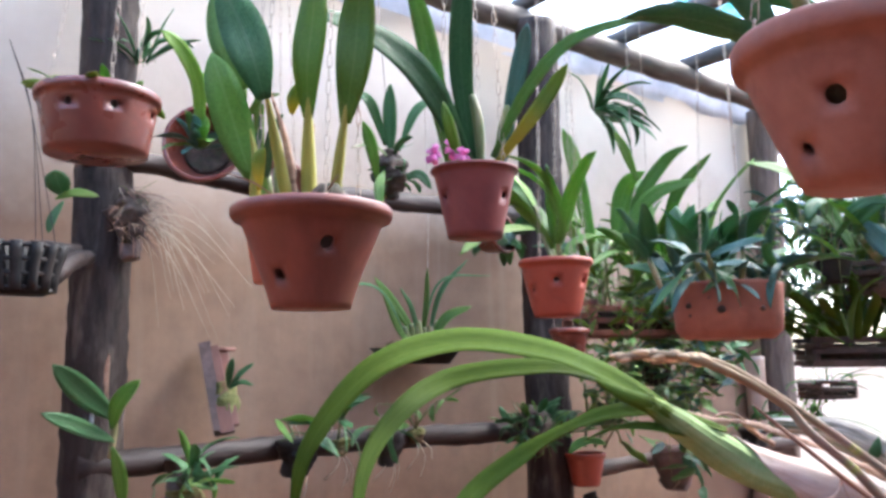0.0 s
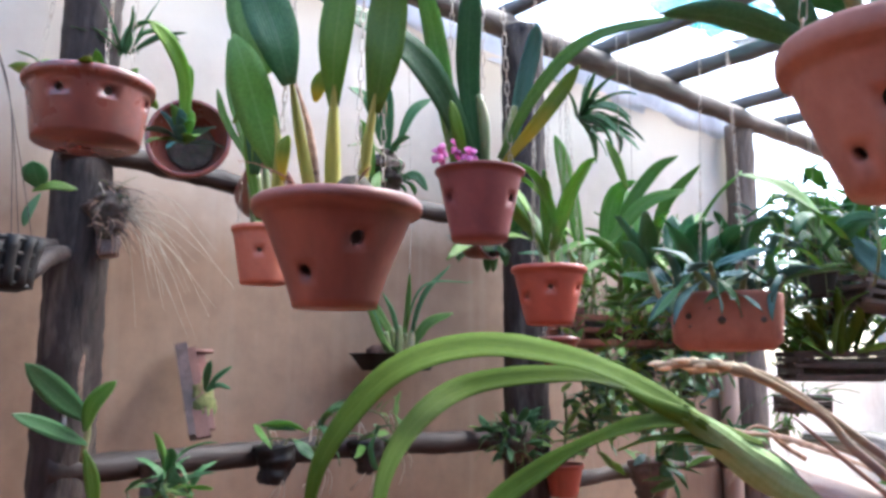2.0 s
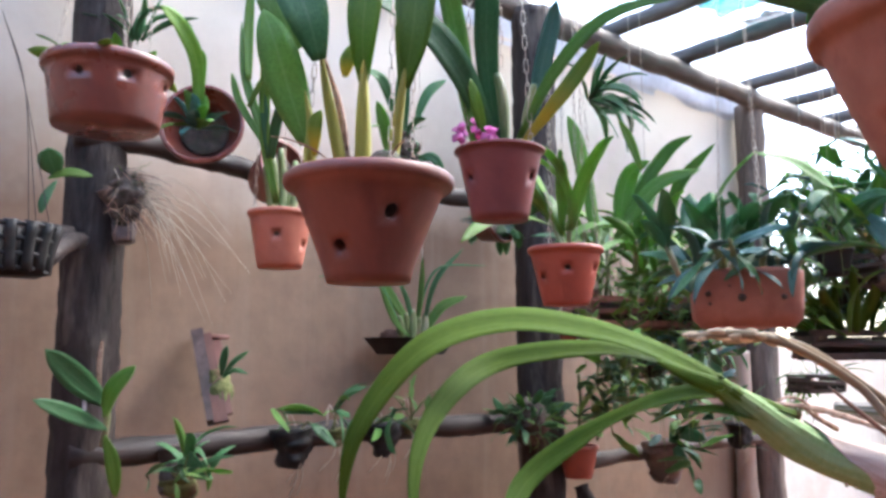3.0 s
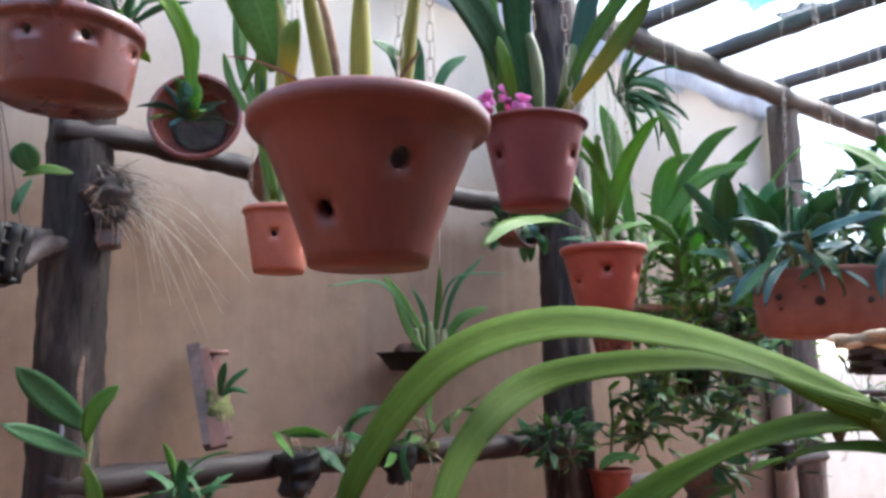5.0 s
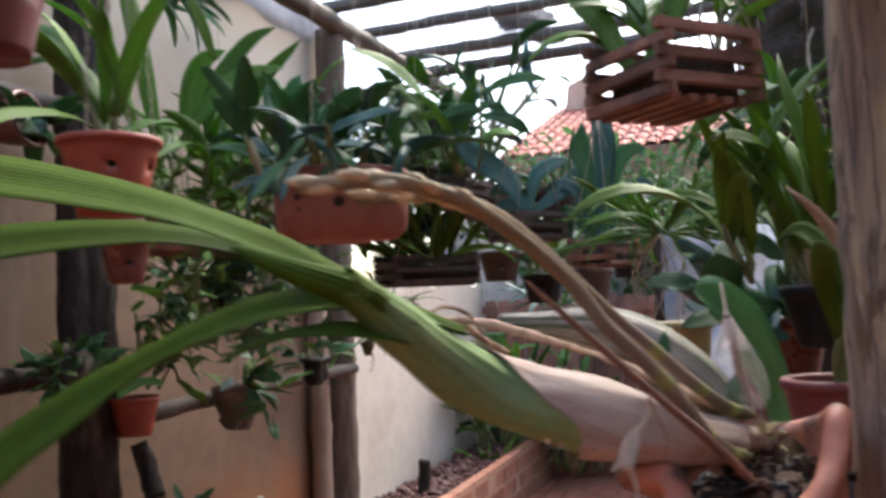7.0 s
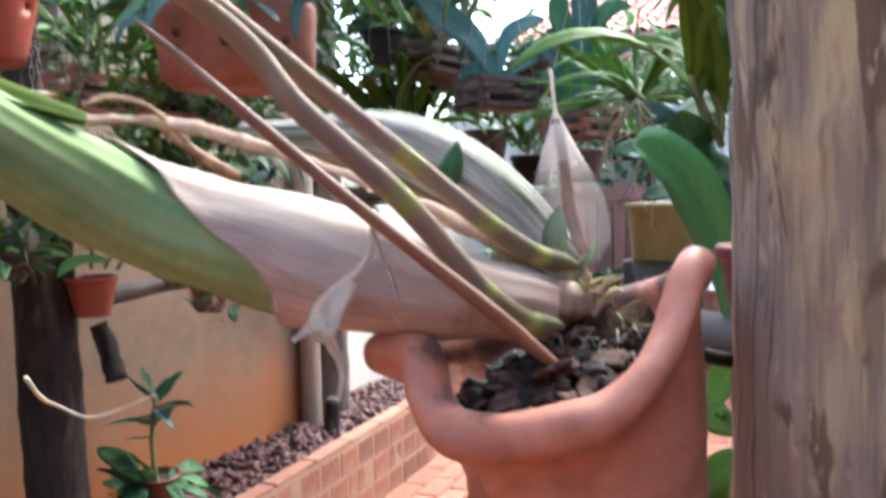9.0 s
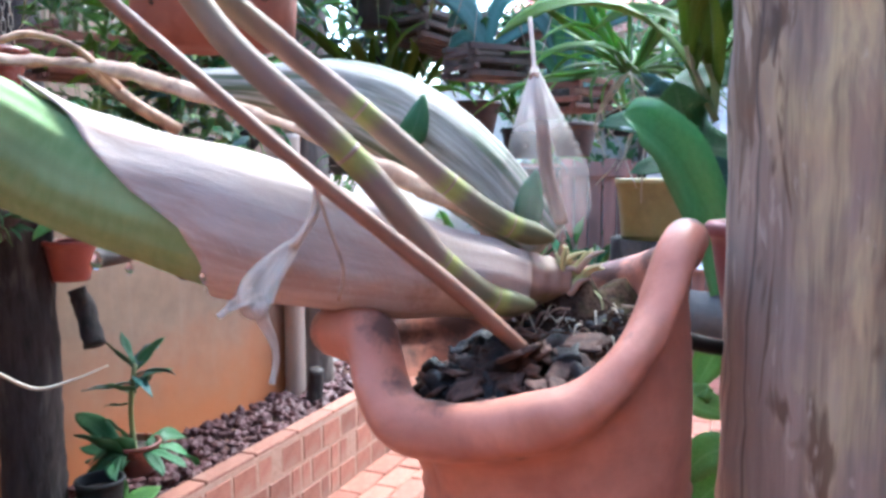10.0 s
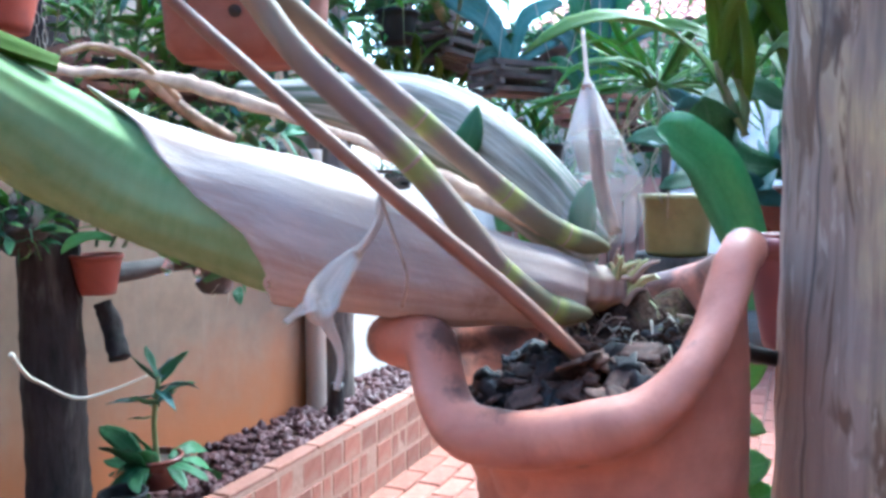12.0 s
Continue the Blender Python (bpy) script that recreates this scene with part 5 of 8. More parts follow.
# ---------------------------------------------------------------- mounted plants on posts, rails and wall
basket = thing("plastic_basket", (0.362, 1.72, 1.376), "black slotted plastic basket hooked on a rail", "basket")
_c = Vector((0.343, 1.72, 1.385))
for _k in range(4):
    _z = _c.z - 0.04 + 0.026 * _k
    _pts = [_c + Vector((0.075 * math.cos(a) * (0.8 + 0.07 * _k), 0.06 * math.sin(a) * (0.8 + 0.07 * _k), _z - _c.z)) for a in [i * math.pi / 8 for i in range(17)]]
    part("hoop", tube_bm(_pts, 0.005, n=32, seg=6), "plastic", basket)
for _i in range(14):
    _a = _i * math.pi / 7
    part("rib", tube_bm((_c + Vector((0.058 * math.cos(_a), 0.047 * math.sin(_a), -0.045)), _c + Vector((0.064 * math.cos(_a), 0.052 * math.sin(_a), 0)), _c + Vector((0.077 * math.cos(_a), 0.061 * math.sin(_a), 0.045))), 0.0118, n=4, seg=6), "plastic", basket)
part("base", box_bm(_c.x - 0.055, _c.x + 0.055, _c.y - 0.042, _c.y + 0.042, _c.z - 0.05, _c.z - 0.042, 0.002), "plastic", basket)
part("arm", tube_bm((_c + Vector((0.06, 0.02, -0.02)), _c + Vector((0.12, 0.08, 0.03)), _c + Vector((0.17, 0.17, 0.05))), 0.018, n=10, seg=8, wob=0.004, wscale=30), "wet_pole", basket, "dark wet branch stub")

ball = thing("root_ball", (0.594, 1.87, 1.551), "mossy root ball with long pale hanging roots tied to the post", "orchid roots")
_bm = tube_bm(((0.587, 1.88, 1.596), (0.595, 1.86, 1.537), (0.593, 1.88, 1.472)), lambda s, a: 0.01 + 0.024 * math.sin(math.pi * s), n=24, seg=20, wob=0.018, wscale=60)
part("moss", _bm, "soil", ball)
_rnd = random.Random(30)
for _i in range(130):
    _p = Vector((0.59, 1.87, 1.594)).lerp(Vector((0.592, 1.87, 1.477)), _rnd.random()) + Vector((_rnd.gauss(0, 0.014), -0.03 * _rnd.random(), 0))
    _q = _p + Vector((_rnd.gauss(0.025, 0.03), -abs(_rnd.gauss(0, 0.025)), _rnd.gauss(-0.03, 0.03)))
    part("root", tube_bm((_p, _p.lerp(_q, 0.5) + Vector((0, -0.006, 0.006)), _q), lambda s, a: 0.001 * (1.1 - 0.7 * s), n=5, seg=4), ("slat_dark", "dry", "root", "soil")[_i % 4], ball)
_rnd = random.Random(31)
for _i in range(26):
    _p = Vector((0.599, 1.85, 1.536))
    _q = _p + Vector((_rnd.uniform(0.05, 0.24), _rnd.uniform(-0.12, 0.03), _rnd.uniform(-0.28, -0.02)))
    part("root", tube_bm((_p, _p.lerp(_q, 0.45) + Vector((0.01, 0, _rnd.uniform(0.01, 0.07))), _q), lambda s, a: 0.0012 * (1.1 - 0.7 * s), n=10, seg=5), "root", ball)
for _i in range(10):
    put_leaf(ball, (0.59, 1.86, 1.568), _rnd.uniform(3.2, 6.2), _rnd.uniform(0.3, 1.7), _rnd.uniform(0.03, 0.07), "grass", "leaf_olive", _rnd)
log_thing("bark_slab", (0.571, 1.9, 1.56), (0.606, 1.89, 1.437), 0.03, 0.022, "slat_dark", "strip of dark bark with a plant, tied to the post", "bark", wob=0.008, wscale=30)

plant = thing("orchid_plant", (0.579, 1.87, 1.06), "young orchid with broad pointed leaves tied low on a post", "orchid", "orchids mounted on posts")
for _pts, _w, _m in ((((0.58, 1.86, 1.089), (0.503, 1.82, 1.143), (0.426, 1.78, 1.205)), 0.052, "leaf_dark"), (((0.576, 1.86, 1.043), (0.496, 1.82, 1.077), (0.409, 1.78, 1.111)), 0.034, "leaf_dark"),
                     (((0.569, 1.86, 1.067), (0.57, 1.82, 1.125), (0.599, 1.78, 1.172)), 0.036, "leaf"), (((0.571, 1.86, 1.032), (0.587, 1.85, 0.975), (0.596, 1.85, 0.907)), 0.03, "leaf_bright"), (((0.559, 1.86, 1.113), (0.554, 1.86, 1.17), (0.558, 1.86, 1.228)), 0.01, "dry")):
    part("leaf", leaf_bm(_pts, _w, (-0.5, -0.8, 0.3), fold=0.3, base=0.2, wide=0.55, tip=0.5), _m, plant)
part("pseudobulb", tube_bm(((0.575, 1.88, 1.008), (0.575, 1.86, 1.061), (0.574, 1.86, 1.095)), 0.007, n=6, seg=8), "bulb", plant)
part("plant_tag", box_bm(*(0.518, 0.526, 1.839, 1.841, 1.059, 1.159), 0.0005), "sack", plant, "narrow white plastic tag")
plant = thing("orchid_plant", (0.45, 1.88, 1.552), "small orchid with a few round leaves tied to the post", "orchid", "orchids mounted on posts")
for _pts, _w, _m in ((((0.452, 1.87, 1.562), (0.435, 1.85, 1.586), (0.425, 1.84, 1.609)), 0.05, "leaf_dark"), (((0.437, 1.87, 1.554), (0.469, 1.85, 1.567), (0.516, 1.84, 1.564)), 0.02, "leaf_bright"), (((0.453, 1.87, 1.551), (0.431, 1.86, 1.511), (0.424, 1.86, 1.478)), 0.02, "leaf_dark")):
    part("leaf", leaf_bm(_pts, _w, (-0.5, -0.8, 0.2), base=0.2, wide=0.5, tip=0.6), _m, plant)
for _x in (18, 30, 52):
    tagged(part("hanging_wire", tube_bm(((0.319, 1.8, 1.856), (0.368, 1.8, 1.707), Vector((0.404, 1.78, 1.418)) + Vector((_x * 0.0012 - 0.04, 0, 0))), 0.0009, n=16, seg=5), "wet_pole"), "long thin dry aerial root hanging by the post", "root", "long roots")

# slab, tray and small things on the lower rail
slab = thing("wood_slab", (0.875, 2.05, 1.154), "reddish split wood slab leaning on the wall, with a small orchid", "wood slab")
_f = (-0.45, -0.85, 0.2)
part("board", plank_bm((0.873, 1.995, 1.036), (0.866, 2.09, 1.255), 0.03, 0.05, _f), "slat_dark", slab, "dark wet side of the split slab", smooth=False)
part("board", plank_bm((0.881, 1.97, 1.036), (0.874, 2.065, 1.249), 0.034, 0.018, _f), "plank", slab, smooth=False)
part("board", plank_bm((0.897, 1.975, 1.053), (0.902, 2.065, 1.238), 0.028, 0.014, _f), "plank", slab, smooth=False)
part("shelf_chip", box_bm(*(0.885, 0.935, 2.05, 2.08, 1.237, 1.249), 0.002), "plank", slab)
part("moss", tube_bm(((0.885, 2.04, 1.168), (0.892, 2.02, 1.113), (0.885, 2.0, 1.052)), lambda s, a: 0.015 + 0.02 * math.sin(math.pi * s), n=12, seg=12, wob=0.012, wscale=60), "moss", slab)
for _pts, _w in ((((0.892, 2.0, 1.147), (0.887, 1.98, 1.188), (0.89, 1.97, 1.219)), 0.02), (((0.896, 2.0, 1.147), (0.915, 1.98, 1.181), (0.942, 1.96, 1.206)), 0.014), (((0.896, 2.0, 1.143), (0.916, 1.98, 1.16), (0.941, 1.96, 1.151)), 0.013)):
    part("leaf", leaf_bm(_pts, _w, (-0.4, -0.8, 0.4), base=0.2, wide=0.5, tip=0.5), "leaf_dark", slab)

tray = thing("plastic_tray", (1.503, 2.03, 1.225), "shallow black plastic tray hung before the wall by a wire", "tray")
_c = Vector((1.503, 2.03, 1.225))
_bm = bmesh.new()
_pr = ((0.105, 0.05, -0.025), (0.14, 0.072, 0.02), (0.147, 0.078, 0.022), (0.136, 0.068, 0.02), (0.1, 0.046, -0.018))
_rg = []
for _l, _b, _z in _pr:
    _rg.append([_bm.verts.new(_c + Vector((_l * math.copysign(abs(math.cos(a)) ** 0.5, math.cos(a)), _b * math.copysign(abs(math.sin(a)) ** 0.5, math.sin(a)), _z))) for a in [2 * math.pi * i / 28 for i in range(28)]])
for _a, _b in zip(_rg, _rg[1:]):
    for _j in range(28):
        _bm.faces.new((_a[_j], _a[(_j + 1) % 28], _b[(_j + 1) % 28], _b[_j]))
_bm.faces.new(_rg[0][::-1])
_bm.faces.new(_rg[-1])
part("body", _bm, "plastic", tray)
part("growing_medium", tube_bm((_c + Vector((-0.09, 0, 0.012)), _c + Vector((0, 0, 0.022)), _c + Vector((0.09, 0, 0.012))), lambda s, a: 0.036, n=12, seg=12, wob=0.012, wscale=40, squash=0.6), "bark", tray, "coarse bark pieces")
part("wire", tube_bm((_c + Vector((0.02, 0.0, 0.03)), (1.574, 2.06, 1.595), (1.589, 2.1, 2.291)), 0.0014, n=10, seg=5), "chain", tray, "thin hanging wire")
plant = thing("orchid_plant", tuple(_c + Vector((0, 0, 0.03))), "narrow-leaved orchid with grey-green pseudobulbs in a black tray", "orchid")
for _pts, _w in ((((1.523, 2.02, 1.245), (1.403, 2.0, 1.372), (1.319, 1.98, 1.446)), 0.03), (((1.512, 2.02, 1.245), (1.465, 2.0, 1.359), (1.409, 1.98, 1.42)), 0.0161), (((1.534, 2.02, 1.245), (1.556, 1.98, 1.412), (1.643, 1.95, 1.518)), 0.0161), (((1.534, 2.02, 1.245), (1.577, 1.98, 1.337), (1.646, 1.94, 1.372)), 0.03),
                 (((1.512, 2.02, 1.245), (1.518, 2.0, 1.378), (1.509, 1.98, 1.485)), 0.0174), (((1.502, 2.02, 1.245), (1.409, 1.98, 1.291), (1.334, 1.96, 1.398)), 0.02), (((1.481, 2.02, 1.245), (1.329, 1.98, 1.415), (1.129, 1.94, 1.4)), 0.0099), (((1.512, 2.02, 1.262), (1.556, 1.98, 1.446), (1.708, 1.92, 1.468)), 0.0074)):
    part("leaf", leaf_bm(_pts, _w, (-0.4, -0.8, 0.4), base=0.3, wide=0.5, tip=0.4), "leaf_dark" if _w < 0.017 else "leaf", plant)
for _i in range(6):
    part("pseudobulb", bulb_bm(_c + Vector((-0.05 + 0.02 * _i, -0.02 + 0.02 * (_i % 2), 0.015)), _c + Vector((-0.06 + 0.025 * _i, -0.02, 0.085 + 0.01 * (_i % 3))), 0.013), "bulb", plant)


def rail_clump(at, seed, n=9, label="small orchid in a black pot hung on the branch rail", material="leaf_dark", r=0.035, length=(0.06, 0.13), body="plastic", hang_wire=True):
    rnd = random.Random(seed)
    root = thing("rail_orchid", at, label, "orchid", "small orchids on the rails")
    c = Vector(at)
    k = r / 0.045
    part("root_ball", tube_bm((c + Vector((0, 0, 0.04 * k)), c + Vector((0.004, 0, 0)), c + Vector((0, 0, -0.05 * k))), lambda s, a: r * (1.05 - 0.55 * s * s) * (1 + 0.12 * math.sin(3 * a + c.x * 40)), n=16, seg=18, wob=0.016, wscale=38), body, root)
    part("wire", tube_bm((c + Vector((-0.02, 0, 0.03)), c + Vector((0, 0.02, 0.08)), c + Vector((0.02, 0.01, 0.03))), 0.0016, n=8, seg=5), "chain", root)
    stems = []
    for i in range(max(2, n // 4)):
        p = c + Vector((rnd.gauss(0, 0.4 * r), rnd.gauss(-0.2 * r, 0.3 * r), 0.02))
        q = p + Vector((rnd.gauss(0, 0.055), rnd.gauss(-0.025, 0.035), rnd.uniform(0.0, 0.11)))
        mid = (p + q) / 2 + Vector((0, -0.01, 0.025))
        stems.append((part("stem", tube_bm((p, mid, q), lambda s, a: 0.003 * (1.1 - 0.5 * s), n=6, seg=5), "bulb", root), curve_points((p, mid, q), 8)))
    for i in range(n):
        stem, line = stems[i % len(stems)]
        put_leaf(stem, line[rnd.randrange(3, 9)], rnd.uniform(2.6, 6.8), rnd.uniform(0.3, 2.3), rnd.uniform(*length), ("broad", "strap", "broad", "oval")[i % 4], material if i % 4 else "leaf", rnd, roll=rnd.uniform(-1.2, 1.2))
    for i in range(4):
        q = c + Vector((rnd.uniform(-0.05, 0.05), rnd.uniform(-0.03, 0), rnd.uniform(-0.13, -0.06)))
        part("root", tube_bm((c, (c + q) / 2 + Vector((0.01, -0.02, 0)), q), 0.0014, n=6, seg=5), "root", root)
    return root


rail_clump((1.012, 1.86, 0.98), 3, 6, r=0.046)
rail_clump((1.271, 1.86, 0.984), 4, 7, r=0.044)
rail_clump((1.397, 1.9, 1.004), 5, 12, material="leaf", body="moss", r=0.02, length=(0.04, 0.08), label="tuft of small green leaves on the branch rail")
rail_clump((0.74, 1.87, 0.9), 6, 26, material="leaf_dark", body="moss", r=0.035, length=(0.06, 0.12), label="leafy orchid clump tied to a forked branch on the rail")
rail_clump((1.146, 1.89, 0.99), 7, 8, material="leaf_dark", body="moss", r=0.02, length=(0.08, 0.14), label="dark glossy orchid leaves hanging from the branch rail")
log_thing("branch_stub", (0.726, 1.9, 0.996), (0.722, 1.88, 0.896), 0.03, 0.024, "wet_pole", "forked stub of the branch rail", "branch", wob=0.008, wscale=30)
fern = thing("fern_ball", (1.787, 1.83, 1.003), "dark mossy ball of small-leaved ferns tied to a post", "fern")
_c = Vector((1.787, 1.83, 1.003))
part("moss", tube_bm((_c + Vector((0, 0, 0.07)), _c, _c + Vector((0, 0, -0.07))), lambda s, a: 0.012 + 0.055 * math.sin(math.pi * s), n=16, seg=18, wob=0.02, wscale=40), "soil", fern, "dark damp moss")
_rnd = random.Random(88)
for _i in range(150):
    _z, _a = _rnd.uniform(-0.9, 1), _rnd.uniform(2.4, 7.0)
    _d = Vector((math.cos(_a) * math.sqrt(1 - _z * _z), math.sin(_a) * math.sqrt(1 - _z * _z), _z))
    put_leaf(fern, _c + _d * 0.055, _a, _rnd.uniform(0.3, 2.0), _rnd.uniform(0.03, 0.085), ("pinna", "grass", "strap")[_i % 3], "leaf_dark" if _i % 4 else "leaf", _rnd, roll=_rnd.uniform(-1.5, 1.5))
# round grey pot turned sideways at the post, with a leafy plant
pot((1.593, 1.82, 1.558), 0.04, 0.062, 0.075, "clay_wet", "dark clay pot tied sideways to a post", axis=(0.2, -0.95, 0.2), name="wall_pot", group="clay pots on the wall", lip=0.004, rim=0.01, soil=0.7)
orchid((1.603, 1.76, 1.559), "dark leafy orchid growing out of a sideways pot on a post", 34, "oval", "leaf_dark", (0.06, 0.12), (0.5, 2.2), 101, spread=0.04, tone="leaf_blue")
plant = thing("orchid_plant", (1.588, 1.7, 1.518), "long bright leaf arching in front of a post", "orchid")
part("leaf", leaf_bm(((1.799, 1.7, 1.563), (1.615, 1.66, 1.571), (1.428, 1.62, 1.531), (1.322, 1.6, 1.468)), 0.05, (-0.3, -0.5, 0.8), base=0.3, wide=0.5, tip=0.4), "leaf_bright", plant)
orchid((2.188, 1.9, 2.077), "drooping dark narrow-leaved plant high on the post", 30, "strap", "leaf_dark", (0.16, 0.28), (0.5, 2.0), 102, spread=0.03, toward=-0.9)

# low pots on the lower rail
pot((2.017, 1.84, 0.818), 0.042, 0.06, 0.1, "clay_red", "small red clay pot hung on the lower rail", name="rail_pot", group="pots on the lower rail", lip=0.005, rim=0.012)
log_thing("hanging_stick", (2.05, 1.86, 0.79), (2.04, 1.8, 0.651), 0.024, 0.026, "wet_wood", "short dark wet log hanging under a small pot", "log", wob=0.005, wscale=30)
plant = thing("orchid_plant", (2.041, 1.83, 0.933), "branching orchid with oval dark leaves in a small red pot", "orchid")
_rnd = random.Random(17)
for _a, _b in (((2.009, 1.83, 0.937), (1.983, 1.8, 1.137)), ((2.052, 1.83, 0.932), (2.104, 1.78, 1.055)), ((2.096, 1.83, 0.927), (2.179, 1.76, 1.113))):
    part("stem", tube_bm((_a, tuple((Vector(_a) + Vector(_b)) / 2 + Vector((0.01, 0, 0.01))), _b), 0.005, n=8, seg=6), "bulb", plant)
    for _i in range(9):
        put_leaf(plant, Vector(_a).lerp(Vector(_b), 0.25 + 0.75 * _rnd.random()), _rnd.uniform(2.5, 7), _rnd.uniform(0.3, 1.6), _rnd.uniform(0.08, 0.14), "oval" if _i % 2 else "broad", "leaf_dark" if _i % 3 else "leaf", _rnd)
rail_clump((2.47, 1.84, 0.838), 21, 14, material="leaf_dark", r=0.07, length=(0.1, 0.18), label="broken dark pot with roots and a leafy orchid", body="slat_dark")
rail_clump((2.99, 1.86, 0.892), 22, 16, material="leaf_dark", r=0.05, length=(0.08, 0.14), label="dark orchid clump hung on the rail")
rail_clump((3.553, 1.92, 0.935), 23, 30, material="leaf", body="moss", r=0.03, length=(0.06, 0.12), label="ferny green tuft growing on the end post")
rail_clump((2.811, 1.9, 1.173), 24, 18, material="leaf_dark", r=0.06, length=(0.1, 0.18), label="orchid in a black plastic pot hung on the wall")

# climbing plant with round leaves between the posts
plant = thing("climbing_plant", (2.295, 1.8, 1.017), "climbing plant with glossy round leaves before the wall", "climber")
_rnd = random.Random(23)
for _k in range(6):
    _a, _b, _c = (Vector((2.332, 1.8, 0.947)), Vector((2.35, 1.78, 1.135)), Vector((2.237, 1.75, 1.323)))
    _o = Vector((0.085 * (_k - 2.2), 0.02 * (_k % 2), 0.03 * _k))
    _line = curve_points((_a + _o, _b + _o * 1.6, _c + _o * 0.8), 12)
    part("stem", tube_bm((_a + _o, _b + _o * 1.6, _c + _o * 0.8), 0.004, n=12, seg=6), "bulb", plant)
    for _i in range(13):
        put_leaf(plant, _line[_i], _rnd.uniform(2.5, 6.9), _rnd.uniform(0.5, 2.1), _rnd.uniform(0.1, 0.18), "oval", "leaf_dark" if _i % 3 else "leaf", _rnd)

# ---------------------------------------------------------------- leafy baskets between the middle and end posts
slat_basket((1.76, 1.4, 1.262), (0.34, 0.16, 0.09), 6, "slat", "wide reddish slatted basket crowded with tall orchids", spin=-22, top=(1.76, 1.4, 2.43), seed=4)
orchid((1.70, 1.40, 1.33), "tall orchid clump with broad upright leaves in a slatted basket", 34, "broad", "leaf", (0.1, 0.2), (0.05, 1.4), 111, spread=0.12, bulbs=0.08, tone="leaf_dark")
orchid((1.86, 1.36, 1.33), "orchid clump with long strap leaves in a slatted basket", 24, "strap", "leaf", (0.2, 0.4), (0.05, 0.9), 112, spread=0.08, bulbs=0.06, tone="leaf_bright")
trailing((1.66, 1.33, 1.34), "fresh green small-leaved plant trailing over the basket", 26, 0.15, 0.26, (0.03, 0.06), ("pinna", "oval", "pinna"), ("leaf_bright", "leaf", "leaf"), 113, rise=0.09, leaves=13, spread=0.08, hung=False)
trailing((1.82, 1.3, 1.28), "dark green small-leaved plant hanging under the basket", 20, 0.13, 0.3, (0.04, 0.075), ("oval", "pinna"), ("leaf_dark", "leaf_blue", "leaf"), 114, rise=0.03, leaves=11, spread=0.08, hung=False)
plant = thing("orchid_plant", (1.62, 1.42, 1.42), "very long pointed orchid leaves standing before the wall", "orchid")
for _pts, _w in ((((1.496, 1.311, 1.437), (1.465, 1.314, 1.568), (1.436, 1.318, 1.685), (1.416, 1.325, 1.744)), 0.055), (((1.5, 1.315, 1.398), (1.416, 1.324, 1.523), (1.368, 1.321, 1.622)), 0.03), (((1.69, 1.342, 1.456), (1.679, 1.328, 1.583), (1.724, 1.27, 1.695), (1.726, 1.197, 1.723)), 0.05),
                 (((1.622, 1.334, 1.45), (1.609, 1.328, 1.546), (1.618, 1.306, 1.628), (1.611, 1.241, 1.65)), 0.07), (((1.597, 1.257, 1.63), (1.571, 1.267, 1.698), (1.546, 1.279, 1.749)), 0.035), (((1.742, 1.293, 1.484), (1.753, 1.261, 1.61), (1.77, 1.163, 1.703)), 0.045), (((1.564, 1.313, 1.47), (1.626, 1.239, 1.59), (1.706, 1.165, 1.63)), 0.05), (((1.349, 1.301, 1.449), (1.332, 1.255, 1.417), (1.344, 1.189, 1.363)), 0.03)):
    part("leaf", leaf_bm(_pts, 0.68 * _w, (-0.6, -0.75, 0.2), fold=0.3, base=0.4, wide=0.5, tip=0.4), "leaf" if _w > 0.04 else "leaf_bright", plant)
trailing((1.95, 1.5, 1.2), "dark glossy plant trailing before the wall", 18, 0.16, 0.34, (0.06, 0.11), ("oval", "broad"), ("leaf_dark", "leaf_dark", "leaf"), 115, rise=0.04, leaves=8, spread=0.06)

# ---------------------------------------------------------------- garden side: hanging baskets and pots
slat_basket((2.517, 1.194, 1.191), (0.24, 0.14, 0.085), 6, "slat_dark", "dark slatted basket hanging in the light beyond the end post", spin=-38, top=(2.5, 1.2, 2.44), seed=5)
orchid((2.515, 1.191, 1.248), "small spiky orchid in a dark hanging basket", 16, "strap", "leaf_dark", (0.09, 0.17), (0.2, 1.5), 121, spread=0.07)
orchid((2.522, 1.3, 1.314), "light green trailing fern beside a hanging basket", 22, "grass", "leaf_bright", (0.12, 0.2), (0.6, 2.2), 122, spread=0.05)
slat_basket((2.801, 1.45, 1.069), (0.13, 0.1, 0.06), 5, "slat_dark", "small dark slatted basket with a spiky orchid, hung low", spin=-25, top=(2.801, 1.45, 2.45), seed=11)
orchid((2.801, 1.45, 1.119), "small spiky dark orchid in a low hanging basket", 22, "grass", "leaf_dark", (0.1, 0.18), (0.4, 1.7), 126, spread=0.04, tone="leaf")
slat_basket((2.226, 0.949, 1.357), (0.17, 0.13, 0.09), 7, "slat_dark", "brown slatted basket with a leafy orchid, hung on wires", spin=-30, top=(2.211, 0.926, 2.45), seed=6, roll=8)
orchid((2.218, 0.955, 1.443), "orchid with forked stems and pointed dark leaves against the sky", 26, "broad", "leaf_blue", (0.14, 0.25), (0.2, 1.2), 123, spread=0.07, bulbs=0.13, tone="leaf_dark")
plant = thing("orchid_plant", (2.0, 0.93, 1.46), "orchid with long arching pale green leaves in a hanging basket", "orchid")
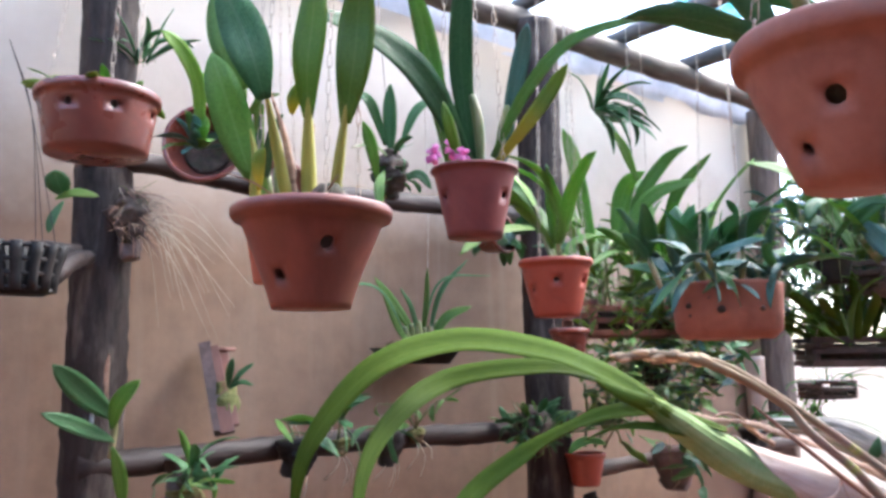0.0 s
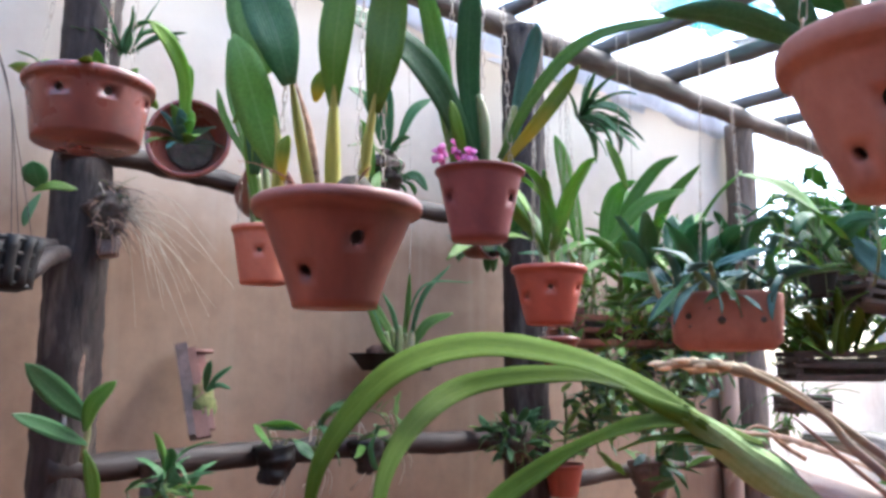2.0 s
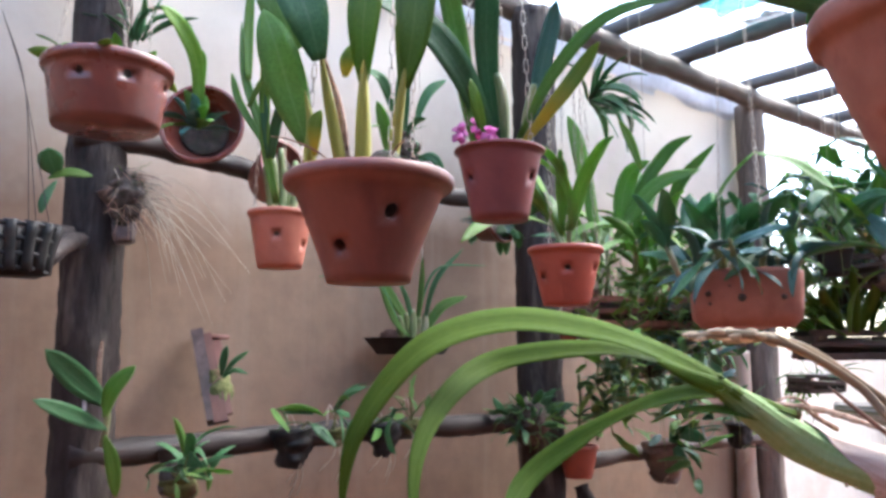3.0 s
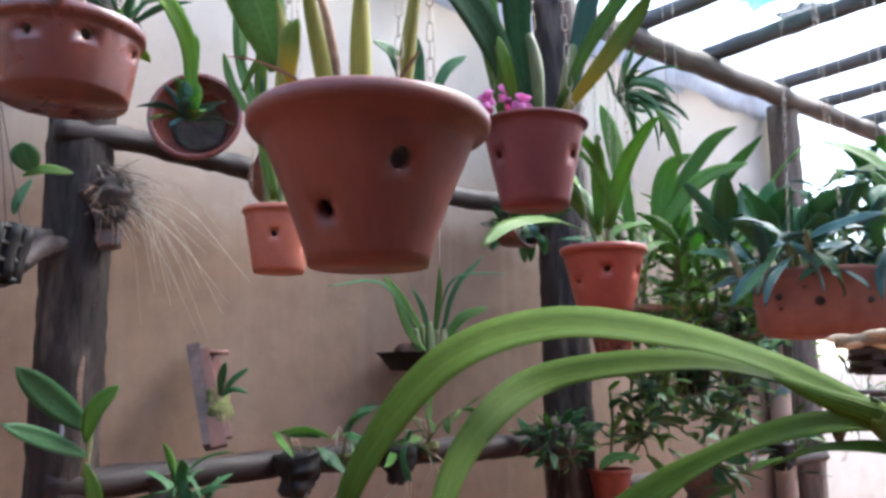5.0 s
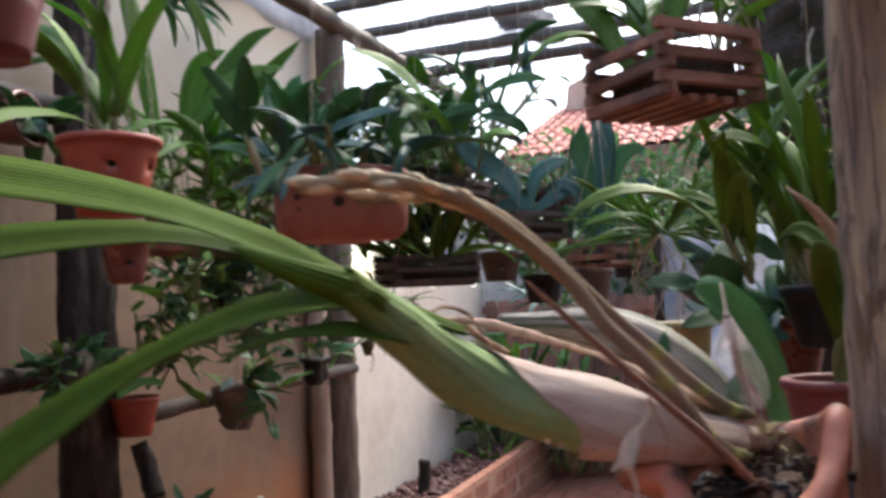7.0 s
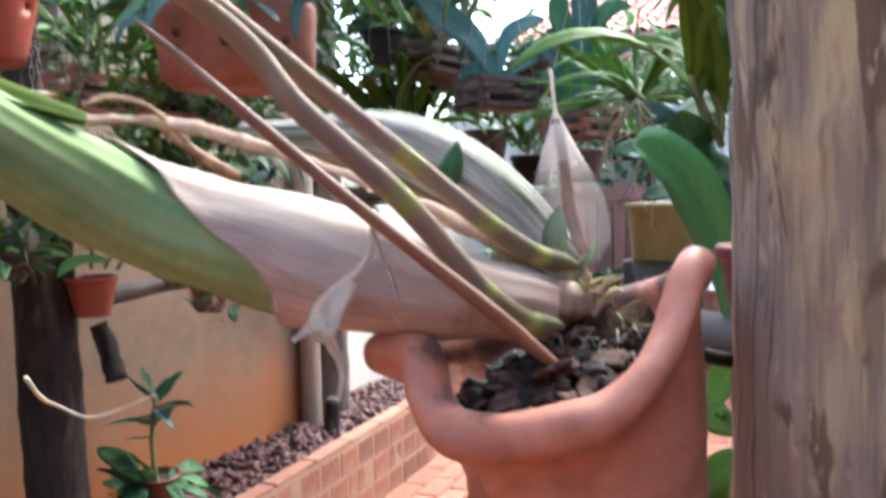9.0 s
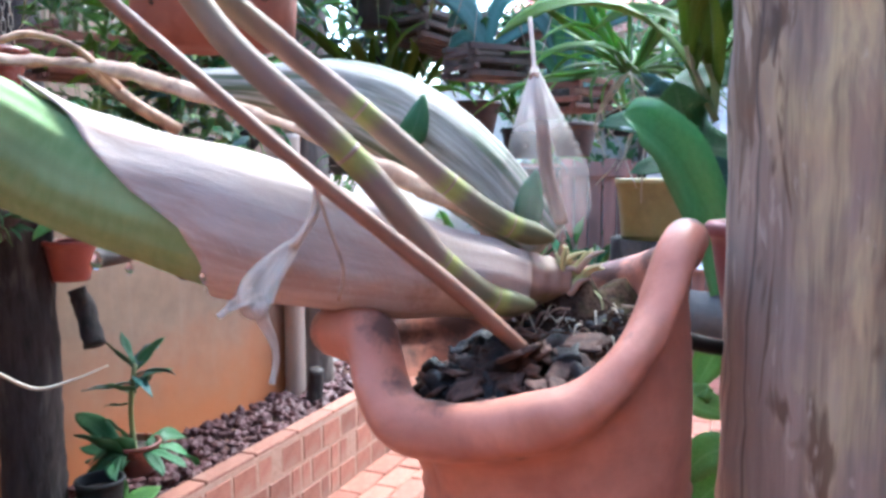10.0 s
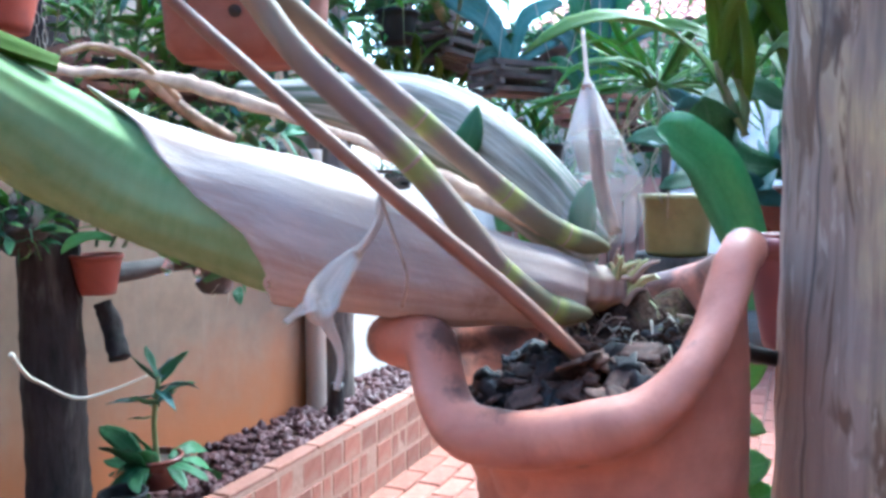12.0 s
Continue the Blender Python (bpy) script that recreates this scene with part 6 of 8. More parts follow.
for _pts, _w in ((((2.17, 0.945, 1.43), (1.95, 0.905, 1.5), (1.786, 0.893, 1.55), (1.69, 0.93, 1.6), (1.608, 0.975, 1.617)), 0.046), (((2.02, 0.92, 1.455), (1.96, 0.87, 1.55), (1.93, 0.83, 1.62)), 0.035), (((2.02, 0.95, 1.455), (2.0, 1.0, 1.56), (1.97, 1.03, 1.63)), 0.04), (((2.03, 0.91, 1.45), (2.0, 0.82, 1.5), (1.97, 0.76, 1.49)), 0.045)):
    part("leaf", leaf_bm(_pts, _w, (-0.6, -0.45, 0.65), fold=0.3, base=0.3, wide=0.55, tip=0.35, wave=0.08), "leaf", plant)
part("pseudobulb", bulb_bm((2.2, 0.95, 1.42), (2.0, 0.92, 1.475), 0.012), "bulb", plant)
slat_basket((1.27, 0.366, 1.36), (0.13, 0.13, 0.088), 6, "slat", "reddish slatted basket hung high on wires", spin=47, top=(1.265, 0.358, 2.45), seed=7)
orchid((1.262, 0.375, 1.419), "broad green orchid leaves standing out of a high slatted basket", 14, "broad", "leaf", (0.1, 0.17), (0.1, 1.1), 124, spread=0.05, bulbs=0.05, tone="leaf_bright")
slat_basket((2.215, 1.077, 1.179), (0.22, 0.12, 0.075), 5, "slat_dark", "dark slatted basket hanging beside the garden", spin=-40, top=(2.137, 0.977, 2.45), seed=8)
orchid((2.21, 1.07, 1.245), "thicket of thin-leaved orchids over a dark basket", 30, "strap", "leaf_olive", (0.16, 0.28), (0.2, 1.3), 125, spread=0.09, tone="leaf")
# broad-leaved orchids crowding the view to the next house
slat_basket((2.03, 0.592, 1.2), (0.11, 0.09, 0.06), 5, "slat", "small reddish slatted basket with a broad-leaved orchid", spin=-20, top=(2.03, 0.592, 2.45), seed=15)
slat_basket((1.995, 0.748, 1.262), (0.12, 0.085, 0.06), 5, "slat_dark", "small dark slatted basket with a leaning orchid", spin=-35, top=(1.995, 0.748, 2.45), seed=16)
for _base, _label, _tone, _leaves in (
        ((2.025, 0.598, 1.245), "orchid with broad upright blue-green leaves in a slatted basket", ("leaf_dark", "leaf_blue"), (
            (((2.022, 0.604, 1.25), (2.03, 0.622, 1.397), (2.04, 0.633, 1.454), (2.05, 0.63, 1.514)), 0.042),
            (((2.023, 0.597, 1.25), (2.035, 0.584, 1.403), (2.042, 0.585, 1.486), (2.048, 0.598, 1.551)), 0.05),
            (((2.024, 0.59, 1.25), (2.039, 0.566, 1.393), (2.056, 0.539, 1.443), (2.08, 0.5, 1.451)), 0.036),
            (((2.023, 0.601, 1.25), (2.03, 0.644, 1.361), (2.039, 0.687, 1.381), (2.053, 0.723, 1.369)), 0.032),
            (((2.022, 0.606, 1.25), (2.031, 0.66, 1.319), (2.043, 0.705, 1.304)), 0.03),
            (((2.025, 0.59, 1.25), (2.048, 0.545, 1.347), (2.069, 0.512, 1.374), (2.093, 0.488, 1.37)), 0.03))),
        ((1.995, 0.747, 1.315), "orchid with long leaning blue-green leaves in a slatted basket", ("leaf_blue", "leaf_blue"), (
            (((1.989, 0.746, 1.32), (1.989, 0.794, 1.403), (1.981, 0.861, 1.457), (1.971, 0.916, 1.527)), 0.055),
            (((1.989, 0.743, 1.32), (2.006, 0.729, 1.399), (2.031, 0.696, 1.429), (2.057, 0.664, 1.439)), 0.035),
            (((1.99, 0.744, 1.32), (1.998, 0.775, 1.37), (2.008, 0.81, 1.383), (2.022, 0.839, 1.368)), 0.03),
            (((1.991, 0.74, 1.32), (2.019, 0.697, 1.352), (2.044, 0.664, 1.384), (2.061, 0.652, 1.422)), 0.036),
            (((1.989, 0.747, 1.32), (1.997, 0.79, 1.344), (2.007, 0.832, 1.329)), 0.028))),
        ((2.17, 0.94, 1.42), "branching orchid with drooping pointed dark leaves", ("leaf_dark", "leaf_dark"), (
            (((1.925, 0.804, 1.55), (1.925, 0.848, 1.535), (1.928, 0.886, 1.515), (1.938, 0.909, 1.484)), 0.03),
            (((1.93, 0.819, 1.579), (1.93, 0.771, 1.596), (1.946, 0.723, 1.604), (1.967, 0.686, 1.602)), 0.027),
            (((1.922, 0.82, 1.529), (1.929, 0.777, 1.524), (1.95, 0.754, 1.512), (1.981, 0.728, 1.492)), 0.032),
            (((1.928, 0.82, 1.567), (1.91, 0.841, 1.596), (1.896, 0.861, 1.638), (1.902, 0.84, 1.683)), 0.011),
            (((1.924, 0.82, 1.542), (1.912, 0.851, 1.548), (1.911, 0.892, 1.537), (1.918, 0.921, 1.511)), 0.026),
            (((1.926, 0.82, 1.558), (1.931, 0.787, 1.549), (1.945, 0.778, 1.531), (1.964, 0.78, 1.512)), 0.024))),
        ((1.245, 0.4, 1.4), "orchid with one broad leaf leaning out of a high basket", ("leaf", "leaf"), (
            (((1.25, 0.405, 1.4), (1.255, 0.44, 1.47), (1.258, 0.464, 1.505), (1.262, 0.492, 1.555)), 0.036),
            (((1.25, 0.39, 1.4), (1.27, 0.37, 1.47), (1.28, 0.33, 1.52)), 0.034)))):
    plant = thing("orchid_plant", _base, _label, "orchid")
    for _i, (_pts, _w) in enumerate(_leaves):
        part("leaf", leaf_bm(_pts, _w, (-0.9, -0.3, 0.25), fold=0.25, base=0.3, wide=0.55, tip=0.5, wave=0.1, n=22, seed=_i), _tone[_i % 2], plant)
    if _base[0] > 2.1:
        part("stem", tube_bm(((2.17, 0.94, 1.41), (2.0, 0.86, 1.42), (1.919, 0.819, 1.464), (1.925, 0.821, 1.537), (1.934, 0.818, 1.593)), 0.0035, n=24, seg=7), "bulb", plant)

slat_basket((2.727, 1.056, 1.385), (0.24, 0.16, 0.1), 6, "slat_dark", "dark slatted basket in the second row of hanging plants", spin=-20, top=(2.674, 1.002, 2.46), seed=9)
for _i, (_p, _n, _k, _m, _L, _s) in enumerate((
        ((3.074, 0.996, 1.221), 34, "broad", "leaf_dark", (0.1, 0.19), 131), ((2.935, 0.8, 1.228), 30, "broad", "leaf_blue", (0.1, 0.19), 132), ((2.923, 1.099, 1.3), 30, "broad", "leaf_blue", (0.1, 0.2), 133),
        ((3.481, 0.763, 1.302), 24, "strap", "leaf_dark", (0.1, 0.18), 134), ((2.846, 0.467, 1.26), 32, "broad", "leaf_dark", (0.14, 0.26), 135), ((2.833, 0.87, 1.483), 34, "strap", "leaf_dark", (0.13, 0.22), 136), ((3.588, 1.075, 1.093), 26, "strap", "leaf_blue", (0.14, 0.24), 137))):
    pot((_p[0], _p[1], _p[2] - 0.11), 0.05, 0.07, 0.1, "slat_dark" if _i % 3 else "plastic", "dark pot hanging in the second row of plants", top=(_p[0], _p[1], 2.45), holes=((200, 0.5, 0.006),), split=0.3)
    orchid(_p, ("leafy orchid in a hanging clay pot before the garden wall", "dark glossy orchid crowding its hanging pot", "long-leaved orchid in the second hanging row")[_i % 3], _n, _k, _m, _L, (0.1, 1.5), _s, spread=0.07, bulbs=0.03 if _k == "broad" else 0.0, tone="leaf")

trailing((2.063, 1.025, 1.453), "leafy plant trailing among the hanging baskets", 14, 0.2, 0.16, (0.06, 0.11), ("broad", "strap", "oval"), ("leaf", "leaf_dark", "leaf_blue"), 117, rise=0.12, leaves=8, spread=0.07)
trailing((2.547, 1.123, 1.573), "leafy plant trailing beside the garden", 13, 0.22, 0.2, (0.06, 0.12), ("broad", "strap"), ("leaf", "leaf_bright", "leaf_dark"), 118, rise=0.14, leaves=8, spread=0.08)

trailing((2.303, 1.144, 1.55), "pale green leafy plant hanging in the light", 16, 0.15, 0.16, (0.07, 0.13), ("broad", "oval", "strap"), ("leaf", "leaf_dark", "leaf_blue"), 181, rise=0.13, leaves=8, spread=0.06)
trailing((2.7, 1.22, 1.53), "leafy plant with pointed leaves hanging in the light", 20, 0.18, 0.2, (0.08, 0.15), ("broad", "strap"), ("leaf", "leaf_dark"), 182, rise=0.16, leaves=8, spread=0.07)
trailing((2.58, 1.231, 1.401), "dark leafy plant trailing before the low white wall", 24, 0.16, 0.2, (0.06, 0.11), ("broad", "oval", "strap"), ("leaf_dark", "leaf", "leaf_blue"), 119, rise=0.1, leaves=8, spread=0.07)

for _i, (_p, _n, _k, _m, _L) in enumerate((((5.7, 1.85, -0.05), 70, "broad", "leaf_dark", (0.2, 0.4)), ((5.75, 1.5, -0.05), 60, "oval", "leaf_dark", (0.16, 0.3)), ((5.5, 1.95, 0.12), 50, "strap", "leaf", (0.25, 0.45)))):
    orchid(_p, "leafy dark green shrub growing before the fence", _n, _k, _m, _L, (0.1, 1.3), 170 + _i, spread=0.14, bulbs=0.28, tone="leaf", name="shrub", category="shrub")
pot((5.55, 1.98, 0.76), 0.06, 0.085, 0.13, "leaf_smooth", "green plastic pot hanging at the end of the white wall", top=(5.55, 1.98, 2.35), split=0.3)

# fan-leaved orchid with hanging roots
plant = orchid((1.86, 0.456, 1.25), "fan-leaved orchid with rows of arching narrow leaves and bare roots", 56, "grass", "leaf", (0.14, 0.25), (0.6, 1.7), 141, spread=0.015, tone="leaf_bright")
_rnd = random.Random(142)
for _i in range(12):
    _p = Vector((1.86, 0.456, 1.25))
    _q = _p + Vector((_rnd.uniform(-0.06, 0.06), _rnd.uniform(-0.06, 0.06), _rnd.uniform(-0.24, -0.08)))
    part("root", tube_bm((_p, _p.lerp(_q, 0.35) + Vector((_rnd.uniform(-0.05, 0.05), _rnd.uniform(-0.05, 0.05), 0)), _p.lerp(_q, 0.7) + Vector((_rnd.uniform(-0.03, 0.03), _rnd.uniform(-0.03, 0.03), 0)), _q), 0.0014, n=12, seg=5), "root", plant)
part("wire", tube_bm(((1.86, 0.456, 1.25), (1.858, 0.452, 1.35), (1.858, 0.452, 2.45)), 0.0012, n=8, seg=5), "chain", plant, "thin hanging wire")

# plants beside the weathered post
R_SIDE = (1.06, 0.222, 0.99)
shelf = log_thing("shelf_pole", (0.9, R_SIDE[1] - 0.7, R_SIDE[2] - 0.028), (1.25, R_SIDE[1] + 0.09, R_SIDE[2] - 0.028), 0.026, 0.024, "pole", "round pole that carries pots beside the weathered post", "pole", n=14)
log_thing("shelf_prop", (1.2, R_SIDE[1] - 0.03, FLOOR), (1.2, R_SIDE[1] - 0.02, R_SIDE[2] - 0.04), 0.026, 0.024, "wet_wood", "dark round prop under the shelf pole", "post", n=14)
pot(R_SIDE, 0.03, 0.042, 0.075, "clay_purple", "terracotta pot standing on a pole beside the post", name="shelf_pot", group="pots beside the post", lip=0.004, rim=0.01)
orchid((R_SIDE[0], R_SIDE[1], R_SIDE[2] + 0.062), "pale dry-tipped orchid in a pot beside the post", 12, "strap", "leaf_olive", (0.1, 0.16), (0.1, 0.7), 151, spread=0.02, bulbs=0.05, tone="dry")
plant = thing("orchid_plant", (1.226, 0.265, 0.966), "orchid with one broad smooth green leaf beside the post", "orchid")
part("leaf", leaf_bm(((1.227, 0.266, 0.974), (1.228, 0.271, 1.033), (1.215, 0.299, 1.104), (1.197, 0.329, 1.136), (1.186, 0.347, 1.144)), 0.05, (-0.75, 0.05, 0.55), fold=0.5, base=0.2, wide=0.6, tip=0.85, thick=0.0014, n=24), "leaf_smooth", plant)
part("stem", tube_bm(((1.229, 0.262, 0.94), (1.228, 0.264, 0.961), (1.225, 0.267, 0.979)), 0.0035, n=8, seg=8), "root", plant)
for _pts, _w, _m in ((((1.277, 0.276, 0.891), (1.27, 0.288, 0.88), (1.261, 0.254, 0.87)), 0.03, "leaf_bright"), (((1.306, 0.302, 0.787), (1.287, 0.28, 0.82), (1.28, 0.249, 0.837)), 0.04, "leaf"), (((1.304, 0.296, 0.747), (1.285, 0.273, 0.787), (1.279, 0.243, 0.81)), 0.045, "leaf"), (((1.373, 0.297, 0.865), (1.385, 0.279, 0.901), (1.378, 0.257, 0.941)), 0.04, "leaf_bright"),
                     (((1.534, 0.251, 1.113), (1.494, 0.3, 1.123), (1.455, 0.325, 1.155), (1.436, 0.334, 1.194)), 0.07, "leaf_dark"), (((1.545, 0.247, 1.187), (1.509, 0.291, 1.205), (1.453, 0.342, 1.183)), 0.05, "leaf_dark"), (((1.521, 0.356, 1.169), (1.501, 0.357, 1.185), (1.502, 0.361, 1.201)), 0.035, "leaf_blue"), (((1.476, 0.248, 1.074), (1.465, 0.278, 1.087), (1.45, 0.296, 1.11)), 0.03, "leaf_blue")):
    part("leaf", leaf_bm(_pts, _w, (-0.75, 0.1, 0.5), fold=0.25, base=0.3, wide=0.5, tip=0.6), _m, plant)
orchid((1.505, 0.205, 1.15), "bushy orchid with many long bright leaves beside the post", 64, "strap", "leaf_bright", (0.15, 0.3), (0.03, 0.6), 152, spread=0.1, bulbs=0.045, tone="leaf_bright")
orchid((1.655, 0.262, 1.099), "dark round-leaved plant in the shade behind the pots", 26, "oval", "leaf_dark", (0.1, 0.18), (0.3, 1.6), 153, spread=0.1, tone="leaf_blue")
orchid((1.275, 0.34, 1.427), "light green leaves standing in a high basket", 14, "broad", "leaf_bright", (0.07, 0.13), (0.2, 1.2), 154, spread=0.05, bulbs=0.03, tone="leaf")
_p = (1.505, 0.2, 1.135)
pot((_p[0], _p[1], _p[2] - 0.075), 0.036, 0.052, 0.085, "plastic", "black plastic pot hanging beside the post", top=(_p[0], _p[1], 2.45), split=0.3)
_p = (1.656, 0.262, 1.082)
pot((_p[0], _p[1], _p[2] - 0.1), 0.05, 0.075, 0.11, "clay_wet", "dark clay pot hanging in the shade", top=(_p[0], _p[1], 2.45), split=0.3)

# dry roots and dark bark hanging on the far post
roots = thing("dry_root_mass", (2.292, 0.165, 1.711), "dark mass of dry hanging roots and bark tied to a post", "orchid roots")
_rnd = random.Random(203)
_c = Vector((2.292, 0.165, 1.711))
part("bark", tube_bm((_c + Vector((0, 0, 0.3)), _c + Vector((0.01, -0.01, 0.05)), _c + Vector((0, 0.01, -0.24))), lambda s, a: 0.075 + 0.045 * math.sin(math.pi * s), n=24, seg=16, wob=0.03, wscale=22), "soil", roots, "rough dark bark slab")
for _i in range(70):
    _p = _c + Vector((_rnd.gauss(0, 0.1), _rnd.gauss(0, 0.12), _rnd.uniform(0.0, 0.35)))
    _q = _p + Vector((_rnd.gauss(0, 0.04), _rnd.gauss(0, 0.05), _rnd.uniform(-0.4, -0.12)))
    part("root", tube_bm((_p, _p.lerp(_q, 0.5) + Vector((_rnd.gauss(0, 0.03), _rnd.gauss(0, 0.03), 0)), _q), lambda s, a: 0.0045 * (1.1 - 0.7 * s), n=8, seg=5), "slat_dark" if _i % 4 else "root", roots)

orchid((1.945, 0.266, 1.475), "dark leafy orchid hanging among dry roots", 44, "broad", "leaf_dark", (0.09, 0.19), (0.4, 2.6), 156, spread=0.08, tone="leaf")

# yellow tub and pale sack against the fence side
tub = thing("yellow_tub", (2.236, 0.468, 0.926), "worn yellow plastic tub standing on a stump", "tub")
_c = Vector((2.238, 0.468, 0.943))
_bm = tube_bm((_c, _c + Vector((0, 0, 0.06)), _c + Vector((0, 0, 0.125))), lambda s, a: 0.062 + 0.012 * s + (0.004 if s > 0.9 else 0), n=12, seg=24)
part("body", _bm, "yellow", tub)
log_thing("stump", (_c.x, _c.y, FLOOR), (_c.x, _c.y, _c.z + 0.001), 0.09, 0.085, "wet_wood", "upright log stump carrying a tub", "stump", n=14)
sack = thing("white_sack", (_c.x + 0.5, _c.y + 0.1, FLOOR), "pale blue and white woven sack hung up behind the tub", "sack")
_bm = bmesh.new()
_g = [[_bm.verts.new((_c.x + 0.45 + 0.02 * math.sin(i * 1.3) * (k / 12), _c.y - 0.24 + 0.32 * i / 10, _c.z - 0.1 + 0.45 * k / 12 + 0.02 * math.sin(i * 0.9))) for k in range(13)] for i in range(11)]
for _i in range(10):
    for _k in range(12):
        _bm.faces.new((_g[_i][_k], _g[_i + 1][_k], _g[_i + 1][_k + 1], _g[_i][_k + 1]))
bmesh.ops.solidify(_bm, geom=_bm.faces[:], thickness=0.012)
part("cloth", _bm, "sack", sack)
log_thing("sack_post", (_c.x + 0.49, _c.y + 0.08, FLOOR), (_c.x + 0.49, _c.y + 0.08, _c.z + 0.42), 0.03, 0.028, "wet_wood", "thin dark stake behind the sack", "post", n=12)

# ---------------------------------------------------------------- the orchid in the lipped pot, close to the path
POT_C = Vector((0.7001, 0.2802, 0))
RIGHT, AHEAD = Vector((0.375, -0.927, 0)), Vector((0.927, 0.375, 0))


LIP = ((0, 1.086), (30, 1.079), (70, 1.07), (110, 1.062), (145, 1.058), (170, 1.062), (190, 1.066), (203, 1.0665), (207, 1.06), (212, 1.0525), (219, 1.047), (229, 1.0455), (241, 1.047), (253, 1.0495), (266, 1.052), (278, 1.0575), (288, 1.064), (299, 1.071), (308, 1.08), (319, 1.088), (340, 1.0905))
LIP_R = ((0, 0.0365), (60, 0.043), (110, 0.049), (145, 0.058), (172, 0.065), (187, 0.064), (203, 0.0572), (211, 0.0572), (219, 0.0555), (229, 0.0505), (241, 0.0478), (266, 0.0452), (288, 0.0422), (300, 0.0392), (335, 0.037))


def eased(table, a):
    d = math.degrees(a) % 360
    n = len(table)
    k = max(i for i in range(n) if table[i][0] <= d)
    x = [table[(k + j) % n][0] + 360 * ((k + j) // n) for j in (-1, 0, 1, 2)]
    y = [table[(k + j) % n][1] for j in (-1, 0, 1, 2)]
    u, w = (d - x[1]) / (x[2] - x[1]), x[2] - x[1]
    m0, m1 = (y[2] - y[0]) / (x[2] - x[0]) * w, (y[3] - y[1]) / (x[3] - x[1]) * w
    return y[1] * (1 + 2 * u) * (1 - u) ** 2 + m0 * u * (1 - u) ** 2 + y[2] * u * u * (3 - 2 * u) + m1 * u * u * (u - 1)


def lip_height(a):
    """Height of the wavy lip at an angle round the pot (0: along RIGHT)."""
    return eased(LIP, a)


def lipped_pot_bm():
    bm = bmesh.new()
    n = 216
    rings = []

    def ring(f):
        out = []
        for j in range(n):
            a = 2 * math.pi * j / n
            r, z = f(a)
            r *= 1 + 0.006 * math.sin(2 * a + 0.6)
            q = POT_C + (RIGHT * math.cos(a) + AHEAD * math.sin(a)) * r + Vector((0, 0, z))
            q += Vector((1, 1, 1)) * 0.0004 * noise.noise(q * 90)
            out.append(bm.verts.new(q))
        rings.append(out)

    def flare(a):
        return eased(LIP_R, a)
    for r, z in ((0.033, 0.86), (0.0355, 0.865), (0.0365, 0.89), (0.0376, 0.93), (0.0386, 0.965), (0.0392, 1.0), (0.0397, 1.0065), (0.0391, 1.0085), (0.04, 1.0115), (0.0393, 1.0135), (0.0396, 1.018), (0.0396, 1.022)):
        ring(lambda a, r=r, z=z: (r, z))
    for u in (0.3, 0.6, 0.85):
        ring(lambda a, u=u: (0.0396 + (flare(a) - 0.0396) * u ** 2.6, 1.022 + (lip_height(a) - 0.015 - 1.022) * u))

    def roll(a):
        d = (math.degrees(a) - 335 + 180) % 360 - 180
        return 0.0077 - 0.0019 * math.exp(-(d / 38) ** 2)
    for k in range(15):
        b = math.radians(-75 + 20 * k)
        ring(lambda a, b=b: (flare(a) + roll(a) * math.cos(b), lip_height(a) - roll(a) + roll(a) * math.sin(b)))
    for u in (0.1, 0.4, 0.75, 1.0):
        ring(lambda a, u=u: ((flare(a) - roll(a) * 0.95) * (1 - u) + 0.034 * u, lip_height(a) - roll(a) + (1.0 - lip_height(a) + roll(a)) * u))
    for p, q in zip(rings, rings[1:]):
        for j in range(n):
            k = (j + 1) % n
            bm.faces.new((p[j], p[k], q[k], q[j]))
    bm.faces.new(rings[0][::-1])
    bm.faces.new(rings[-1])
    bmesh.ops.recalc_face_normals(bm, faces=bm.faces[:])
    return bm


near_pot = thing("lipped_pot", (0.698, 0.285, 0.86), "orange terracotta pot with thick wavy lip, beside the weathered post", "pot")


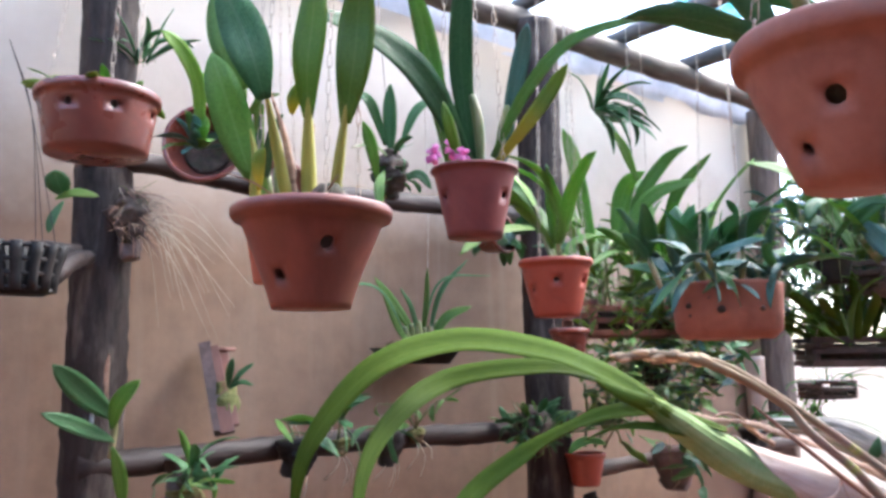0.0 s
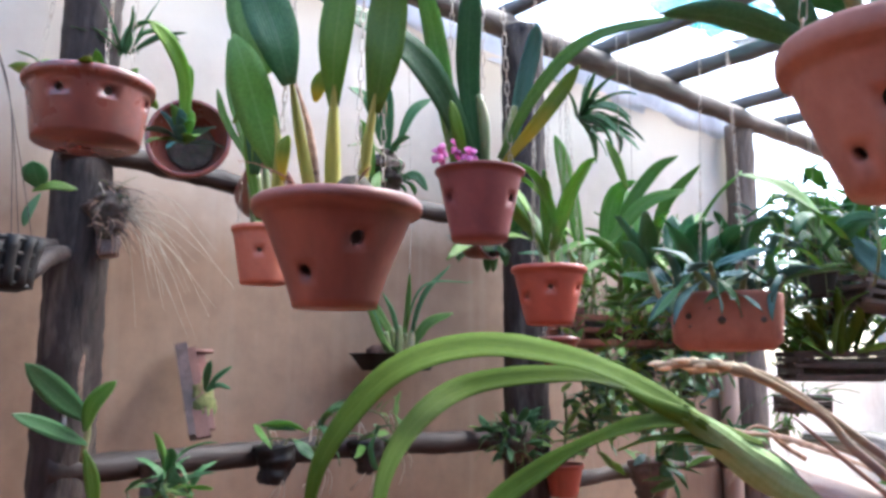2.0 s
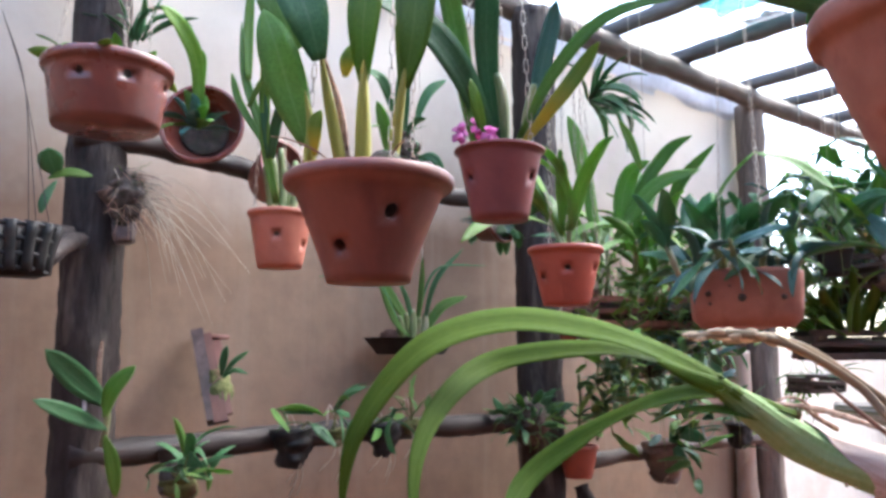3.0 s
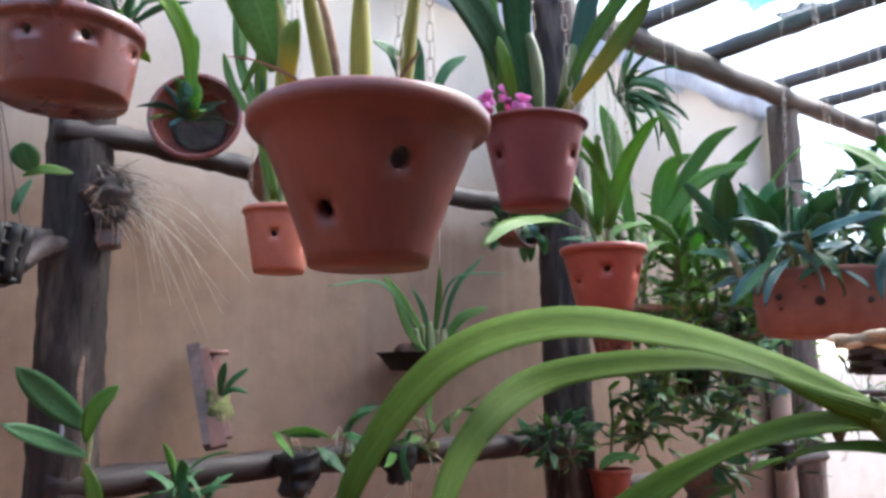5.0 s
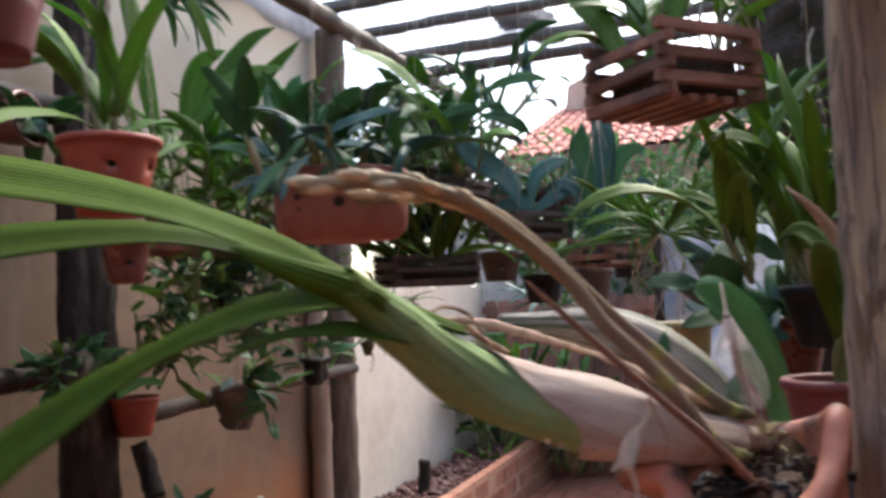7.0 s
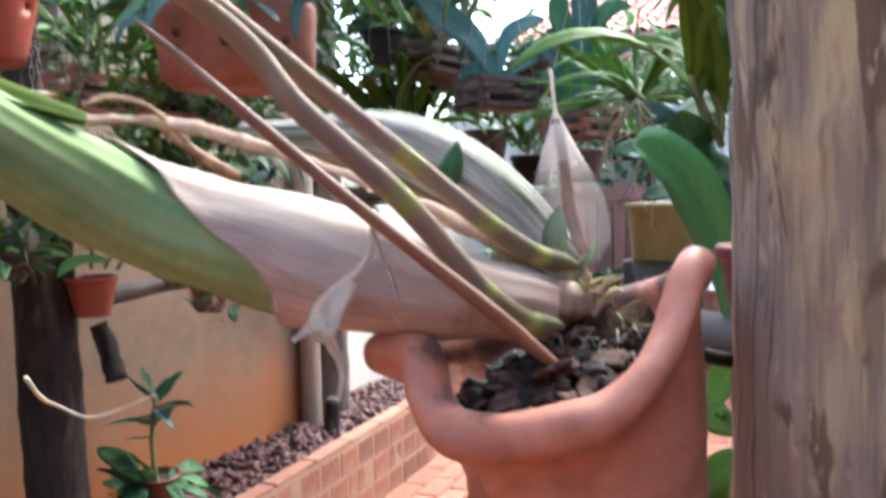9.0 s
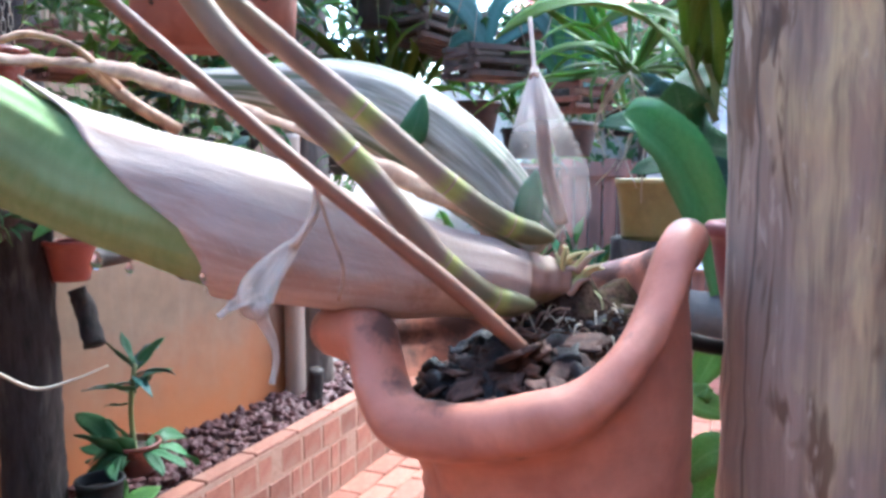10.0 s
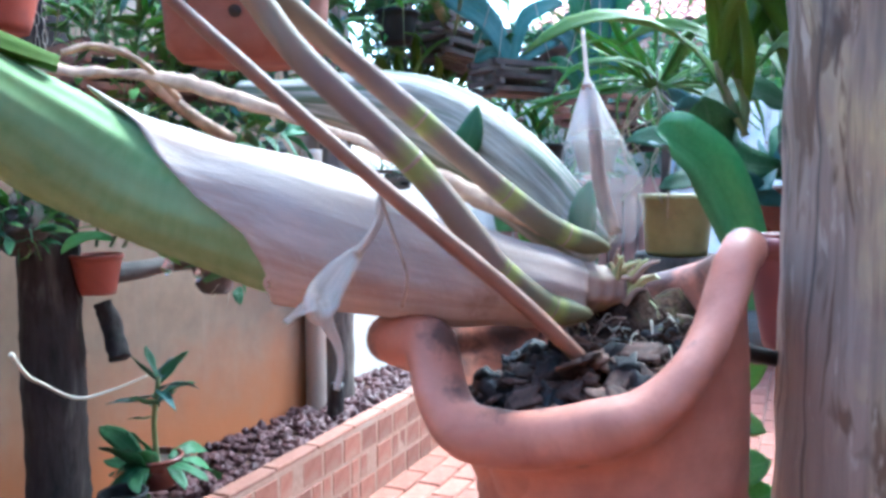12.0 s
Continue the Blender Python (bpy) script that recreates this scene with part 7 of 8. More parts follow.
def soot_shade_and_lines(m, spots):
    """Soot stains at a few places on the lip, shade painted along its back, and the faint lines that the potter's wheel
    left.
    """
    nt = m.node_tree
    hsv = next(n for n in nt.nodes if n.type == "HUE_SAT")
    c = hsv.inputs["Color"].links[0].from_socket
    tc = nt.nodes.new("ShaderNodeTexCoord")
    grain = noise_node(nt, tc.outputs["Object"], 150, 5, 0.7, 0.3)
    for at, size in spots:
        d = nt.nodes.new("ShaderNodeVectorMath")
        d.operation = "DISTANCE"
        d.inputs[1].default_value = at
        nt.links.new(tc.outputs["Object"], d.inputs[0])
        k = math_node(nt, "ADD", math_node(nt, "DIVIDE", d.outputs["Value"], size), math_node(nt, "MULTIPLY", math_node(nt, "SUBTRACT", grain, 0.5), 2.2))
        c = mixc(nt, ramp(nt, k, [(0.25, (0.8, 0.8, 0.8)), (0.95, (0, 0, 0))]), c, (0.06, 0.04, 0.034))
    nt.links.new(c, hsv.inputs["Color"])
    w = nt.nodes.new("ShaderNodeTexWave")
    w.bands_direction = "Z"
    w.inputs["Scale"].default_value, w.inputs["Distortion"].default_value, w.inputs["Detail"].default_value = 26, 1.2, 2
    nt.links.new(tc.outputs["Object"], w.inputs[0])
    b = nt.nodes.new("ShaderNodeBump")
    b.inputs["Strength"].default_value, b.inputs["Distance"].default_value = 0.25, 0.0012
    nt.links.new(w.outputs[1], b.inputs["Height"])
    old = next(n for n in nt.nodes if n.type == "BUMP" and n != b)
    nt.links.new(b.outputs[0], old.inputs["Normal"])


def on_lip(deg, r, z):
    a = radians(deg)
    return POT_C + (RIGHT * math.cos(a) + AHEAD * math.sin(a)) * r + Vector((0, 0, z)) - Vector((0.698, 0.285, 0.86))


# spots from 20 to 155 degrees paint the shade on the back lip
soot_shade_and_lines(M["clay_near"], ((on_lip(206, 0.054, 1.062), 0.0085), (on_lip(216, 0.055, 1.05), 0.006), (on_lip(226, 0.05, 1.044), 0.008), (on_lip(238, 0.046, 1.047), 0.005), (on_lip(180, 0.064, 1.056), 0.016), (on_lip(285, 0.043, 1.064), 0.003), (on_lip(20, 0.036, 1.078), 0.014), (on_lip(55, 0.04, 1.07), 0.016), (on_lip(95, 0.042, 1.06), 0.016), (on_lip(130, 0.046, 1.054), 0.014), (on_lip(155, 0.052, 1.05), 0.012), (on_lip(252, 0.045, 1.032), 0.003), (on_lip(318, 0.037, 1.084), 0.0022), (on_lip(338, 0.038, 1.09), 0.0085), (on_lip(172, 0.072, 1.055), 0.015)))
part("body", lipped_pot_bm(), "clay_near", near_pot)
part("bracket", tube_bm(((0.714, 0.247, 1.054), (0.729, 0.24, 1.049), (0.747, 0.229, 1.044)), 0.0026, n=8, seg=8), "plastic", near_pot, "dark metal bracket rod")
part("bracket", tube_bm((POT_C + Vector((0, -0.03, 0.87)), POT_C + Vector((0.01, -0.05, 0.872)), POT_C + Vector((0.02, -0.075, 0.875))), 0.004, n=8, seg=8), "plastic", near_pot, "dark metal bracket rod")
_bm = soil_bm(0.0375, 1.034, 3)
for _v in _bm.verts:
    _v.co = Vector((_v.co.x + POT_C.x, _v.co.y + POT_C.y, _v.co.z + 0.012 * (1 - (_v.co.xy.length / 0.038) ** 2)))
part("growing_medium", _bm, "soil", near_pot, "dark damp humus")
_rnd = random.Random(77)


def chip_meshes(name, material, sx, sy, sz, rough, seed):
    out = []
    for k in range(6):
        bm = bmesh.new()
        bmesh.ops.create_icosphere(bm, subdivisions=3, radius=1)
        for v in bm.verts:
            f = 1 + rough * noise.noise(v.co * 1.5 + Vector((k * 7 + seed, 0, 0))) + 0.4 * rough * noise.noise(v.co * 4 + Vector((seed, k * 5, 0)))
            c = Vector([math.copysign(abs(x) ** 0.6, x) for x in v.co])
            v.co = Vector((c.x * sx, c.y * sy, c.z * sz)) * f
        for fc in bm.faces:
            fc.smooth = True
        me = bpy.data.meshes.new(name)
        bm.to_mesh(me)
        bm.free()
        me.materials.append(M[material])
        out.append(me)
    return out


def scatter(shapes, n, size, lift, tilt, reach=0.039):
    for i in range(n):
        a, d = _rnd.uniform(0, 6.28), reach * math.sqrt(_rnd.random())
        ob = new(shapes[0].name.split(".")[0], shapes[i % 6])
        ob.parent = near_pot
        s = _rnd.uniform(*size)
        at = POT_C - Vector((0.698, 0.285, 0)) + Vector((d * math.cos(a), d * math.sin(a), 1.038 - 0.86 + 0.012 * (1 - (d / 0.038) ** 2) + lift + _rnd.uniform(-0.002, 0.002)))
        ob.matrix_local = Matrix.Translation(at) @ Euler((_rnd.gauss(0, tilt), _rnd.gauss(0, tilt), _rnd.uniform(0, 6.3))).to_matrix().to_4x4() @ Matrix.Diagonal((s, s, s, 1))


_lumps = chip_meshes("charcoal_lump", "charcoal", 0.0075, 0.006, 0.0045, 0.5, 60)
_front = chip_meshes("bark_chip", "bark", 0.006, 0.004, 0.0014, 0.4, 20)
scatter(chip_meshes("bark_chip", "bark", 0.006, 0.004, 0.0011, 0.4, 0), 230, (0.25, 1.0), 0.003, 0.4, 0.034)
scatter(chip_meshes("charcoal_lump", "charcoal", 0.0075, 0.006, 0.0045, 0.5, 40), 46, (0.35, 0.9), 0.003, 0.6, 0.033)
scatter(chip_meshes("bark_plate", "bark", 0.011, 0.008, 0.0013, 0.45, 80), 9, (0.4, 0.9), 0.006, 0.25, 0.03)
for _i in range(90):
    _a, _d = _rnd.uniform(0, 6.28), 0.021 * math.sqrt(_rnd.random())
    _s = _rnd.uniform(0.3, 0.9)
    _ob = new("bark_chip", _front[_i % 6])
    _ob.parent = near_pot
    _ob.matrix_local = Matrix.Translation(POT_C - AHEAD * 0.019 - RIGHT * 0.008 - Vector((0.698, 0.285, 0)) + Vector((_d * math.cos(_a), _d * math.sin(_a), 1.0415 - 0.86 + _rnd.uniform(-0.002, 0.003)))) @ Euler((_rnd.gauss(0, 0.4), _rnd.gauss(0, 0.4), _rnd.uniform(0, 6.3))).to_matrix().to_4x4() @ Matrix.Diagonal((_s, _s, _s, 1))
for _i in range(60):
    _a, _d = _rnd.uniform(0, 6.28), math.sqrt(_rnd.random())
    _s = _rnd.uniform(0.45, 1.15)
    _ob = new("charcoal_lump" if _i % 3 else "bark_chip", (_lumps if _i % 3 else _front)[_i % 6])
    _ob.parent = near_pot
    _ob.matrix_local = Matrix.Translation(POT_C - RIGHT * (0.024 + 0.017 * _d * math.cos(_a)) + AHEAD * (0.026 * _d * math.sin(_a)) - Vector((0.698, 0.285, 0)) + Vector((0, 0, 1.038 - 0.86 + _rnd.uniform(-0.004, 0.003)))) @ Euler((_rnd.gauss(0, 0.6), _rnd.gauss(0, 0.6), _rnd.uniform(0, 6.3))).to_matrix().to_4x4() @ Matrix.Diagonal((_s, _s, _s, 1))
for _i in range(12):
    _a, _d = _rnd.uniform(0, 6.28), 0.036 * math.sqrt(_rnd.random())
    _p = POT_C + Vector((_d * math.cos(_a), _d * math.sin(_a), 1.042 + 0.012 * (1 - (_d / 0.038) ** 2)))
    _t = Vector((_rnd.gauss(0, 1), _rnd.gauss(0, 1), _rnd.gauss(0, 0.3))).normalized() * 0.007
    part("fibre", tube_bm((_p - _t, _p + Vector((0, 0, 0.003)), _p + _t), 0.00024, n=6, seg=4), "root", near_pot, "thin pale dry fibre")

near = thing("near_orchid", (0.69, 0.29, 1.04), "orchid with a papery-sheathed bulb, arching leaves and bare flower stalks", "orchid")
AXIS = ((0.702, 0.287, 1.069), (0.673, 0.321, 1.078), (0.647, 0.368, 1.093), (0.62, 0.408, 1.112), (0.553, 0.438, 1.159))


def bulb_radius(s):
    k = ((0, 0.0085), (0.12, 0.0115), (0.25, 0.0147), (0.45, 0.0193), (0.6, 0.0174), (0.74, 0.0166), (0.88, 0.0132), (1.0, 0.0085))
    for (a, ra), (b, rb) in zip(k, k[1:]):
        if s <= b:
            u = (s - a) / (b - a)
            return ra + (rb - ra) * u * u * (3 - 2 * u)
    return k[-1][1]


def sheath_bm(s0, s1_top, s1_low, extra, n=44, seg=40, crease=0.0, along=True, sharp=1.1):
    """Tube round the bulb's axis whose far end is cut aslant, with thin walls and a ragged edge."""
    bm = bmesh.new()
    uvl = bm.loops.layers.uv.verify()
    line = curve_points(AXIS, 200)
    up = Vector((0, 0, 1))
    layers = []
    for inner in (0, 1):
        rings = []
        for i in range(n + 1):
            row = []
            for j in range(seg):
                a = 2 * math.pi * j / seg
                end = s1_low + (s1_top - s1_low) * (0.5 + 0.5 * math.sin(a)) ** sharp
                end += 0.006 * math.sin(5 * a) + 0.003 * math.sin(13 * a)
                s = s0 + (end - s0) * i / n
                k = min(max(int(s * 200), 1), 198)
                tan = (line[k + 1] - line[k - 1]).normalized()
                p = line[k].lerp(line[k + 1], s * 200 - k)
                sd = tan.cross(up).normalized()
                v = sd.cross(tan)
                r = bulb_radius(s) + extra + crease * (noise.noise(Vector((s * 9, math.cos(a) * 1.6, math.sin(a) * 1.6))) + 0.35 * math.sin(11 * a + 5 * s)) - inner * 0.0006
                if i > n - 4:
                    r += crease * 0.4 * (i - n + 4) / 4
                row.append(bm.verts.new(p + (sd * math.cos(a) + v * math.sin(a)) * r))
            rings.append(row)
        layers.append(rings)
        for i in range(n):
            for j in range(seg):
                k = (j + 1) % seg
                vs = (rings[i][j], rings[i][k], rings[i + 1][k], rings[i + 1][j])
                uv = ((j / seg, i / n), ((j + 1) / seg, i / n), ((j + 1) / seg, (i + 1) / n), (j / seg, (i + 1) / n))
                f = bm.faces.new(vs[::-1] if inner else vs)
                for lp, w in zip(f.loops, uv[::-1] if inner else uv):
                    lp[uvl].uv = (w[1], w[0]) if along else w
    for e in (0, n):
        for j in range(seg):
            k = (j + 1) % seg
            bm.faces.new((layers[0][e][j], layers[0][e][k], layers[1][e][k], layers[1][e][j]))
    bmesh.ops.recalc_face_normals(bm, faces=bm.faces[:])
    return bm




def aged_paper(m, spots):
    """Tanned towards the bulb, with brown rot along the tear and a few pale threads across."""
    nt = m.node_tree
    hsv = next(n for n in nt.nodes if n.type == "HUE_SAT")
    c = hsv.inputs["Color"].links[0].from_socket
    tc = nt.nodes.new("ShaderNodeTexCoord")
    sep = nt.nodes.new("ShaderNodeSeparateXYZ")
    nt.links.new(tc.outputs["UV"], sep.inputs[0])
    grain = noise_node(nt, tc.outputs["Object"], 120, 5, 0.7, 0.4)
    u = math_node(nt, "ADD", sep.outputs[0], math_node(nt, "MULTIPLY", math_node(nt, "SUBTRACT", grain, 0.5), 0.5))
    c = mixc(nt, ramp(nt, u, [(0.2, (0.75, 0.75, 0.75)), (0.75, (0, 0, 0))]), c, (0.43, 0.315, 0.25))
    mp = nt.nodes.new("ShaderNodeMapping")
    mp.inputs["Scale"].default_value = (16, 1.6, 1)
    nt.links.new(tc.outputs["UV"], mp.inputs[0])
    thread = noise_node(nt, mp.outputs[0], 5, 3, 0.6, 0.3)
    c = mixc(nt, ramp(nt, math_node(nt, "ABSOLUTE", math_node(nt, "SUBTRACT", thread, 0.5)), [(0.0, (0.4, 0.4, 0.4)), (0.012, (0, 0, 0))]), c, (0.68, 0.58, 0.5))
    for at, size, colour in spots:
        d = nt.nodes.new("ShaderNodeVectorMath")
        d.operation = "DISTANCE"
        d.inputs[1].default_value = Vector(at) - Vector((0.69, 0.29, 1.04))
        nt.links.new(tc.outputs["Object"], d.inputs[0])
        k = math_node(nt, "ADD", math_node(nt, "DIVIDE", d.outputs["Value"], size), math_node(nt, "MULTIPLY", math_node(nt, "SUBTRACT", grain, 0.5), 2.4))
        c = mixc(nt, ramp(nt, k, [(0.3, (0.8, 0.8, 0.8)), (0.9, (0, 0, 0))]), c, colour)
    nt.links.new(c, hsv.inputs["Color"])


aged_paper(M["paper"], (((0.642, 0.324, 1.0864), 0.005, (0.3, 0.19, 0.085)), ((0.6425, 0.322, 1.0794), 0.006, (0.3, 0.19, 0.085)), ((0.645, 0.3197, 1.073), 0.006, (0.26, 0.16, 0.08)), ((0.637, 0.337, 1.099), 0.006, (0.2, 0.15, 0.13)), ((0.664, 0.305, 1.068), 0.009, (0.27, 0.17, 0.12))))
part("leaf_base", tube_bm((curve_points(AXIS, 100)[90], curve_points(AXIS, 100)[97], (0.549, 0.458, 1.164), (0.553, 0.49, 1.176)), lambda s, a: 0.0092 * (1 - s) ** 0.6 + 0.0006, n=24, seg=16), "leaf_olive", near, "rolled green leaf bases")
part("leaf_base", sheath_bm(0.3, 0.995, 0.985, -0.0012, crease=0.0006, along=False), "sheath_green", near, "pale green leaf bases rolled round the bulb")
part("sheath", sheath_bm(0.035, 0.755, 0.452, 0.0006, crease=0.0009, sharp=1.9), "paper", near, "dry papery whitish sheath")
part("pseudobulb", tube_bm(((0.709, 0.281, 1.07), (0.699, 0.29, 1.072), (0.69, 0.301, 1.075)), lambda s, a: 0.0058 + 0.0026 * math.sin(1.5 * s) + 0.00025 * math.sin(34 * s) + 0.0003 * math.sin(7 * a), n=60, seg=28), "bulb_old", near, "ringed brown-green base of the bulb")
for _pts, _w, _base, _wide, _tip in (
        (((0.6404, 0.33, 1.088), (0.6357, 0.333, 1.0831), (0.631, 0.3355, 1.0778), (0.628, 0.336, 1.0729), (0.6281, 0.3348, 1.0685)), 0.0088, 0.15, 0.66, 0.5),
        (((0.6283, 0.3362, 1.0745), (0.629, 0.3345, 1.0683), (0.6305, 0.333, 1.0634), (0.6309, 0.3324, 1.0585), (0.6297, 0.333, 1.0525)), 0.0042, 1.0, 0.1, -0.25),
        (((0.6285, 0.3363, 1.0745), (0.6241, 0.339, 1.0728), (0.6205, 0.3412, 1.0702)), 0.0046, 1.0, 0.2, -0.2)):
    part("sheath_flap", leaf_bm(_pts, _w, (-0.8, -0.5, 0.25), fold=0.35, base=_base, wide=_wide, tip=_tip, wave=0.25, n=40, thick=0.00025), "paper_flap", near, "torn curling flap of dry sheath")
part("sheath_seam", tube_bm(((0.643, 0.327, 1.1), (0.6415, 0.327, 1.094), (0.639, 0.3285, 1.0895), (0.637, 0.331, 1.0855)), 0.0011, n=20, seg=8), "paper_flap", near, "pale raised fold of the torn sheath")
part("sheath_seam", tube_bm(((0.642, 0.327, 1.1), (0.641, 0.323, 1.091), (0.641, 0.319, 1.08), (0.642, 0.321, 1.072)), 0.00045, n=20, seg=6), "dry", near, "brown edge of the torn sheath")

# older bulbs behind, in grey paper
OLD = ((0.722, 0.29, 1.079), (0.721, 0.316, 1.103), (0.719, 0.344, 1.121), (0.715, 0.374, 1.13), (0.707, 0.417, 1.134))
part("pseudobulb", tube_bm(OLD, lambda s, a: (0.009 + 0.0065 * math.sin(math.pi * min(1, s * 1.15)) - 0.012 * max(0, s - 0.7)) * (1 + 0.03 * math.sin(9 * a + 3 * s) + 0.012 * math.sin(23 * a)), n=50, seg=48, turn=(0, 0, 1)), "paper_grey", near, "old pseudobulb in fibrous grey sheaths")
for _pts in (((0.713, 0.293, 1.086), (0.712, 0.292, 1.095), (0.716, 0.291, 1.103)), ((0.702, 0.329, 1.112), (0.702, 0.326, 1.118), (0.706, 0.325, 1.127))):
    part("bud_scale", leaf_bm(_pts, 0.009, (-0.9, -0.4, 0.1), base=0.7, wide=0.3, tip=0.2, thick=0.0008), "leaf_dark", near, "dark green pointed bud scale")
part("dry_stalk", tube_bm(((0.649, 0.474, 1.144), (0.656, 0.448, 1.139), (0.664, 0.422, 1.137), (0.67, 0.401, 1.132), (0.683, 0.351, 1.114), (0.693, 0.319, 1.098), (0.705, 0.297, 1.086)), lambda s, a: 0.0033 * (0.85 + 0.2 * math.sin(17 * s)), n=110, seg=12, squash=0.5, wob=0.0011, wscale=150), "dry", near, "dry pinkish brown old leaf stalk")
part("dry_stalk", tube_bm(((0.674, 0.431, 1.139), (0.682, 0.421, 1.127), (0.691, 0.408, 1.117)), 0.0022, n=12, seg=8), "dry", near)
part("dry_stalk", tube_bm(((0.644, 0.435, 1.142), (0.652, 0.43, 1.145), (0.661, 0.421, 1.141), (0.673, 0.416, 1.13)), 0.0011, n=12, seg=8), "dry", near)

# papery cone over a young shoot
part("bract", tube_bm(((0.719, 0.288, 1.083), (0.721, 0.29, 1.104), (0.723, 0.293, 1.127), (0.725, 0.296, 1.152)), lambda s, a: 0.0132 * (1 - 0.3 * max(0, (0.12 - s) / 0.12)) * max(0.05, 1 - 0.95 * max(0, (s - 0.3) / 0.5) ** 1.15) * (1 + 0.07 * math.sin(5 * a + 3 * s) + 0.03 * math.sin(13 * a)), n=50, seg=48, caps=False), "paper_film", near, "see-through papery pointed bract")
part("young_shoot", tube_bm(((0.72, 0.284, 1.086), (0.721, 0.289, 1.103), (0.722, 0.291, 1.118), (0.723, 0.294, 1.134)), lambda s, a: 0.0023 * (1.15 - 0.3 * s), n=20, seg=10), "stem_brown", near)

# flower stalks
SPIKES = (
    (((0.69, 0.284, 1.065), (0.681, 0.294, 1.068), (0.669, 0.304, 1.079), (0.661, 0.31, 1.09), (0.649, 0.322, 1.109), (0.632, 0.343, 1.134), (0.619, 0.358, 1.157), (0.571, 0.381, 1.185), (0.535, 0.403, 1.195), (0.512, 0.432, 1.193)), 0.0037),
    (((0.704, 0.282, 1.083), (0.694, 0.294, 1.088), (0.683, 0.308, 1.1), (0.665, 0.327, 1.121), (0.651, 0.342, 1.137), (0.59, 0.375, 1.181), (0.564, 0.398, 1.192), (0.54, 0.42, 1.19)), 0.0034))
for _pts, _r in SPIKES:
    _line = curve_points(_pts, 120)
    stalk = part("flower_stalk", tube_bm(_pts, lambda s, a, r=_r: r * (1.1 - 0.25 * s) * (0.22 + 0.78 * min(1, s / 0.07) ** 0.7), n=120, seg=28), "stalk_a" if _r > 0.0035 else "stalk_b", near, "smooth olive and mauve flower stalk")
    for _s in ((0.11, 0.225, 0.445) if _r > 0.0035 else (0.14, 0.285, 0.43)):
        _k = int(_s * 120)
        part("stalk_node", tube_bm((_line[_k].lerp(_line[_k - 1], 0.25), _line[_k], _line[_k].lerp(_line[_k + 1], 0.25)), lambda s, a, r=_r, v=_s: r * (1.1 - 0.25 * v) * (1.0 + 0.05 * math.sin(math.pi * s)), n=6, seg=28), "stem_node", stalk, "brown ring scar of the stalk")
    _rnd = random.Random(int(_r * 1e5))
    for _i in range(13):
        _k = 92 + 2 * _i
        _q = _line[_k]
        _d = (_line[min(_k + 2, 120)] - _line[_k - 2]).normalized()
        _o = Vector((_rnd.gauss(0, 1), _rnd.gauss(0, 1), _rnd.gauss(0.3, 0.8))).normalized()
        part("bud", tube_bm((_q, _q + _d * 0.006 + _o * 0.003, _q + _d * 0.012 + _o * 0.004), lambda s, a: 0.0006 + 0.0021 * math.sin(math.pi * min(1, 0.15 + 0.85 * s)), n=8, seg=8), "bud", stalk, "pale shrivelled flower bud")
part("flower_stalk", tube_bm(((0.68, 0.284, 1.054), (0.66, 0.299, 1.075), (0.636, 0.324, 1.103), (0.616, 0.35, 1.132), (0.6, 0.371, 1.156)), lambda s, a: 0.0027 * (1 + 0.1 * math.sin(8 * s)) * (1 - 0.8 * s ** 6), n=60, seg=12, squash=0.8), "stem_brown", near, "dry reddish brown old stalk")

# root tips and moss at the base
_rnd = random.Random(9)
for _i in range(16):
    _p = Vector((0.707, 0.279, 1.071)) + Vector((_rnd.gauss(0, 0.003), _rnd.gauss(0, 0.003), _rnd.gauss(0, 0.002)))
    _d = (RIGHT * _rnd.gauss(0.35, 0.7) - AHEAD * _rnd.uniform(0.0, 0.7) + Vector((0, 0, _rnd.gauss(0.55, 0.45)))).normalized()
    _l = _rnd.uniform(0.006, 0.0125)
    part("root", tube_bm((_p, _p + _d * _l * 0.5 + Vector((0, 0, 0.0015)), _p + _d * _l), lambda s, a: 0.0009 * (1.15 - 0.75 * s ** 2), n=10, seg=9), "root_tip" if _i % 3 else "bulb_old", near, "short fleshy greenish root tip")
_bm = bmesh.new()
bmesh.ops.create_icosphere(_bm, subdivisions=4, radius=1)
for _v in _bm.verts:
    _k = 1 + 0.22 * noise.noise(_v.co * 2.2) + 0.16 * noise.noise(_v.co * 6) + 0.1 * noise.noise(_v.co * 15)
    _v.co = POT_C + (RIGHT * (_v.co.x * 0.023 + 0.0095) + AHEAD * (_v.co.y * 0.017 + 0.009)) * _k + Vector((0, 0, 1.042 + _v.co.z * 0.027 * _k))
part("root_mass", _bm, "root_humus", near, "matted dark roots and humus under the bulbs")
for _i in range(130):
    _p = Vector((0.703, 0.278, 1.058)) + RIGHT * _rnd.gauss(0.002, 0.01) + AHEAD * _rnd.gauss(-0.002, 0.007) + Vector((0, 0, _rnd.gauss(0, 0.003)))
    _d = (RIGHT * _rnd.gauss(0, 0.8) - AHEAD * _rnd.uniform(-0.3, 0.8) + Vector((0, 0, _rnd.gauss(-0.5, 0.4)))).normalized()
    _l = _rnd.uniform(0.005, 0.012)
    part("root", tube_bm((_p, _p + _d * _l * 0.5 + Vector((0, 0, 0.002)), _p + _d * _l + Vector((0, 0, -0.002))), lambda s, a: 0.00035 * (1.1 - 0.6 * s), n=6, seg=5), ("root_humus", "bulb_old", "root_humus", "bark", "root")[_i % 5], near, "thin dark fibrous root")

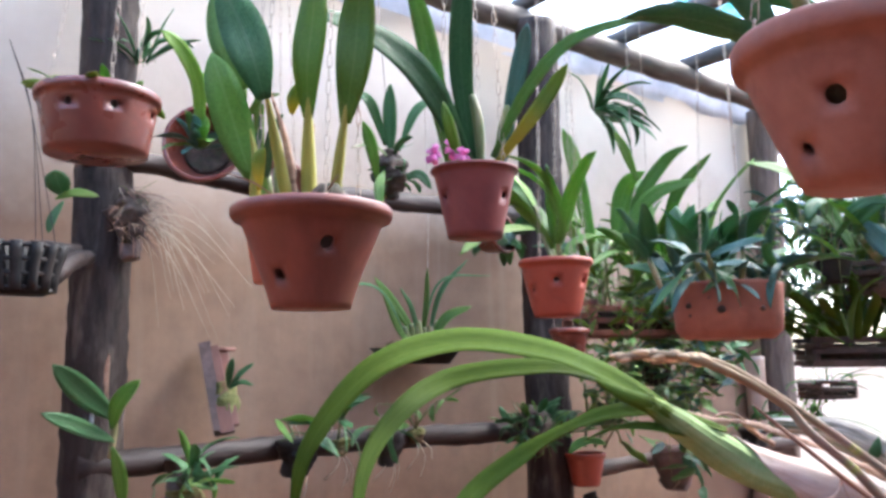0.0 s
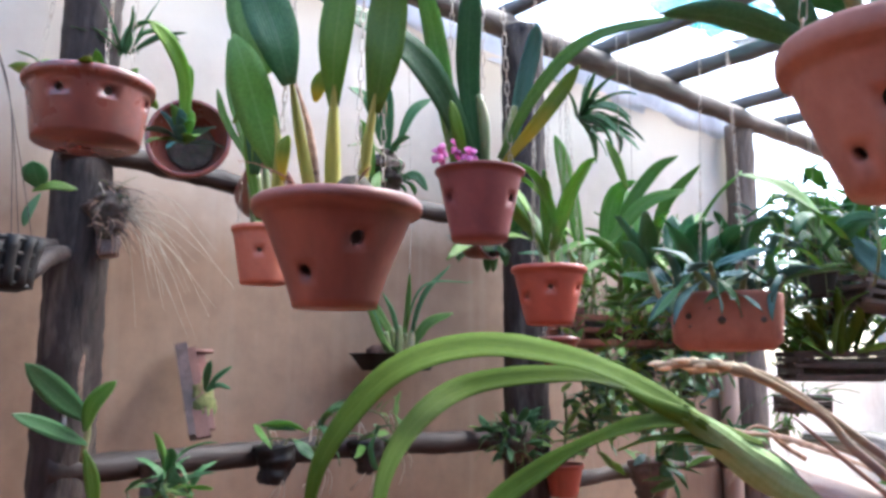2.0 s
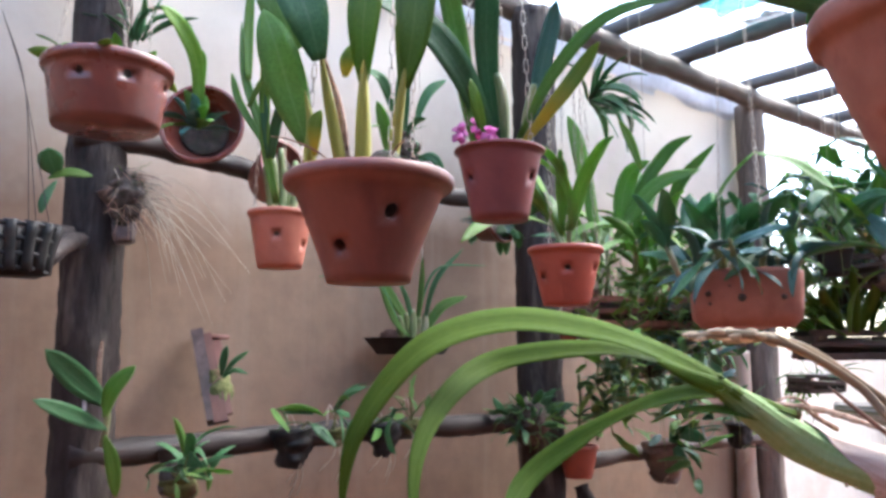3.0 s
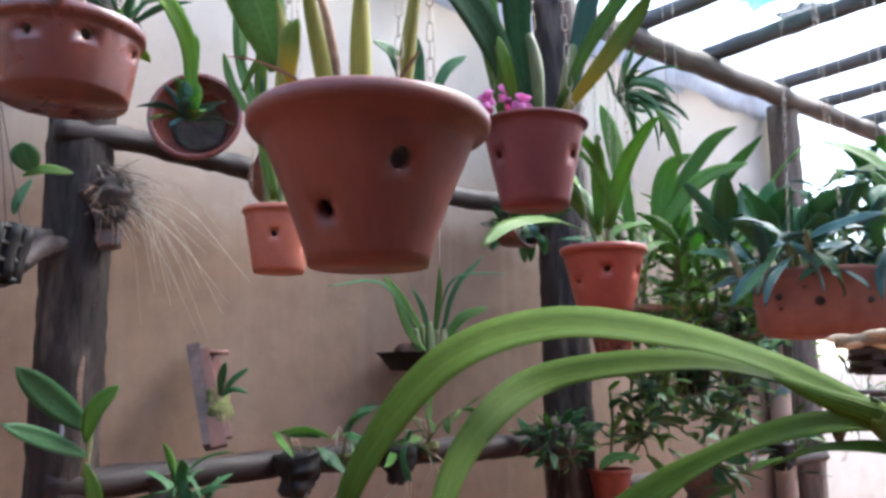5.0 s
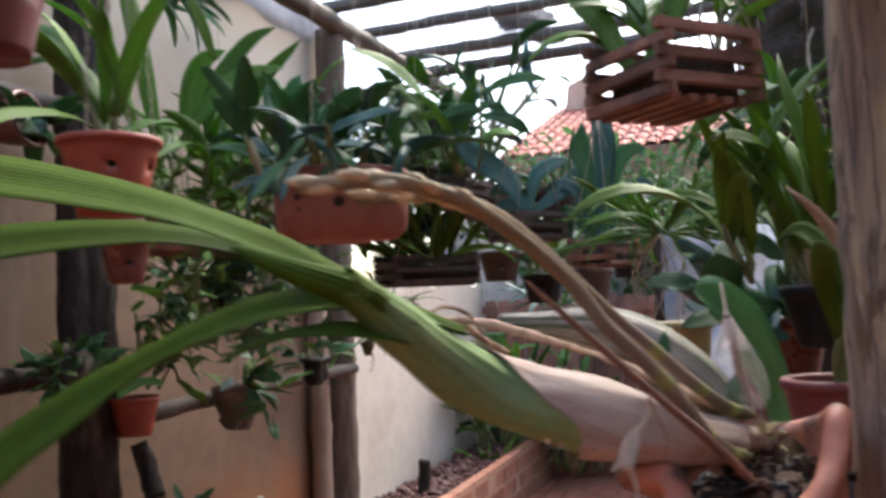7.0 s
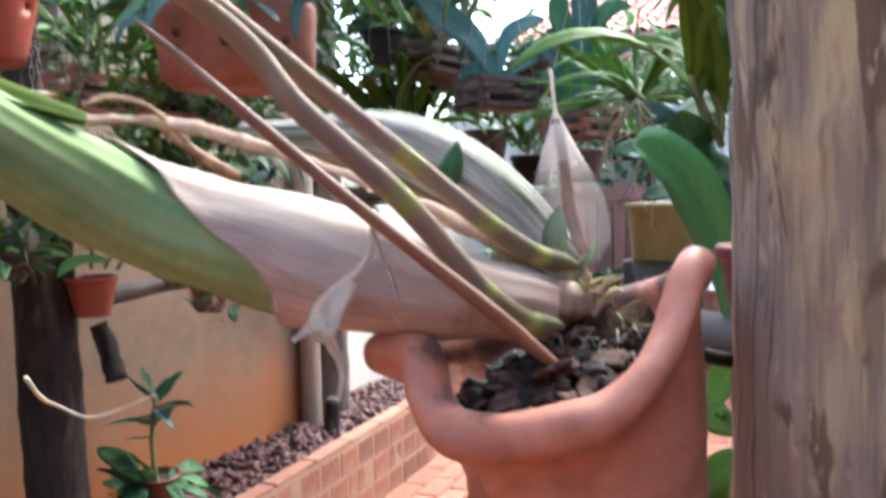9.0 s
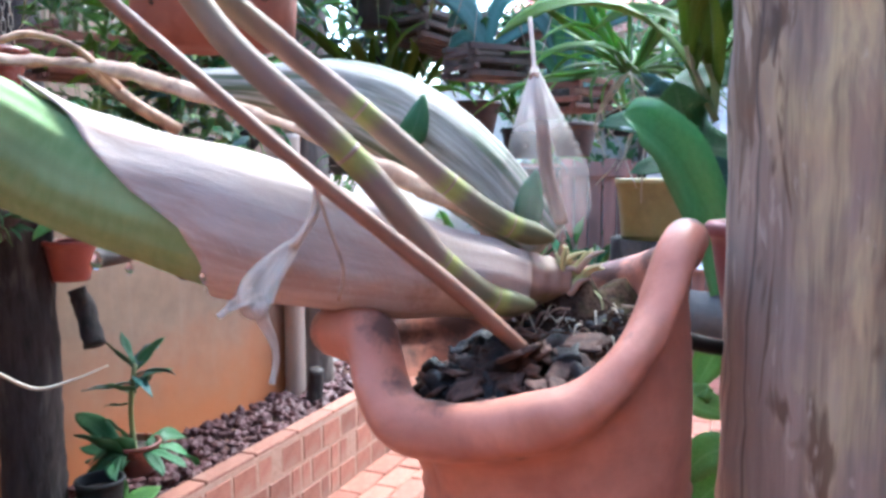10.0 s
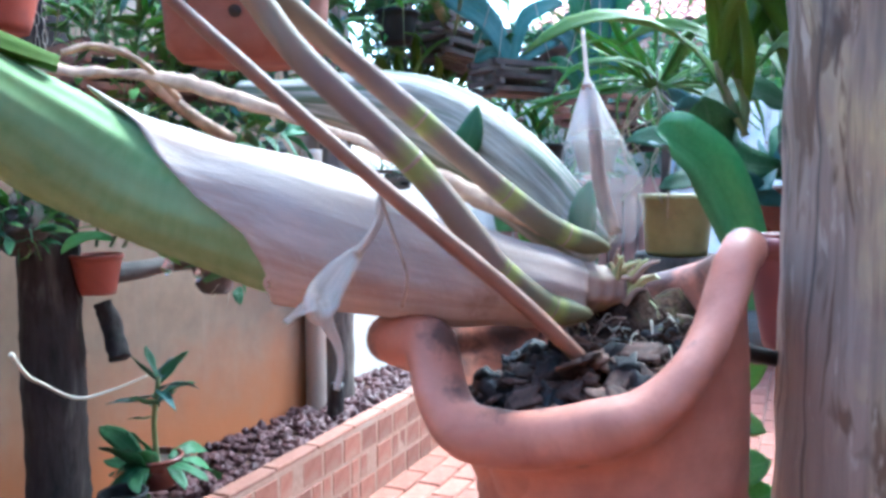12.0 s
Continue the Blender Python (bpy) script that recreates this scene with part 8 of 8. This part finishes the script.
for _i in range(70):
    _u = Vector((_rnd.gauss(0, 1), -abs(_rnd.gauss(0, 1)), abs(_rnd.gauss(0, 0.6)))).normalized()
    _s = _rnd.uniform(0.3, 0.75)
    _ob = new("charcoal_lump" if _i % 3 == 0 else "bark_chip", (_lumps if _i % 3 == 0 else _front)[_i % 6])
    _ob.parent = near_pot
    _ob.matrix_local = Matrix.Translation(POT_C + RIGHT * (_u.x * 0.0225 + 0.0095) + AHEAD * (_u.y * 0.0165 + 0.009) - Vector((0.698, 0.285, 0)) + Vector((0, 0, 1.042 - 0.86 + _u.z * 0.02))) @ Euler((_rnd.gauss(0, 0.8), _rnd.gauss(0, 0.8), _rnd.uniform(0, 6.3))).to_matrix().to_4x4() @ Matrix.Diagonal((_s, _s, _s, 1))
for _i in range(40):
    _u = Vector((_rnd.gauss(-0.2, 0.8), -abs(_rnd.gauss(0, 1)), abs(_rnd.gauss(0.3, 0.6)))).normalized()
    _p = POT_C + RIGHT * (_u.x * 0.0235 + 0.0095) + AHEAD * (_u.y * 0.0175 + 0.009) + Vector((0, 0, 1.042 + _u.z * 0.026))
    _d = Vector((_rnd.gauss(0, 1), _rnd.gauss(0, 1), _rnd.gauss(0, 1))).normalized() * 0.004
    part("root", tube_bm((_p - _d, _p + Vector((-0.0012, -0.001, 0.001)), _p + _d, _p + _d * 0.6 + Vector((-0.001, 0, -0.003))), 0.0002, n=10, seg=4), ("bark", "bark", "root_tip", "bulb_old")[_i % 4], near, "thin curling fibrous root")

# drops of water under the leaf bases
for _q, _r in (((0.61, 0.367, 1.083), 0.0013), ((0.6155, 0.3625, 1.081), 0.0009), ((0.6265, 0.35, 1.078), 0.0007)):
    tagged(part("water_drop", tube_bm((Vector(_q) + Vector((0, 0, 2.2 * _r)), Vector(_q) + Vector((0, 0, 0.6 * _r)), Vector(_q) - Vector((0, 0, _r))), lambda s, a, r=_r: r * (0.35 + 0.75 * math.sin(math.pi * min(1, s) ** 1.6)) * (1 if s < 0.97 else 0.5), n=14, seg=14), "water"), "clear drop of water hanging under the green leaf base", "water drop", "drops of water")

# its long arching leaves
for _pts, _w, _fc in (
        (((0.58, 0.415, 1.139), (0.567, 0.486, 1.177), (0.556, 0.555, 1.201), (0.496, 0.61, 1.211), (0.419, 0.633, 1.186), (0.36, 0.643, 1.12), (0.35, 0.653, 1.05)), 0.0365, (-0.25, -0.6, 0.7)),
        (((0.585, 0.418, 1.139), (0.569, 0.473, 1.168), (0.568, 0.559, 1.185), (0.517, 0.633, 1.177), (0.448, 0.628, 1.149), (0.392, 0.605, 1.102), (0.36, 0.57, 1.03)), 0.031, (-0.28, -0.58, 0.74)),
        (((0.615, 0.405, 1.133), (0.57, 0.441, 1.149), (0.547, 0.487, 1.143), (0.531, 0.552, 1.111), (0.486, 0.578, 1.075), (0.415, 0.535, 1.04), (0.334, 0.501, 1.0)), 0.03, (-0.3, -0.4, 0.85)),
        (((0.6, 0.416, 1.129), (0.58, 0.422, 1.132), (0.565, 0.43, 1.136), (0.554, 0.443, 1.138), (0.546, 0.465, 1.136), (0.535, 0.485, 1.127)), 0.014, (-0.3, -0.4, 0.85))):
    part("leaf", leaf_bm(_pts, _w, _fc, fold=0.3, base=0.2, wide=0.42, tip=-0.06, n=60, thick=0.0007, hug=0.5, wave=0.05), "leaf_olive", near, "long arching ribbed leaf")
part("root", tube_bm(((0.782, 0.633, 1.007), (0.791, 0.632, 0.993), (0.801, 0.632, 0.986), (0.815, 0.62, 0.975), (0.828, 0.604, 0.979), (0.84, 0.589, 0.986)), lambda s, a: 0.0013 * (1.2 - 0.8 * s), n=40, seg=7), "root", near, "thin pale dry root hanging in the air")

# ---------------------------------------------------------------- bed at the foot of the wall
pot((2.269, 1.9, 0.229), 0.05, 0.07, 0.09, "clay_wet", "dark pot standing in the gravel bed", name="bed_pot", group="pots in the bed", lip=0.004, rim=0.01)
plant = orchid((2.252, 1.88, 0.304), "tall leafy plant in a pot standing in the gravel bed", 22, "oval", "leaf_dark", (0.1, 0.19), (0.8, 2.0), 161, spread=0.05, tone="leaf_dark")
part("stem", tube_bm(((2.251, 1.88, 0.288), (2.218, 1.86, 0.431), (2.22, 1.84, 0.56)), 0.007, n=10, seg=8), "bulb", plant)
_rnd = random.Random(19)
for _i in range(14):
    put_leaf(plant, Vector((2.233, 1.86, 0.427)).lerp(Vector((2.221, 1.84, 0.568)), _rnd.random()), _rnd.uniform(0, 6.3), _rnd.uniform(0.5, 1.5), _rnd.uniform(0.08, 0.15), "oval", "leaf_dark" if _i % 3 else "leaf_blue", _rnd)
orchid((5.163, 1.9, 0.054), "small bright leafy plant growing in the bed", 34, "broad", "leaf_bright", (0.16, 0.3), (0.2, 1.2), 162, spread=0.06, tone="leaf")
orchid((2.0, 1.86, 0.13), "shady leafy plants low in the bed", 30, "oval", "leaf_dark", (0.1, 0.2), (0.3, 1.5), 163, spread=0.1, tone="leaf")
orchid((1.7, 1.84, 0.13), "shady leafy plants low in the bed", 26, "broad", "leaf_dark", (0.14, 0.24), (0.3, 1.4), 164, spread=0.1, tone="leaf")
# added black pot in place of the foliage's dark shadow
pot((2.075, 1.84, 0.14), 0.045, 0.06, 0.15, "plastic", "black plastic pot standing in for the dark foliage shadow beside the post", name="bed_pot", group="pots in the bed", lip=0.004, rim=0.012)
log_thing("stump", (3.3, 1.93, 0.1), (3.31, 1.92, 0.28), 0.035, 0.03, "wet_wood", "short dark stump in the gravel bed", "stump", n=8)
log_thing("stump", (4.2, 1.95, 0.1), (4.22, 1.95, 0.32), 0.03, 0.03, "wet_wood", "short dark stump in the gravel bed", "stump", n=8)

# ---------------------------------------------------------------- bed, kerb and floor, piece by piece
tagged(part("bed_soil", box_bm(-3.2, 6.0, 1.772, 2.13, FLOOR - 0.02, 0.13), "ground", smooth=False), kind="structure")
kerb = tagged(part("kerb", box_bm(-3.2, 6.0, 1.7068, 1.769, FLOOR - 0.02, 0.19), "mortar", smooth=False), kind="structure")
floor = tagged(part("floor", box_bm(-3.2, 6.25, -2.88, 1.704, FLOOR - 0.03, FLOOR - 0.006), "mortar", smooth=False), kind="structure")


def piece_mesh(name, sx, sy, sz, material, bevel=0.004):
    bm = box_bm(-sx / 2, sx / 2, -sy / 2, sy / 2, -sz / 2, sz / 2)
    bmesh.ops.bevel(bm, geom=bm.edges[:], offset=bevel, segments=1, affect="EDGES")
    me = bpy.data.meshes.new(name)
    bm.to_mesh(me)
    bm.free()
    me.materials.append(M[material])
    return me


def piece(me, parent, loc, rnd, wob=0.004):
    ob = new(me.name, me)
    ob.parent = parent
    ob.location = loc
    ob.rotation_euler = [rnd.gauss(0, wob) for _ in range(3)]
    return ob


_rnd = random.Random(5)
_cop = piece_mesh("brick", 0.236, 0.06, 0.022, "brick", 0.003)
_fac = piece_mesh("brick", 0.118, 0.02, 0.084, "brick", 0.0025)
_half = piece_mesh("brick", 0.052, 0.02, 0.084, "brick", 0.0025)
_x = 1.0
while _x < 5.9:
    piece(_cop, kerb, (_x, 1.7385 + _rnd.gauss(0, 0.0012), 0.191), _rnd, 0.003)
    _x += 0.243
for _row in range(3):
    _x = 1.0 + (0.0, 0.12, 0.05)[_row]
    _z = 0.131 - _row * 0.096
    while _x < 5.9:
        _h = _rnd.random() < 0.4
        _w = 0.066 if _h else 0.132
        piece(_half if _h else _fac, kerb, (_x + _w / 2, 1.7155 + _rnd.gauss(0, 0.001), _z), _rnd, 0.003)
        _x += _w
_pav = piece_mesh("paver", 0.196, 0.096, 0.03, "paver", 0.005)
for _r in range(14):
    _y = 1.652 - _r * 0.102
    _x = 1.75 + (0.1 if _r % 2 else 0)
    while _x < 5.3:
        piece(_pav, floor, (_x, _y, FLOOR - 0.008 + _rnd.gauss(0, 0.0012)), _rnd, 0.006)
        _x += 0.2025


def far_pavers():
    """The rest of the paving, away from the path's near stretch, in one mesh."""
    rnd = random.Random(6)
    V, F = [], []
    for r in range(43):
        y = 1.652 - r * 0.102
        x = -3.1 + (0.1 if r % 2 else 0)
        while x < 6.1:
            if r >= 14 or x < 1.7 or x > 5.3:
                k, z = len(V), FLOOR + 0.007 + rnd.gauss(0, 0.0012)
                for i in range(2):
                    e = 0.0 if i == 0 else 0.004
                    V += [(x - 0.098 + e, y - 0.048 + e, z - 0.004 * (1 - i)), (x + 0.098 - e, y - 0.048 + e, z - 0.004 * (1 - i)), (x + 0.098 - e, y + 0.048 - e, z - 0.004 * (1 - i)), (x - 0.098 + e, y + 0.048 - e, z - 0.004 * (1 - i))]
                F.append((k + 4, k + 5, k + 6, k + 7))
                F += [(k + i, k + (i + 1) % 4, k + 4 + (i + 1) % 4, k + 4 + i) for i in range(4)]
            x += 0.2025
    me = bpy.data.meshes.new("paving_rest")
    me.from_pydata(V, [], F)
    me.materials.append(M["paver"])
    return me


_ob = new("paving_rest", far_pavers())
_ob.parent = floor
_ob["kind"] = "stuff"


def gravel_bm():
    rnd = random.Random(8)
    src = bmesh.new()
    bmesh.ops.create_icosphere(src, subdivisions=1, radius=1)
    co = np.array([v.co[:] for v in src.verts])
    fa = np.array([[v.index for v in f.verts] for f in src.faces])
    src.free()
    V, F = [], []
    for i in range(2000):
        c = np.array((rnd.uniform(1.2, 5.6), rnd.uniform(1.782, 2.125), 0.138 + rnd.random() * 0.03))
        s = np.array([rnd.uniform(0.014, 0.028) for _ in range(3)]) * (1, 1, 0.75)
        k = np.array([1 + 0.25 * rnd.uniform(-1, 1) for _ in range(len(co))])[:, None]
        F.append(fa + len(V) * len(co))
        V.append(co * s * k + c)
    me = bpy.data.meshes.new("gravel")
    me.from_pydata(np.concatenate(V).tolist(), [], np.concatenate(F).tolist())
    me.materials.append(M["gravel"])
    return me


tagged(new("gravel", gravel_bm()), "dark reddish brown pebbles filling the bed", "gravel", kind="stuff")
